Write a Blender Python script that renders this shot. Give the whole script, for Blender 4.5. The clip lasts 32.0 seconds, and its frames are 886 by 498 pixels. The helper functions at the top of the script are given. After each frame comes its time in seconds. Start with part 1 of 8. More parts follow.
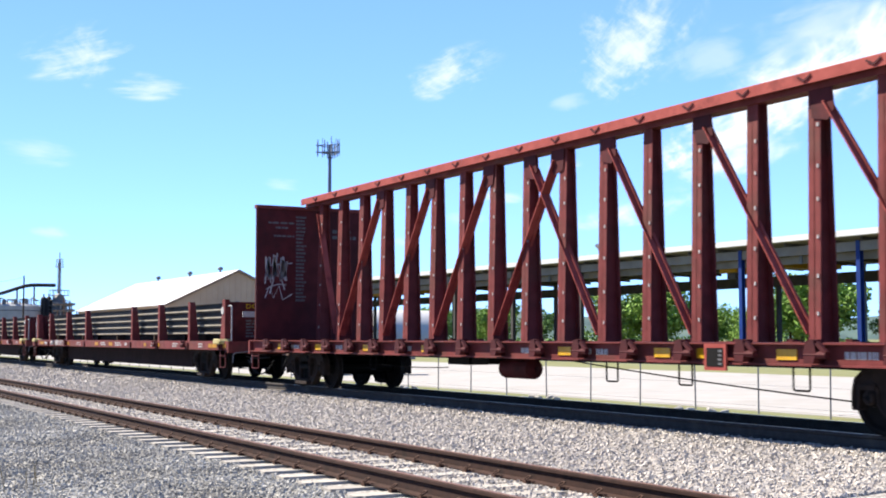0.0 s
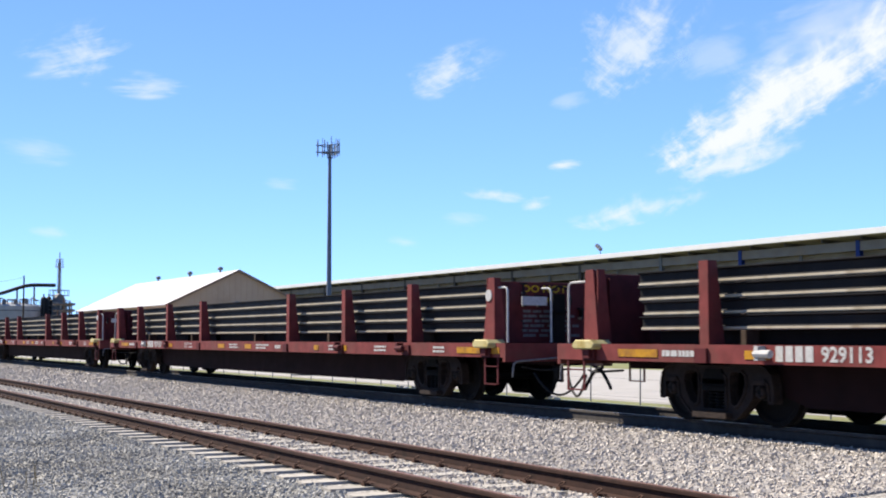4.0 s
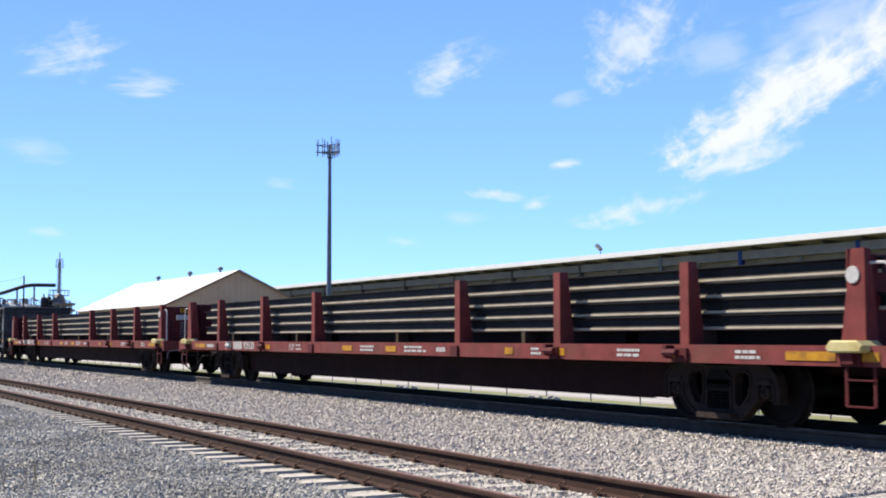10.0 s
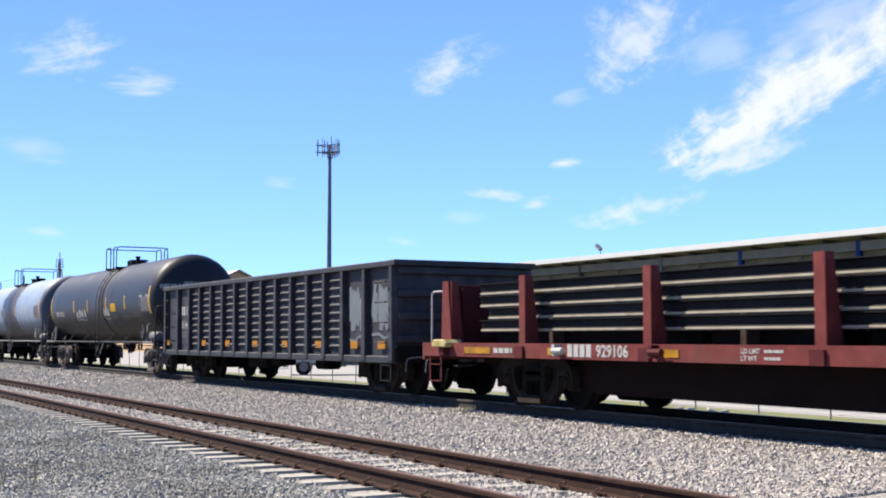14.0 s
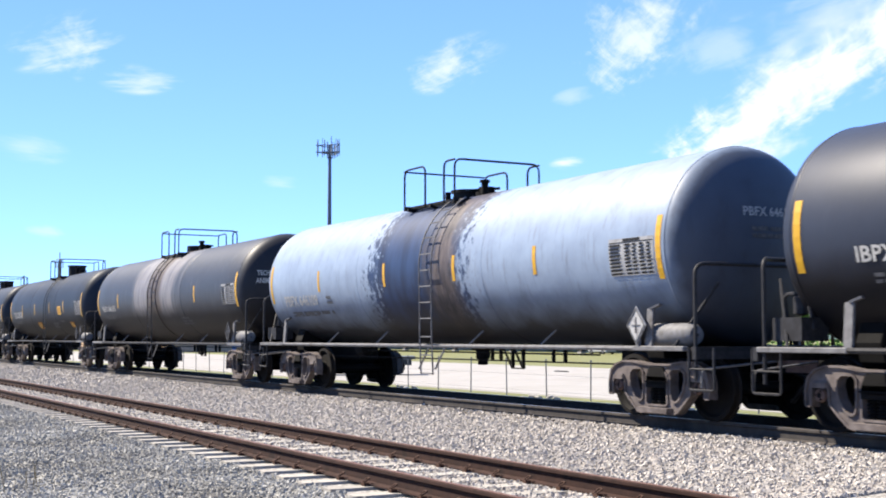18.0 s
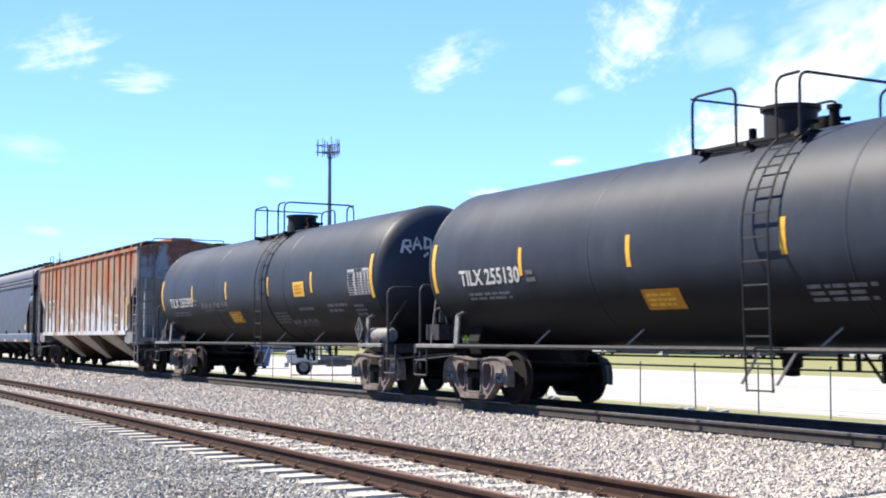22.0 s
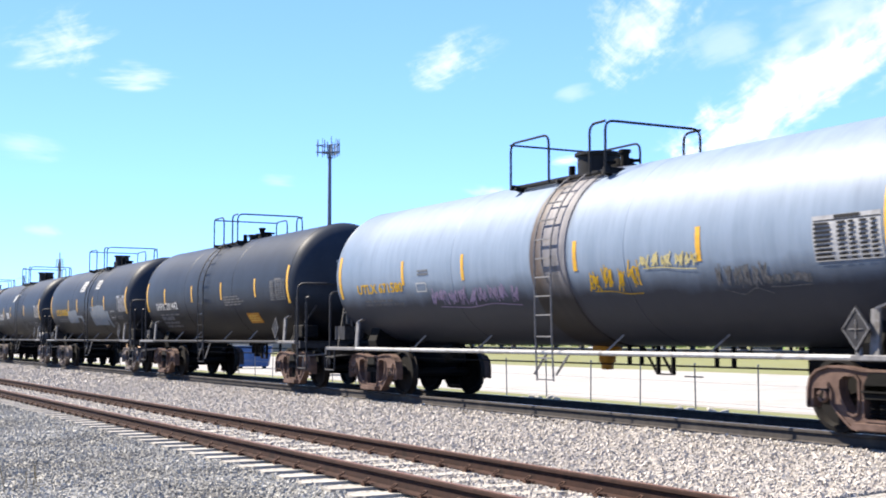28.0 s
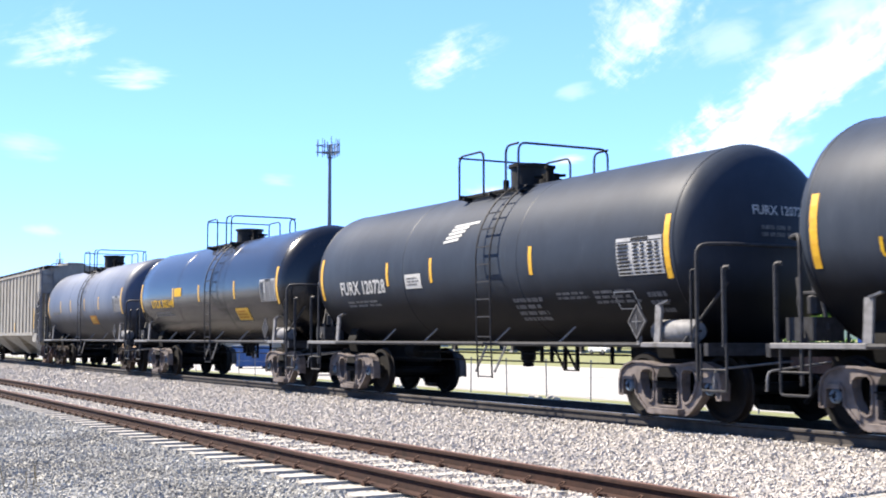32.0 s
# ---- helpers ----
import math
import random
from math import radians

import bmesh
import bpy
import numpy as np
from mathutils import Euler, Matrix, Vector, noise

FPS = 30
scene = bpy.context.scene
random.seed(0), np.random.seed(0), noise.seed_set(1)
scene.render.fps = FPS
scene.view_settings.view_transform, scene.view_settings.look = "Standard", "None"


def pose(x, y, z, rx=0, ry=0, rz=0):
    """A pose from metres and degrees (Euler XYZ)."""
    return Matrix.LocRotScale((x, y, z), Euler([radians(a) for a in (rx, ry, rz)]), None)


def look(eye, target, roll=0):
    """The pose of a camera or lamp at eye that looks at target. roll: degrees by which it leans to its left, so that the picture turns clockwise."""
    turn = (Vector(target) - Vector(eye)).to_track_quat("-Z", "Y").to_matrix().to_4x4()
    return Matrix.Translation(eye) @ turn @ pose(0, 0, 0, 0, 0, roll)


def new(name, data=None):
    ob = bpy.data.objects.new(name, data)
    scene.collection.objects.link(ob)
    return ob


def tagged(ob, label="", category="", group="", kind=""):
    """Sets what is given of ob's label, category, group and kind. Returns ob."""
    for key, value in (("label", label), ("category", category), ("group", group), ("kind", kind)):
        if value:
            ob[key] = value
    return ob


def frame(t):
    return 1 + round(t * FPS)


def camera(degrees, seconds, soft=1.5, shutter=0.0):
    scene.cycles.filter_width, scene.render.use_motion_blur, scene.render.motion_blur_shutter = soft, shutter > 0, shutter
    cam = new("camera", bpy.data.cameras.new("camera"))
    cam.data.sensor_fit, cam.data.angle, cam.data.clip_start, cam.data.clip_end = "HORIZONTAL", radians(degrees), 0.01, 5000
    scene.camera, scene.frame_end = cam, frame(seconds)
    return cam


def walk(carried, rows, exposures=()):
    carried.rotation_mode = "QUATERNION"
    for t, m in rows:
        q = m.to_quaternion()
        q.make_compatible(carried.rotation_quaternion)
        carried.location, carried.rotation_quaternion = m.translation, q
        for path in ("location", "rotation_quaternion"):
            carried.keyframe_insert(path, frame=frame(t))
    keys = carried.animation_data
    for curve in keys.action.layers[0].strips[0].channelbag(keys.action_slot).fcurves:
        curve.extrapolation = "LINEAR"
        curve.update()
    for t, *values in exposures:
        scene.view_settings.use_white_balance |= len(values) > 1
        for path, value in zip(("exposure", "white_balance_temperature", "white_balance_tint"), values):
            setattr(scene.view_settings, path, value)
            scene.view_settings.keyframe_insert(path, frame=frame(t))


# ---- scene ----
# ---- the camera stands on a tripod beside the near track; one lens for the whole clip ----
cam = camera(38.66, 32.0, soft=1.9, shutter=0.1)
STAND = pose(0, 0, 1.5, 94.02, 0, 61.39)
walk(cam, [(0.0, STAND), (32.0, STAND)],
     exposures=[(0.0, 1.68), (1.5, 1.48), (2.5, 1.36), (13.5, 1.35), (15.5, 1.45), (18.0, 1.62), (20.0, 1.64), (22.0, 1.87), (26.5, 1.94), (27.6, 1.93), (28.1, 1.77), (29.0, 1.63), (30.2, 1.85), (31.0, 1.98), (32.0, 1.96)])

# ---- world and sun ----
SUN = Vector((-0.70, -0.52, 1.0)).normalized()
world = bpy.data.worlds.new("world")
scene.world = world
world.use_nodes = True
wn = world.node_tree.nodes
def sky_node():
    q = wn.new("ShaderNodeTexSky")
    q.sky_type = "NISHITA"
    q.sun_disc = False
    q.sun_elevation = math.asin(SUN.z)
    q.sun_rotation = math.atan2(SUN.x, SUN.y)
    q.altitude, q.air_density, q.dust_density, q.ozone_density = 0, 0.75, 0.0, 1.6
    return q


# haze evens the sky out round the compass: the same sky, taken across the sun's azimuth at every height, is mixed in
sky, even = sky_node(), sky_node()
way = wn.new("ShaderNodeTexCoord")
split, join, flat = wn.new("ShaderNodeSeparateXYZ"), wn.new("ShaderNodeCombineXYZ"), wn.new("ShaderNodeVectorMath")
flat.operation = "MULTIPLY"
flat.inputs[1].default_value = (1, 1, 0)
size, side_x, side_y = wn.new("ShaderNodeVectorMath"), wn.new("ShaderNodeMath"), wn.new("ShaderNodeMath")
size.operation, side_x.operation, side_y.operation = "LENGTH", "MULTIPLY", "MULTIPLY"
ACROSS = math.atan2(SUN.y, SUN.x) - radians(66)
side_x.inputs[1].default_value, side_y.inputs[1].default_value = math.cos(ACROSS), math.sin(ACROSS)
haze = wn.new("ShaderNodeMix")
haze.data_type = "RGBA"
haze.inputs["Factor"].default_value = 0.92
wl = world.node_tree.links
wl.new(way.outputs["Generated"], split.inputs[0])
wl.new(way.outputs["Generated"], flat.inputs[0])
wl.new(flat.outputs[0], size.inputs[0])
for q, k in ((side_x, 0), (side_y, 1)):
    wl.new(size.outputs["Value"], q.inputs[0])
    wl.new(q.outputs[0], join.inputs[k])
lift = wn.new("ShaderNodeMath")
lift.operation = "ADD"
lift.inputs[1].default_value = 0.085
wl.new(split.outputs[2], lift.inputs[0])
wl.new(lift.outputs[0], join.inputs[2])
wl.new(join.outputs[0], even.inputs[0])
wl.new(sky.outputs[0], haze.inputs["A"])
wl.new(even.outputs[0], haze.inputs["B"])
deep = wn.new("ShaderNodeHueSaturation")
deep.inputs["Saturation"].default_value = 1.0
tint = wn.new("ShaderNodeMix")
tint.data_type, tint.blend_type = "RGBA", "MULTIPLY"
tint.inputs["Factor"].default_value, tint.inputs["B"].default_value = 1.0, (0.80, 1.0, 1.30, 1)
wl.new(haze.outputs["Result"], deep.inputs["Color"])
world.node_tree.links.new(deep.outputs[0], tint.inputs["A"])
world.node_tree.links.new(tint.outputs["Result"], wn["Background"].inputs[0])
wn["Background"].inputs[1].default_value = 0.080
sun = new("sun", bpy.data.lights.new("sun", "SUN"))
sun.data.energy, sun.data.angle, sun.data.color = 5.0, radians(0.55), (1.0, 0.90, 0.76)
sun.matrix_world = look((0, 0, 60), Vector((0, 0, 60)) - SUN)

# ---- materials ----
def mat(name, c1, c2=None, scale=6.0, rough=0.6, metal=0.0, bump=0.0, bscale=None, stain=None, sscale=0.7,
        scut=(0.55, 0.75), stretch=(1, 1, 1), rand=0.0, rough2=None, island=False, spec=None):
    """Two-scale procedural paint: grain between c1 and c2, and patches of a third colour."""
    m = bpy.data.materials.new(name)
    m.use_nodes = True
    nt = m.node_tree
    n, l = nt.nodes, nt.links
    b = n["Principled BSDF"]
    tc = n.new("ShaderNodeTexCoord")
    mp = n.new("ShaderNodeMapping")
    mp.inputs["Scale"].default_value = stretch
    l.new(tc.outputs["Object"], mp.inputs["Vector"])
    c2 = c2 or tuple(v * 0.75 for v in c1)
    no = n.new("ShaderNodeTexNoise")
    no.inputs["Scale"].default_value, no.inputs["Detail"].default_value = scale, 6
    l.new(mp.outputs[0], no.inputs["Vector"])
    ra = n.new("ShaderNodeMapRange")
    ra.inputs["From Min"].default_value, ra.inputs["From Max"].default_value = 0.3, 0.7
    l.new(no.outputs["Fac"], ra.inputs["Value"])
    mix = n.new("ShaderNodeMix")
    mix.data_type = "RGBA"
    mix.inputs["A"].default_value, mix.inputs["B"].default_value = (*c1, 1), (*c2, 1)
    l.new(ra.outputs[0], mix.inputs["Factor"])
    out = mix.outputs["Result"]
    if stain:
        n2 = n.new("ShaderNodeTexNoise")
        n2.inputs["Scale"].default_value, n2.inputs["Detail"].default_value = sscale, 8
        n2.inputs["Roughness"].default_value = 0.65
        l.new(mp.outputs[0], n2.inputs["Vector"])
        r2 = n.new("ShaderNodeMapRange")
        r2.inputs["From Min"].default_value, r2.inputs["From Max"].default_value = scut
        l.new(n2.outputs["Fac"], r2.inputs["Value"])
        m2 = n.new("ShaderNodeMix")
        m2.data_type = "RGBA"
        l.new(r2.outputs[0], m2.inputs["Factor"])
        l.new(out, m2.inputs["A"])
        m2.inputs["B"].default_value = (*stain, 1)
        out = m2.outputs["Result"]
    if rand:
        src = n.new("ShaderNodeNewGeometry").outputs["Random Per Island"] if island else n.new("ShaderNodeObjectInfo").outputs["Random"]
        hv = n.new("ShaderNodeHueSaturation")
        mr = n.new("ShaderNodeMapRange")
        mr.inputs["To Min"].default_value, mr.inputs["To Max"].default_value = 1 - rand, 1 + rand
        l.new(src, mr.inputs["Value"])
        l.new(mr.outputs[0], hv.inputs["Value"])
        l.new(out, hv.inputs["Color"])
        out = hv.outputs["Color"]
    l.new(out, b.inputs["Base Color"])
    b.inputs["Metallic"].default_value = metal
    b.inputs["Specular IOR Level"].default_value = (0.5 if rough < 0.5 else 0.18) if spec is None else spec
    rr = n.new("ShaderNodeMapRange")
    rr.inputs["To Min"].default_value, rr.inputs["To Max"].default_value = rough, rough2 if rough2 is not None else min(1, rough + 0.15)
    l.new(no.outputs["Fac"], rr.inputs["Value"])
    l.new(rr.outputs[0], b.inputs["Roughness"])
    if bump:
        nb = n.new("ShaderNodeTexNoise")
        nb.inputs["Scale"].default_value, nb.inputs["Detail"].default_value = bscale or scale * 6, 4
        l.new(mp.outputs[0], nb.inputs["Vector"])
        bp = n.new("ShaderNodeBump")
        bp.inputs["Strength"].default_value, bp.inputs["Distance"].default_value = bump, 0.02
        l.new(nb.outputs["Fac"], bp.inputs["Height"])
        l.new(bp.outputs[0], b.inputs["Normal"])
    return m


def rgb(r, g, b):
    """Base colour from a sunlit 0-255 swatch: white in full sun stands for a reflectance of 0.47."""
    return tuple(0.47 * (v / 255 / 12.92 if v < 10.3 else ((v / 255 + 0.055) / 1.055) ** 2.4) for v in (r, g, b))


M = {}
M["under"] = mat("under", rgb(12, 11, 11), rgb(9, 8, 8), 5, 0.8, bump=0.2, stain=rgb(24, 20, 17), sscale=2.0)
M["iron_black"] = mat("iron_black", rgb(36, 36, 38), rgb(26, 26, 28), 8, 0.55)
# hopper paint lightened for the sill: sunlight put into the colour
M["hop_sill_lit"] = mat("hop_sill_lit", rgb(104, 115, 136), rgb(88, 98, 118), 3, 0.5, bump=0.04, bscale=8, stain=rgb(74, 80, 94), sscale=1.2)
M["stencil_plate"] = mat("stencil_plate", rgb(196, 198, 202), rgb(172, 174, 178), 6, 0.6, stain=rgb(140, 140, 142), sscale=4)
M["grab"] = mat("grab", rgb(150, 150, 153), rgb(122, 121, 122), 12, 0.55, stain=rgb(92, 86, 82), sscale=3)
M["grab_pale"] = mat("grab_pale", rgb(216, 216, 216), rgb(190, 190, 190), 12, 0.55, stain=rgb(130, 124, 118), sscale=3)
M["grab_dark"] = mat("grab_dark", rgb(66, 66, 70), rgb(46, 46, 49), 12, 0.55)
M["frame_grey"] = mat("frame_grey", rgb(150, 140, 137), rgb(108, 99, 96), 5, 0.8, bump=0.3, bscale=25, stain=rgb(92, 80, 74), sscale=2.2)
M["frame_rust"] = mat("frame_rust", rgb(136, 112, 102), rgb(104, 84, 76), 5, 0.8, bump=0.3, bscale=25, stain=rgb(60, 46, 40), sscale=2.2)
M["frame_dark"] = mat("frame_dark", rgb(66, 54, 49), rgb(46, 39, 36), 5, 0.8, bump=0.3, bscale=25, stain=rgb(92, 74, 64), sscale=2.2)
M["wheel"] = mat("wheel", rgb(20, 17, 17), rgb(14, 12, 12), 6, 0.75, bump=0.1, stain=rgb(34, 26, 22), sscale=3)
M["tread"] = mat("tread", rgb(60, 54, 51), rgb(42, 37, 35), 8, 0.55, metal=0.5)
M["bearing"] = mat("bearing", rgb(134, 156, 178), rgb(92, 104, 118), 20, 0.55)
# flat-car red darkened: the shade under the deck is put into the colour
M["red_in_shade"] = mat("red_in_shade", rgb(46, 20, 22), rgb(35, 16, 17), 3, 0.85, bump=0.1, bscale=20, stain=rgb(26, 16, 17), sscale=1.1)
M["yellow"] = mat("yellow", rgb(250, 196, 10), rgb(228, 170, 8), 14, 0.4, stain=rgb(150, 118, 60), sscale=4, scut=(0.62, 0.8))
M["yellow_faded"] = mat("yellow_faded", rgb(216, 160, 34), rgb(188, 132, 36), 10, 0.5, stain=rgb(128, 88, 56), sscale=3, scut=(0.5, 0.7))
M["orange"] = mat("orange", rgb(216, 150, 36), rgb(186, 122, 28), 14, 0.5)
M["white_paint"] = mat("white_paint", rgb(226, 226, 224), rgb(196, 196, 194), 20, 0.6)
M["dim_paint"] = mat("dim_paint", rgb(134, 134, 136), rgb(92, 92, 94), 20, 0.6)
M["yellow_paint"] = mat("yellow_paint", rgb(232, 186, 30), rgb(200, 156, 20), 20, 0.6)
M["red"] = mat("red", rgb(146, 68, 66), rgb(118, 52, 51), 4, 0.66, bump=0.08, bscale=30, stain=rgb(112, 72, 64), sscale=0.9, scut=(0.5, 0.72))
# the same red toned as it looks in shade
M["red_dark"] = mat("red_dark", rgb(104, 36, 40), rgb(84, 28, 32), 4, 0.65, bump=0.08, bscale=30, stain=rgb(62, 26, 29), sscale=1.3, scut=(0.5, 0.75))
M["red_pale"] = mat("red_pale", rgb(190, 92, 82), rgb(168, 74, 66), 4, 0.62, bump=0.08, bscale=30, stain=rgb(134, 60, 54), sscale=2)
M["load_rail"] = mat("load_rail", rgb(33, 34, 39), rgb(24, 25, 29), 3, 0.6, metal=0.2, stain=rgb(46, 42, 40), sscale=1.2, rand=0.15)
# pale side faces of the loaded rails: sunlight put into the colour
M["load_edge_lit"] = mat("load_edge_lit", rgb(214, 204, 184), rgb(188, 176, 152), 3, 0.6, metal=0.0, stain=rgb(150, 134, 108), sscale=1.2)
M["gon_black"] = mat("gon_black", rgb(62, 66, 74), rgb(46, 49, 56), 4, 0.55, bump=0.15, bscale=18, stain=rgb(98, 101, 108), sscale=1.5, scut=(0.55, 0.82), spec=0.3)
M["hop_black"] = mat("hop_black", rgb(70, 79, 96), rgb(61, 69, 85), 3, 0.5, bump=0.015, bscale=6, stain=rgb(80, 88, 104), sscale=0.6, spec=0.3)
M["hop_tan"] = mat("hop_tan", rgb(176, 172, 164), rgb(150, 146, 138), 4, 0.6, stain=rgb(120, 110, 98), sscale=1.2, stretch=(1, 1, 0.4))
M["grey_patch"] = mat("grey_patch", rgb(136, 145, 155), rgb(122, 131, 141), 5, 0.6)
M["galv"] = mat("galv", rgb(160, 162, 166), rgb(128, 130, 134), 8, 0.5, metal=0.3)
M["rail_side"] = mat("rail_side", rgb(76, 52, 44), rgb(56, 40, 35), 8, 0.85, bump=0.15, stain=rgb(44, 33, 29), sscale=2)
M["rail_main"] = mat("rail_main", rgb(92, 87, 84), rgb(72, 68, 66), 8, 0.85, bump=0.15, stain=rgb(118, 110, 103), sscale=2)
M["lilac_paint"] = mat("lilac_paint", rgb(176, 158, 190), rgb(150, 136, 168), 12, 0.6)
M["pad"] = mat("pad", rgb(226, 214, 160), rgb(200, 186, 120), 6, 0.6, stain=rgb(170, 140, 60), sscale=3)
M["rail_top"] = mat("rail_top", rgb(205, 200, 196), rgb(170, 160, 152), 10, 0.28, metal=0.85)
M["rail_dull"] = mat("rail_dull", rgb(168, 132, 118), rgb(136, 104, 92), 10, 0.5, metal=0.4)
M["tie"] = mat("tie", rgb(214, 209, 200), rgb(184, 178, 168), 9, 0.9, bump=0.3, bscale=60, stain=rgb(146, 138, 128), sscale=3, rand=0.12)
M["clip"] = mat("clip", rgb(104, 76, 62), rgb(76, 56, 47), 9, 0.8)
M["stone"] = mat("stone", rgb(228, 222, 213), rgb(197, 189, 181), 14, 0.9, bump=0.15, bscale=90, stain=rgb(216, 200, 188), sscale=9, rand=0.24, island=True)
M["stone_grey"] = mat("stone_grey", rgb(222, 220, 212), rgb(186, 184, 177), 14, 0.9, bump=0.15, bscale=90, stain=rgb(148, 145, 138), sscale=0.45, scut=(0.42, 0.7), rand=0.34, island=True)
# stone and ties blackened: the shade under the train put into the colour
M["stone_in_shade"] = mat("stone_in_shade", rgb(96, 88, 82), rgb(70, 64, 60), 14, 0.85, bump=0.2, bscale=90, rand=0.3, island=True)
M["tie_in_shade"] = mat("tie_in_shade", rgb(112, 104, 94), rgb(84, 78, 70), 9, 0.9, bump=0.3, bscale=60, stain=rgb(60, 54, 48), sscale=3, rand=0.12)
M["concrete"] = mat("concrete", rgb(200, 197, 193), rgb(186, 183, 178), 0.6, 0.9, bump=0.05, bscale=8, stain=rgb(172, 168, 161), sscale=0.12)
M["grass"] = mat("grass", rgb(154, 156, 112), rgb(136, 140, 94), 0.8, 0.95, bump=0.3, bscale=12, stain=rgb(150, 140, 88), sscale=0.25)
M["leaf"] = mat("leaf", rgb(168, 206, 104), rgb(124, 170, 74), 0.6, 0.7, rand=0.3, island=True)
M["leaf_dark"] = mat("leaf_dark", rgb(132, 168, 92), rgb(98, 136, 70), 0.6, 0.7, rand=0.3, island=True)
M["bark"] = mat("bark", rgb(92, 76, 62), rgb(66, 54, 44), 6, 0.9, bump=0.4)
M["hill"] = mat("hill", rgb(98, 122, 116), rgb(84, 108, 104), 0.02, 1.0, stain=rgb(122, 140, 128), sscale=0.006)
M["roof_white"] = mat("roof_white", rgb(240, 240, 240), rgb(226, 226, 226), 0.3, 0.45, stain=rgb(206, 206, 204), sscale=0.08, stretch=(1, 0.2, 1))
M["wall_beige"] = mat("wall_beige", rgb(255, 218, 184), rgb(246, 206, 172), 0.4, 0.75, stain=rgb(228, 190, 158), sscale=0.12)
M["trim_brown"] = mat("trim_brown", rgb(196, 164, 140), rgb(170, 140, 118), 1.0, 0.7)
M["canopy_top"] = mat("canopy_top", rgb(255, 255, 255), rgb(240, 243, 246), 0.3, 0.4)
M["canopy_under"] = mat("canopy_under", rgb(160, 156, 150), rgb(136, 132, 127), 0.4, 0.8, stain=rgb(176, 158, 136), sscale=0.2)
M["steel_dark"] = mat("steel_dark", rgb(96, 93, 90), rgb(76, 73, 71), 0.6, 0.7)
M["blue"] = mat("blue", rgb(24, 66, 150), rgb(18, 52, 128), 0.8, 0.5)
M["crane_yellow"] = mat("crane_yellow", rgb(206, 160, 24), rgb(180, 136, 18), 0.8, 0.5)
M["mast"] = mat("mast", rgb(128, 140, 160), rgb(112, 124, 144), 0.5, 0.5, metal=0.2)
M["plant_white"] = mat("plant_white", rgb(206, 208, 208), rgb(176, 180, 182), 0.5, 0.5, stain=rgb(150, 142, 130), sscale=0.2)
M["plant_grey"] = mat("plant_grey", rgb(140, 146, 152), rgb(112, 118, 124), 0.5, 0.5, stain=rgb(110, 98, 84), sscale=0.3)
M["plant_dark"] = mat("plant_dark", rgb(52, 54, 58), rgb(40, 42, 46), 0.6, 0.5)
M["pole_wood"] = mat("pole_wood", rgb(66, 56, 50), rgb(50, 42, 38), 1.0, 0.9)
M["car_white"] = mat("car_white", rgb(230, 232, 234), rgb(222, 224, 226), 1.0, 0.25)
M["car_dark"] = mat("car_dark", rgb(40, 46, 60), rgb(34, 38, 50), 1.0, 0.25)
M["car_blue"] = mat("car_blue", rgb(60, 116, 186), rgb(50, 100, 166), 1.0, 0.4)
M["rubber"] = mat("rubber", rgb(36, 36, 36), rgb(28, 28, 28), 9, 0.85)
M["glass"] = mat("glass", rgb(30, 36, 42), rgb(24, 28, 34), 1.0, 0.08)
M["dry"] = mat("dry", rgb(190, 168, 120), rgb(150, 130, 90), 3, 0.9)
M["hose"] = mat("hose", rgb(26, 26, 27), rgb(20, 20, 21), 9, 0.6)


def node_mat(name, rough=0.6):
    m = bpy.data.materials.new(name)
    m.use_nodes = True
    n, l = m.node_tree.nodes, m.node_tree.links
    b = n["Principled BSDF"]
    b.inputs["Roughness"].default_value = rough
    tc = n.new("ShaderNodeTexCoord")

    def noise_(scale, detail=6, stretch=(1, 1, 1), rough_=0.55):
        mp = n.new("ShaderNodeMapping")
        mp.inputs["Scale"].default_value = stretch
        l.new(tc.outputs["Object"], mp.inputs["Vector"])
        q = n.new("ShaderNodeTexNoise")
        q.inputs["Scale"].default_value, q.inputs["Detail"].default_value, q.inputs["Roughness"].default_value = scale, detail, rough_
        l.new(mp.outputs[0], q.inputs["Vector"])
        return q.outputs["Fac"]

    def axis(i):
        s = n.new("ShaderNodeSeparateXYZ")
        l.new(tc.outputs["Object"], s.inputs[0])
        return s.outputs[i]

    def op(kind, a, c=0.0):
        q = n.new("ShaderNodeMath")
        q.operation = kind
        for i, v in enumerate((a, c)):
            if isinstance(v, (int, float)):
                q.inputs[i].default_value = v
            else:
                l.new(v, q.inputs[i])
        return q.outputs[0]

    def ramp(v, lo, hi):
        q = n.new("ShaderNodeMapRange")
        q.inputs["From Min"].default_value, q.inputs["From Max"].default_value = lo, hi
        l.new(v, q.inputs["Value"])
        return q.outputs[0]

    def mix(f, a, c):
        q = n.new("ShaderNodeMix")
        q.data_type = "RGBA"
        l.new(f, q.inputs["Factor"])
        for k, v in (("A", a), ("B", c)):
            if isinstance(v, tuple):
                q.inputs[k].default_value = (*v, 1)
            else:
                l.new(v, q.inputs[k])
        return q.outputs["Result"]

    def bump(h, strength, dist):
        q = n.new("ShaderNodeBump")
        q.inputs["Strength"].default_value, q.inputs["Distance"].default_value = strength, dist
        l.new(h, q.inputs["Height"])
        l.new(q.outputs[0], b.inputs["Normal"])

    def done(col):
        l.new(col, b.inputs["Base Color"])
        return m

    return n, l, b, tc, noise_, axis, op, ramp, mix, bump, done


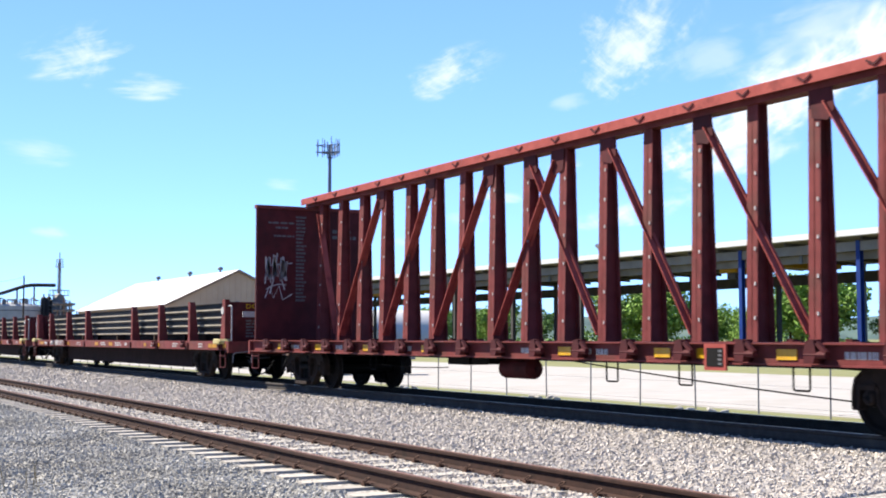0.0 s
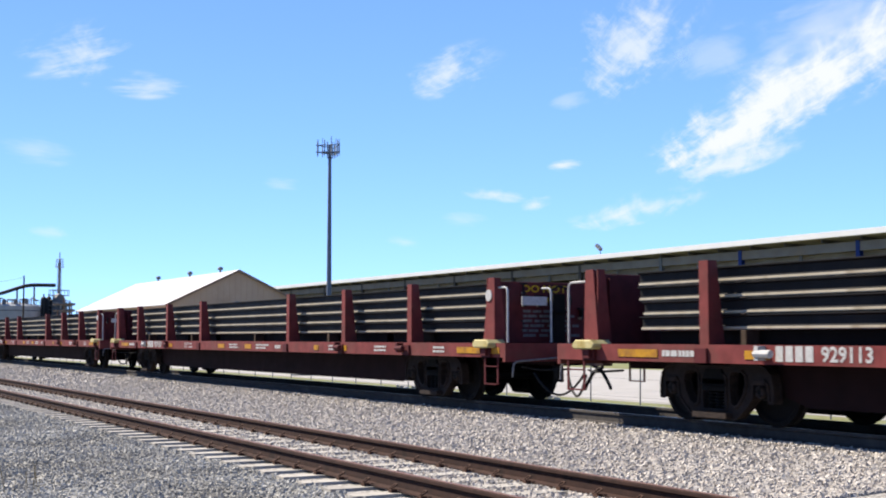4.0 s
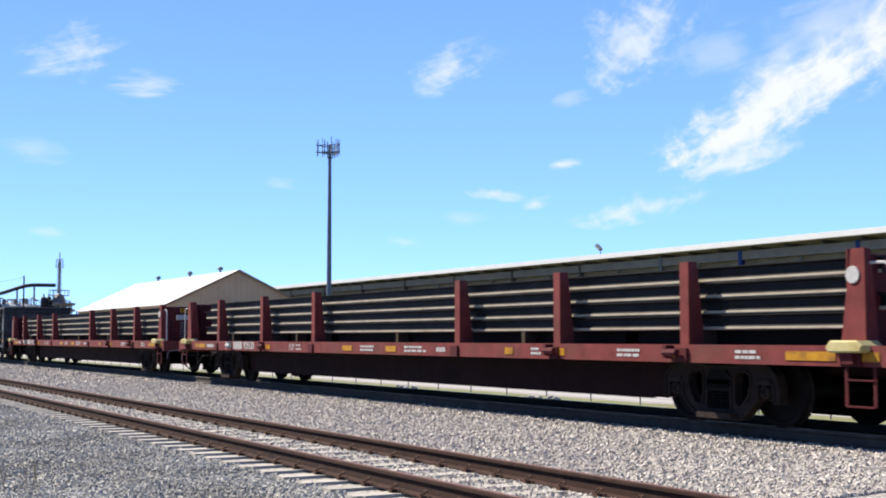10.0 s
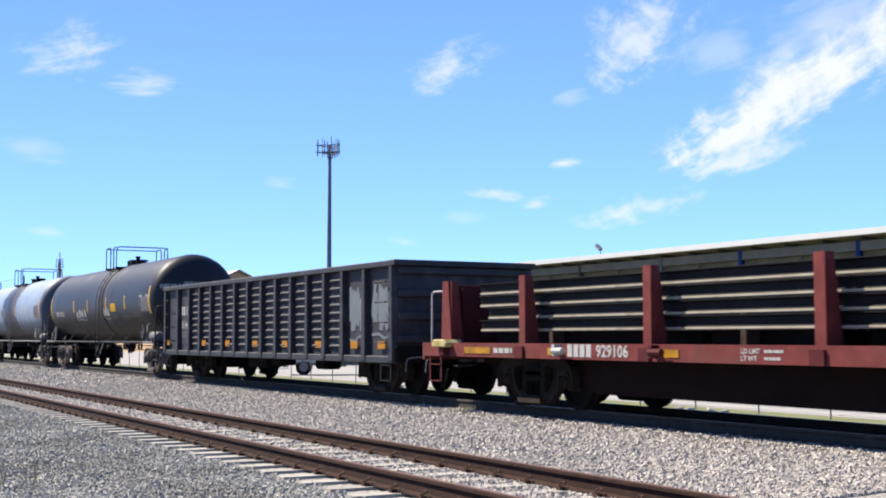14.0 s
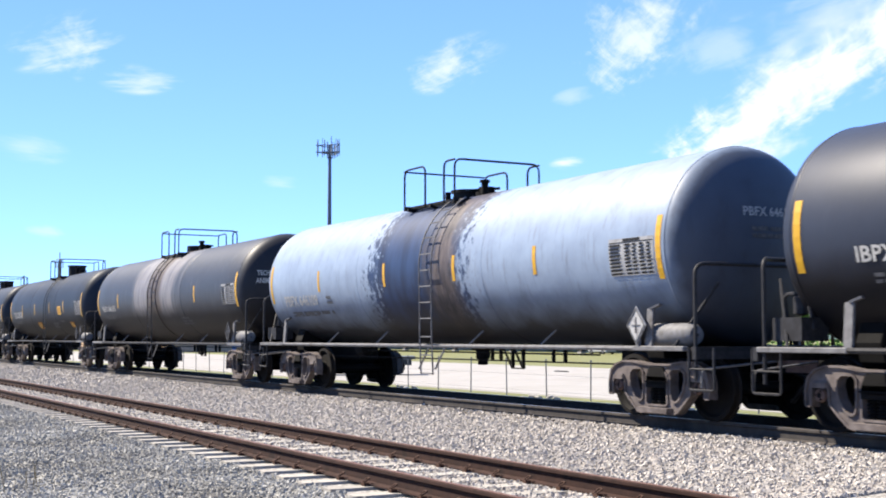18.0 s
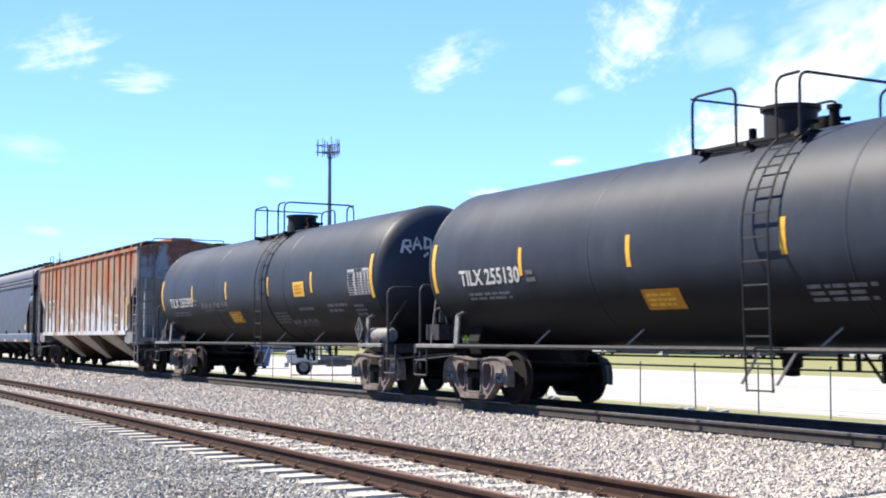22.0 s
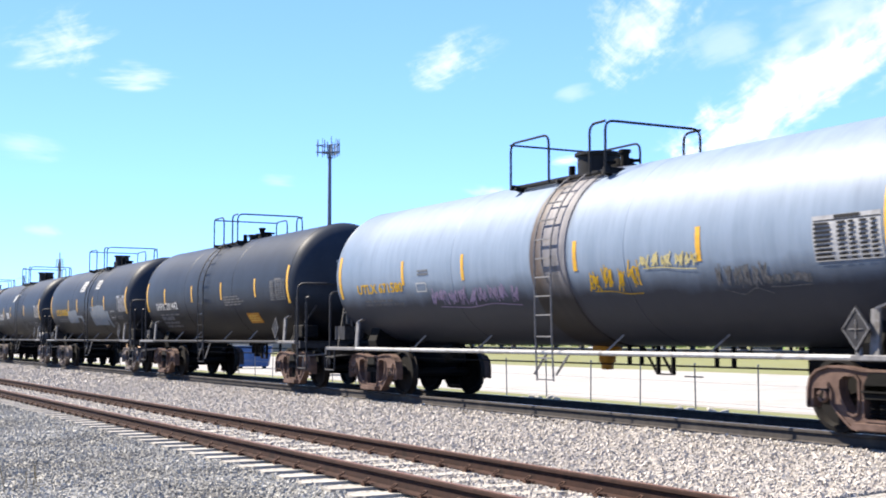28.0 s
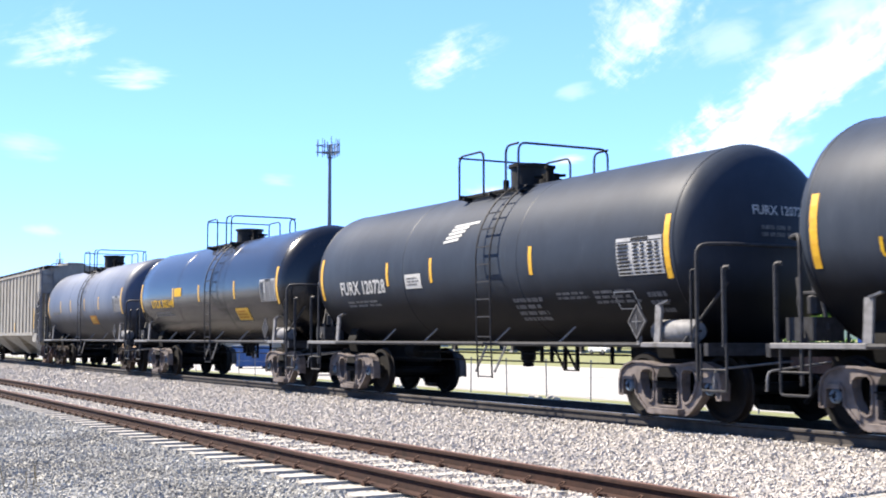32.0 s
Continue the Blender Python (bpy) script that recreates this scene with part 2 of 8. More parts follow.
def ballast_mat(name, light, dark, size):
    """Loose stone: one tone a stone, dark gaps between."""
    n, l, b, tc, noise_, axis, op, ramp, mix, bump, done = node_mat(name, 0.95)
    v = n.new("ShaderNodeTexVoronoi")
    v.inputs["Scale"].default_value = 1 / size
    l.new(tc.outputs["Object"], v.inputs["Vector"])
    g = n.new("ShaderNodeSeparateColor")
    l.new(v.outputs["Color"], g.inputs[0])
    c = mix(g.outputs[0], dark, light)
    c = mix(ramp(v.outputs["Distance"], 0.45, 0.85), c, tuple(x * 0.45 for x in dark))
    c = mix(op("MULTIPLY", ramp(noise_(0.35, 5), 0.45, 0.8), 0.45), c, tuple(x * 0.8 for x in dark))
    bump(op("SUBTRACT", 1.0, v.outputs["Distance"]), 0.65, size * 0.6)
    return done(c)


M["ballast"] = ballast_mat("ballast", rgb(228, 224, 217), rgb(166, 161, 155), 0.045)
M["ballast_grey"] = ballast_mat("ballast_grey", rgb(226, 224, 216), rgb(164, 162, 155), 0.03)
# bed between the rails, with the train's shade in its colour
M["ballast_in_shade"] = ballast_mat("ballast_in_shade", rgb(98, 90, 84), rgb(66, 60, 56), 0.055)


def tank_paint(name, body, skirt, dust, rough, spec):
    """Plain dark tank paint: faint dust runs down the upper half, soot and painted shade below."""
    n, l, b, tc, noise_, axis, op, ramp, mix, bump, done = node_mat(name, rough)
    b.inputs["Specular IOR Level"].default_value = spec
    c = mix(ramp(noise_(2.5), 0.3, 0.7), body, tuple(v * 0.82 for v in body))
    c = mix(op("MULTIPLY", ramp(noise_(1.1, 8, (1.0, 0.35, 0.35), 0.65), 0.48, 0.8), 0.55), c, dust)
    c = mix(op("MULTIPLY", ramp(noise_(11, 5, (1, 0.5, 0.12), 0.6), 0.60, 0.80), 0.30), c, dust)
    # lower shell darkens: soot, with shade put into the colour
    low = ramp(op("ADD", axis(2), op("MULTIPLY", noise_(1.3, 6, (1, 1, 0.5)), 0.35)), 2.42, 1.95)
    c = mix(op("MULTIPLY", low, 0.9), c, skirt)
    bump(noise_(1.5, 3), 0.10, 0.02)
    return done(c)


def weathered_white():
    n, l, b, tc, noise_, axis, op, ramp, mix, bump, done = node_mat("tank_white_peeling", 0.5)
    b.inputs["Specular IOR Level"].default_value = 0.2
    c = mix(ramp(noise_(2.5), 0.3, 0.7), rgb(174, 194, 220), rgb(156, 174, 200))
    c = mix(op("MULTIPLY", ramp(noise_(7, 8, (1, 0.5, 0.2), 0.7), 0.52, 0.72), 0.5), c, rgb(110, 112, 122))
    x = op("ABSOLUTE", op("SUBTRACT", axis(0), 0.0))
    peel = ramp(op("ADD", x, op("MULTIPLY", noise_(8, 9, (1, 1, 0.6), 0.75), 4.4)), 4.2, 3.9)
    c = mix(peel, c, mix(ramp(noise_(3, 6, (1, 0.5, 0.3)), 0.35, 0.65), rgb(58, 80, 120), rgb(40, 55, 86)))
    x = op("ABSOLUTE", op("SUBTRACT", axis(0), 1.15))
    rust = ramp(op("ADD", x, op("MULTIPLY", noise_(2.5, 6, (1, 1, 0.3)), 1.2)), 1.35, 0.85)
    c = mix(op("MULTIPLY", rust, 0.85), c, mix(ramp(noise_(6, 7, (1, 0.5, 0.25), 0.65), 0.4, 0.6), rgb(128, 116, 110), rgb(74, 66, 64)))
    # fade towards the belly: dirt plus shade painted into the colour
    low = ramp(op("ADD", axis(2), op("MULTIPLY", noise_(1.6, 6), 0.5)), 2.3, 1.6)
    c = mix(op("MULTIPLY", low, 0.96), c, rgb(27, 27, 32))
    # front head darkened: its shaded face is painted into the colour
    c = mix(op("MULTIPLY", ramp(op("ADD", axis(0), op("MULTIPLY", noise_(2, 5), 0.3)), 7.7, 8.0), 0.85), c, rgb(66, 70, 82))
    return done(c)


def weathered_band(name, body, pale, low_c, mid, half, mid_half, ladder=0.0, spots=0.3):
    """A tank with a paler, streaked band round the middle and a dirty ring at the loading hatch."""
    n, l, b, tc, noise_, axis, op, ramp, mix, bump, done = node_mat(name, 0.5)
    b.inputs["Specular IOR Level"].default_value = 0.2
    c = mix(ramp(noise_(2.5), 0.3, 0.7), body, tuple(v * 0.86 for v in body))
    runs = noise_(5, 8, (1.0, 0.4, 0.14), 0.65)
    x = op("ABSOLUTE", op("SUBTRACT", axis(0), ladder))
    band = ramp(op("ADD", x, op("MULTIPLY", noise_(2.2, 7, (1, 0.35, 0.2), 0.65), 2.6)), half + 1.75, half + 0.75)
    c = mix(op("MULTIPLY", op("MULTIPLY", band, ramp(runs, 0.2, 0.6)), 0.85), c, pale)
    c = mix(op("MULTIPLY", ramp(noise_(13, 6, (1, 0.5, 0.10), 0.6), 0.58, 0.78), spots), c, pale)
    ring = ramp(op("ADD", x, op("MULTIPLY", noise_(2.5, 6, (1, 0.4, 0.3)), 0.6)), mid_half + 0.42, mid_half + 0.2)
    c = mix(op("MULTIPLY", ring, 0.9), c, mix(ramp(noise_(7, 6, (1, 0.5, 0.3)), 0.35, 0.65), mid, tuple(v * 0.55 for v in mid)))
    # darker belly: dirt, and the tank's own shade put into the paint
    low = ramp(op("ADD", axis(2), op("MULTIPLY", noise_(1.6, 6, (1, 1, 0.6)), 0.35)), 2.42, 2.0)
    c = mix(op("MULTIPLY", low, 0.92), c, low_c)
    # front head turned away from the sun: shade put into the paint
    head = ramp(op("ADD", axis(0), op("MULTIPLY", noise_(2, 5), 0.3)), 7.72, 8.05)
    c = mix(op("MULTIPLY", head, 0.75), c, tuple(v * 1.5 for v in low_c))
    bump(noise_(1.5, 3), 0.10, 0.02)
    return done(c)


def rusty_white():
    """Old hopper paint: every panel rusted in its own degree, streaks from the top, pale paint towards the sill."""
    n, l, b, tc, noise_, axis, op, ramp, mix, bump, done = node_mat("hopper_rust", 0.8)
    b.inputs["Specular IOR Level"].default_value = 0.15
    cell = n.new("ShaderNodeTexWhiteNoise")
    cell.noise_dimensions = "1D"
    l.new(op("FLOOR", op("DIVIDE", op("ADD", axis(0), 6.72), 0.7906)), cell.inputs["W"])
    own = op("MULTIPLY", op("SUBTRACT", cell.outputs["Value"], 0.5), 0.16)
    c = mix(ramp(noise_(4), 0.3, 0.7), rgb(172, 146, 126), rgb(150, 124, 106))
    high = op("MULTIPLY", op("SUBTRACT", axis(2), 2.5), 0.07)
    r = ramp(op("ADD", op("ADD", noise_(2.4, 9, (1.0, 1.0, 0.22), 0.68), own), high), 0.55, 0.68)
    c = mix(r, c, mix(ramp(noise_(3, 8, (1, 1, 0.4)), 0.35, 0.68), rgb(188, 108, 70), rgb(152, 82, 52)))
    w = ramp(op("SUBTRACT", op("SUBTRACT", noise_(2.9, 9, (1.0, 1.0, 0.30), 0.7), own), op("MULTIPLY", high, 1.9)), 0.555, 0.625)
    c = mix(w, c, mix(ramp(noise_(6), 0.3, 0.7), rgb(212, 216, 222), rgb(184, 189, 196)))
    bump(noise_(40), 0.1, 0.01)
    return done(c)


def slope_sheet():
    n, l, b, tc, noise_, axis, op, ramp, mix, bump, done = node_mat("hopper_slope", 0.8)
    c = mix(ramp(noise_(3), 0.3, 0.7), rgb(190, 178, 160), rgb(166, 154, 136))
    c = mix(ramp(noise_(1.1, 9, (1, 1, 0.6), 0.7), 0.56, 0.68), c, rgb(96, 76, 62))
    return done(c)


def end_paint():
    """Blue-grey paint with rust bleeding down from the roof."""
    n, l, b, tc, noise_, axis, op, ramp, mix, bump, done = node_mat("hopper_end", 0.7)
    c = mix(ramp(noise_(3), 0.3, 0.7), rgb(172, 184, 194), rgb(148, 158, 166))
    z = op("MULTIPLY", op("SUBTRACT", axis(2), 3.4), 0.16)
    c = mix(ramp(op("ADD", noise_(1.6, 9, (1, 1, 0.4), 0.7), z), 0.52, 0.62), c, mix(ramp(noise_(4), 0.35, 0.65), rgb(150, 92, 64), rgb(112, 70, 54)))
    c = mix(ramp(noise_(1.1, 7, (1, 1, 0.5)), 0.55, 0.7), c, rgb(108, 102, 88))
    return done(c)


M["hopper_end"] = end_paint()
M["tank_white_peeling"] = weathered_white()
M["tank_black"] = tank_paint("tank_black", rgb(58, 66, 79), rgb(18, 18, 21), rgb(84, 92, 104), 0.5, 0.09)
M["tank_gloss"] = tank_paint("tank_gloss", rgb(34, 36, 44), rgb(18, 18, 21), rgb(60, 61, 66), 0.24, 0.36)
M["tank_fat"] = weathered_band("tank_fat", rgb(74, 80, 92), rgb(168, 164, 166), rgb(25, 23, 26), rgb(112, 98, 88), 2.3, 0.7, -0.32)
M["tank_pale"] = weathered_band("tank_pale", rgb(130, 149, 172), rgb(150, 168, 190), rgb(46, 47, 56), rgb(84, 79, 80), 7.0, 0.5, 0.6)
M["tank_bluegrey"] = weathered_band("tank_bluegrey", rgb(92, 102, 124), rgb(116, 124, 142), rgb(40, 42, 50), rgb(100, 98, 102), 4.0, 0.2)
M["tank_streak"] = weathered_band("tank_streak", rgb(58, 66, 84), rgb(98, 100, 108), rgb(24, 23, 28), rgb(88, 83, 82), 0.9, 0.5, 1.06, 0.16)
M["hopper_rust"] = rusty_white()
M["hopper_slope"] = slope_sheet()
# rust-brown slope sheets, with the shade under the bays put into the colour
M["slope_rust_shade"] = mat("slope_rust_shade", rgb(92, 66, 48), rgb(62, 46, 37), 2.5, 0.85, stain=rgb(40, 33, 29), sscale=1.0, scut=(0.45, 0.65), stretch=(1, 1, 0.5))


def cloud_mat(name, dens, lo, hi, fib, amp=1.0, wob_=0.75):
    """A thin sheet of high cloud: fibrous noise that thins out towards the rim."""
    m = bpy.data.materials.new(name)
    m.use_nodes = True
    n, l = m.node_tree.nodes, m.node_tree.links
    n.remove(n["Principled BSDF"])
    grain = n.new("ShaderNodeUVMap")
    grain.uv_map = "grain"
    shape = n.new("ShaderNodeUVMap")
    shape.uv_map = "UVMap"

    def noise_(scale, detail, rough, dist, stretch):
        mp = n.new("ShaderNodeMapping")
        mp.inputs["Scale"].default_value = stretch
        l.new(grain.outputs[0], mp.inputs["Vector"])
        q = n.new("ShaderNodeTexNoise")
        q.inputs["Scale"].default_value, q.inputs["Detail"].default_value, q.inputs["Roughness"].default_value, q.inputs["Distortion"].default_value = scale, detail, rough, dist
        l.new(mp.outputs[0], q.inputs["Vector"])
        return q.outputs["Fac"]

    def calc(kind, a, b, c=0.0):
        q = n.new("ShaderNodeMath")
        q.operation = kind
        for i, v in enumerate((a, b, c)):
            if isinstance(v, (int, float)):
                q.inputs[i].default_value = v
            else:
                l.new(v, q.inputs[i])
        return q.outputs[0]

    # ragged rim: the outline is pushed about by a coarse noise
    mp = n.new("ShaderNodeMapping")
    mp.inputs["Scale"].default_value = (0.45, 0.6, 1)
    l.new(grain.outputs[0], mp.inputs["Vector"])
    wob = n.new("ShaderNodeTexNoise")
    wob.inputs["Scale"].default_value, wob.inputs["Detail"].default_value = 1.0, 4
    l.new(mp.outputs[0], wob.inputs["Vector"])
    sh = n.new("ShaderNodeVectorMath")
    sh.operation = "SUBTRACT"
    l.new(wob.outputs["Color"], sh.inputs[0])
    sh.inputs[1].default_value = (0.5, 0.5, 0.5)
    ad = n.new("ShaderNodeVectorMath")
    ad.operation = "MULTIPLY_ADD"
    l.new(sh.outputs[0], ad.inputs[0])
    ad.inputs[1].default_value = (wob_, wob_, 0)
    l.new(shape.outputs[0], ad.inputs[2])
    ln = n.new("ShaderNodeVectorMath")
    ln.operation = "LENGTH"
    l.new(ad.outputs[0], ln.inputs[0])
    edge = n.new("ShaderNodeVectorMath")
    edge.operation = "LENGTH"
    l.new(shape.outputs[0], edge.inputs[0])
    fall = calc("SUBTRACT", 1.0, ln.outputs["Value"])
    big = noise_(0.8, 4, 0.6, 0.5, (1, 1, 1))
    fine = noise_(1.3, 8, 0.62, 0.4, (fib, 1.2, 1))
    hair = noise_(3.2, 6, 0.6, 1.2, (fib * 0.7, 1.6, 1))
    d = calc("MULTIPLY_ADD", calc("SUBTRACT", big, 0.5), 2.2 * amp, fall)
    d = calc("MULTIPLY_ADD", calc("SUBTRACT", fine, 0.5), 1.7 * amp, d)
    d = calc("MULTIPLY_ADD", calc("SUBTRACT", hair, 0.5), 0.35 * amp, d)
    cut = n.new("ShaderNodeMapRange")
    cut.interpolation_type = "SMOOTHSTEP"
    cut.inputs["From Min"].default_value, cut.inputs["From Max"].default_value = lo, hi
    cut.inputs["To Max"].default_value = dens
    l.new(d, cut.inputs["Value"])
    rim = n.new("ShaderNodeMapRange")
    rim.interpolation_type = "SMOOTHSTEP"
    rim.inputs["From Min"].default_value, rim.inputs["From Max"].default_value = 0.0, 0.3
    l.new(calc("SUBTRACT", 1.0, edge.outputs["Value"]), rim.inputs["Value"])
    al = calc("MULTIPLY", cut.outputs[0], rim.outputs[0])
    tr = n.new("ShaderNodeBsdfTransparent")
    em = n.new("ShaderNodeEmission")
    em.inputs[0].default_value, em.inputs[1].default_value = (0.93, 0.97, 1.0, 1), 0.40
    mx = n.new("ShaderNodeMixShader")
    l.new(al, mx.inputs[0])
    l.new(tr.outputs[0], mx.inputs[1])
    l.new(em.outputs[0], mx.inputs[2])
    l.new(mx.outputs[0], n["Material Output"].inputs[0])
    return m


M["cloud_thick"] = cloud_mat("cloud_thick", 0.8, 0.05, 1.1, 0.4)
M["cloud_thin"] = cloud_mat("cloud_thin", 0.72, 0.12, 1.25, 0.4)
M["cloud_faint"] = cloud_mat("cloud_faint", 0.30, 0.05, 1.2, 0.4)
M["cloud_streak"] = cloud_mat("cloud_streak", 1.0, 0.0, 0.9, 0.35, 0.8, 0.6)


# ---- building kit ----
class Geo:
    """Collects faces for one mesh."""

    def __init__(self):
        self.v, self.f = [], []

    def add(self, verts, faces):
        o = len(self.v)
        self.v += [tuple(p) for p in verts]
        self.f += [tuple(i + o for i in q) for q in faces]
        return self

    def box(self, x0, x1, y0, y1, z0, z1):
        v = [(x, y, z) for x in (x0, x1) for y in (y0, y1) for z in (z0, z1)]
        return self.add(v, [(0, 1, 3, 2), (4, 6, 7, 5), (0, 4, 5, 1), (2, 3, 7, 6), (0, 2, 6, 4), (1, 5, 7, 3)])

    def obox(self, c, s, m=None):
        m = m or Matrix()
        v = [Vector(c) + m.to_3x3() @ Vector((x * s[0] / 2, y * s[1] / 2, z * s[2] / 2)) for x in (-1, 1) for y in (-1, 1) for z in (-1, 1)]
        return self.add(v, [(0, 1, 3, 2), (4, 6, 7, 5), (0, 4, 5, 1), (2, 3, 7, 6), (0, 2, 6, 4), (1, 5, 7, 3)])

    def bar(self, a, b, w, h=None, up=(0, 0, 1)):
        """A square bar from a to b."""
        a, b = Vector(a), Vector(b)
        d = (b - a).normalized()
        s = d.cross(Vector(up))
        if s.length < 1e-4:
            s = d.cross(Vector((0, 1, 0)))
        s.normalize()
        u = s.cross(d)
        h = h or w
        v = [p + s * (i * w / 2) + u * (j * h / 2) for p in (a, b) for i, j in ((-1, -1), (1, -1), (1, 1), (-1, 1))]
        return self.add(v, [(3, 2, 1, 0), (4, 5, 6, 7), (0, 1, 5, 4), (1, 2, 6, 5), (2, 3, 7, 6), (3, 0, 4, 7)])

    def cyl(self, a, b, r, n=10, r2=None, caps=True):
        a, b = Vector(a), Vector(b)
        d = (b - a).normalized()
        s = d.orthogonal().normalized()
        u = d.cross(s)
        r2 = r if r2 is None else r2
        v = []
        for p, q in ((a, r), (b, r2)):
            v += [p + s * (q * math.cos(i * 2 * math.pi / n)) + u * (q * math.sin(i * 2 * math.pi / n)) for i in range(n)]
        f = [(i, (i + 1) % n, n + (i + 1) % n, n + i) for i in range(n)]
        if caps:
            f += [tuple(range(n))[::-1], tuple(range(n, 2 * n))]
        return self.add(v, f)

    def tube(self, pts, r, n=6):
        """A bent pipe: one swept skin through the points."""
        pts = [Vector(p) for p in pts]
        v, f = [], []
        side = None
        for i, p in enumerate(pts):
            d = (pts[min(i + 1, len(pts) - 1)] - pts[max(i - 1, 0)]).normalized()
            s = d.orthogonal() if side is None else side - d * side.dot(d)
            side = s.normalized()
            u = d.cross(side)
            v += [p + side * (r * math.cos(k * 2 * math.pi / n)) + u * (r * math.sin(k * 2 * math.pi / n)) for k in range(n)]
        for i in range(len(pts) - 1):
            f += [(i * n + k, i * n + (k + 1) % n, (i + 1) * n + (k + 1) % n, (i + 1) * n + k) for k in range(n)]
        f += [tuple(range(n))[::-1], tuple(range((len(pts) - 1) * n, len(pts) * n))]
        return self.add(v, f)

    def prism(self, poly, plane, a, b):
        """A flat outline pushed from a to b. plane: 'xz' along y, 'yz' along x, 'xy' along z."""
        put = {"xz": lambda p, d: (p[0], d, p[1]), "yz": lambda p, d: (d, p[0], p[1]), "xy": lambda p, d: (p[0], p[1], d)}[plane]
        n = len(poly)
        v = [put(p, a) for p in poly] + [put(p, b) for p in poly]
        f = [tuple(range(n))[::-1], tuple(range(n, 2 * n))] + [(i, (i + 1) % n, n + (i + 1) % n, n + i) for i in range(n)]
        return self.add(v, f)

    def lathe(self, prof, axis, n=24, c=(0, 0, 0)):
        """prof: (radius, along) pairs, turned about the axis 'x', 'y' or 'z' through c."""
        v, f = [], []
        for r, h in prof:
            for k in range(n):
                a = 2 * math.pi * k / n
                p, q = r * math.cos(a), r * math.sin(a)
                v.append({"x": (c[0] + h, c[1] + p, c[2] + q), "y": (c[0] + p, c[1] + h, c[2] + q), "z": (c[0] + p, c[1] + q, c[2] + h)}[axis])
        for i in range(len(prof) - 1):
            f += [(i * n + k, i * n + (k + 1) % n, (i + 1) * n + (k + 1) % n, (i + 1) * n + k) for k in range(n)]
        return self.add(v, f)

    def mesh(self, name, material, smooth=False):
        me = bpy.data.meshes.new(name)
        me.from_pydata(self.v, [], self.f)
        bm = bmesh.new()
        bm.from_mesh(me)
        bmesh.ops.recalc_face_normals(bm, faces=bm.faces)
        bm.to_mesh(me)
        bm.free()
        if smooth:
            me.polygons.foreach_set("use_smooth", [True] * len(me.polygons))
            me.set_sharp_from_angle(angle=radians(38))
        me.materials.append(material)
        return me


def rounded(pts, r=0.12, n=4):
    """The same polyline with its corners rounded."""
    pts = [Vector(p) for p in pts]
    out = [pts[0]]
    for i in range(1, len(pts) - 1):
        a, b, c = pts[i - 1], pts[i], pts[i + 1]
        ra = min(r, (a - b).length * 0.45, (c - b).length * 0.45)
        p, q = b + (a - b).normalized() * ra, b + (c - b).normalized() * ra
        for k in range(n + 1):
            t = k / n
            out.append((1 - t) ** 2 * p + 2 * t * (1 - t) * b + t * t * q)
    return out + [pts[-1]]


def part(name, geo, material, parent, label="", bevel=0.0, smooth=False, at=None):
    me = geo if isinstance(geo, bpy.types.Mesh) else geo.mesh(name, M[material], smooth)
    ob = new(name, me)
    ob.parent = parent
    if at is not None:
        ob.matrix_basis = at
    if label:
        tagged(ob, label)
    if any(w in name for w in ("writing", "_data", "_rows", "_table", "strap_hole", "tag", "bulkhead_sign", "_mark", "_number", "_words", "marking", "_initials")):
        tagged(ob, kind="stuff")
    if bevel:
        md = ob.modifiers.new("bevel", "BEVEL")
        md.width, md.segments, md.limit_method, md.angle_limit = bevel, 1, "ANGLE", radians(50)
    return ob


def thing(name, m=None, label="", category="", group="", kind=""):
    ob = new(name)
    ob.empty_display_size = 0.3
    if m is not None:
        ob.matrix_basis = m
    return tagged(ob, label, category, group, kind)


GLYPHS = {}


def glyphs(s):
    """The built-in font's outline of a string, scaled to the unit square: points and faces."""
    if s not in GLYPHS:
        cu = bpy.data.curves.new("lettering", "FONT")
        cu.body, cu.resolution_u, cu.offset = s, 2, 0.022
        ob = new("lettering", cu)
        bpy.context.view_layer.update()
        me = bpy.data.meshes.new_from_object(ob.evaluated_get(bpy.context.evaluated_depsgraph_get()))
        v = np.array([tuple(p.co)[:2] for p in me.vertices])
        f = [tuple(p.vertices) for p in me.polygons]
        bpy.data.objects.remove(ob)
        bpy.data.curves.remove(cu)
        bpy.data.meshes.remove(me)
        lo, hi = v.min(0), v.max(0)
        GLYPHS[s] = ((v - lo) / (hi - lo), f)
    return GLYPHS[s]


def letter(geo, s, x0, x1, v0, v1, put):
    """Lettering from x0 to x1 and from v0 to v1 on a surface."""
    v, f = glyphs(s)
    return geo.add([put(x0 + (x1 - x0) * p[0], v0 + (v1 - v0) * p[1]) for p in v], f)


def patch(geo, x0, x1, v0, v1, put, n=3):
    v, f = [], []
    for i in range(n + 1):
        v += [put(x0, v0 + (v1 - v0) * i / n), put(x1, v0 + (v1 - v0) * i / n)]
    for i in range(n):
        f.append((2 * i, 2 * i + 1, 2 * i + 3, 2 * i + 2))
    return geo.add(v, f)


def bars(geo, x0, x1, v0, v1, rows, put, rng, cols=0):
    """Small writing as bars: rows of dashes of uneven length."""
    h = (v1 - v0) / rows
    for i in range(rows):
        x, end = x0, x1 - (0 if cols else rng.random() * 0.3 * (x1 - x0))
        while x < end - 0.02:
            w = (x1 - x0) / cols if cols else (0.08 + rng.random() * 0.22) * (x1 - x0)
            patch(geo, x, min(x + w * 0.8, end), v0 + i * h + 0.2 * h, v0 + i * h + 0.78 * h, put, 1)
            x += w
    return geo


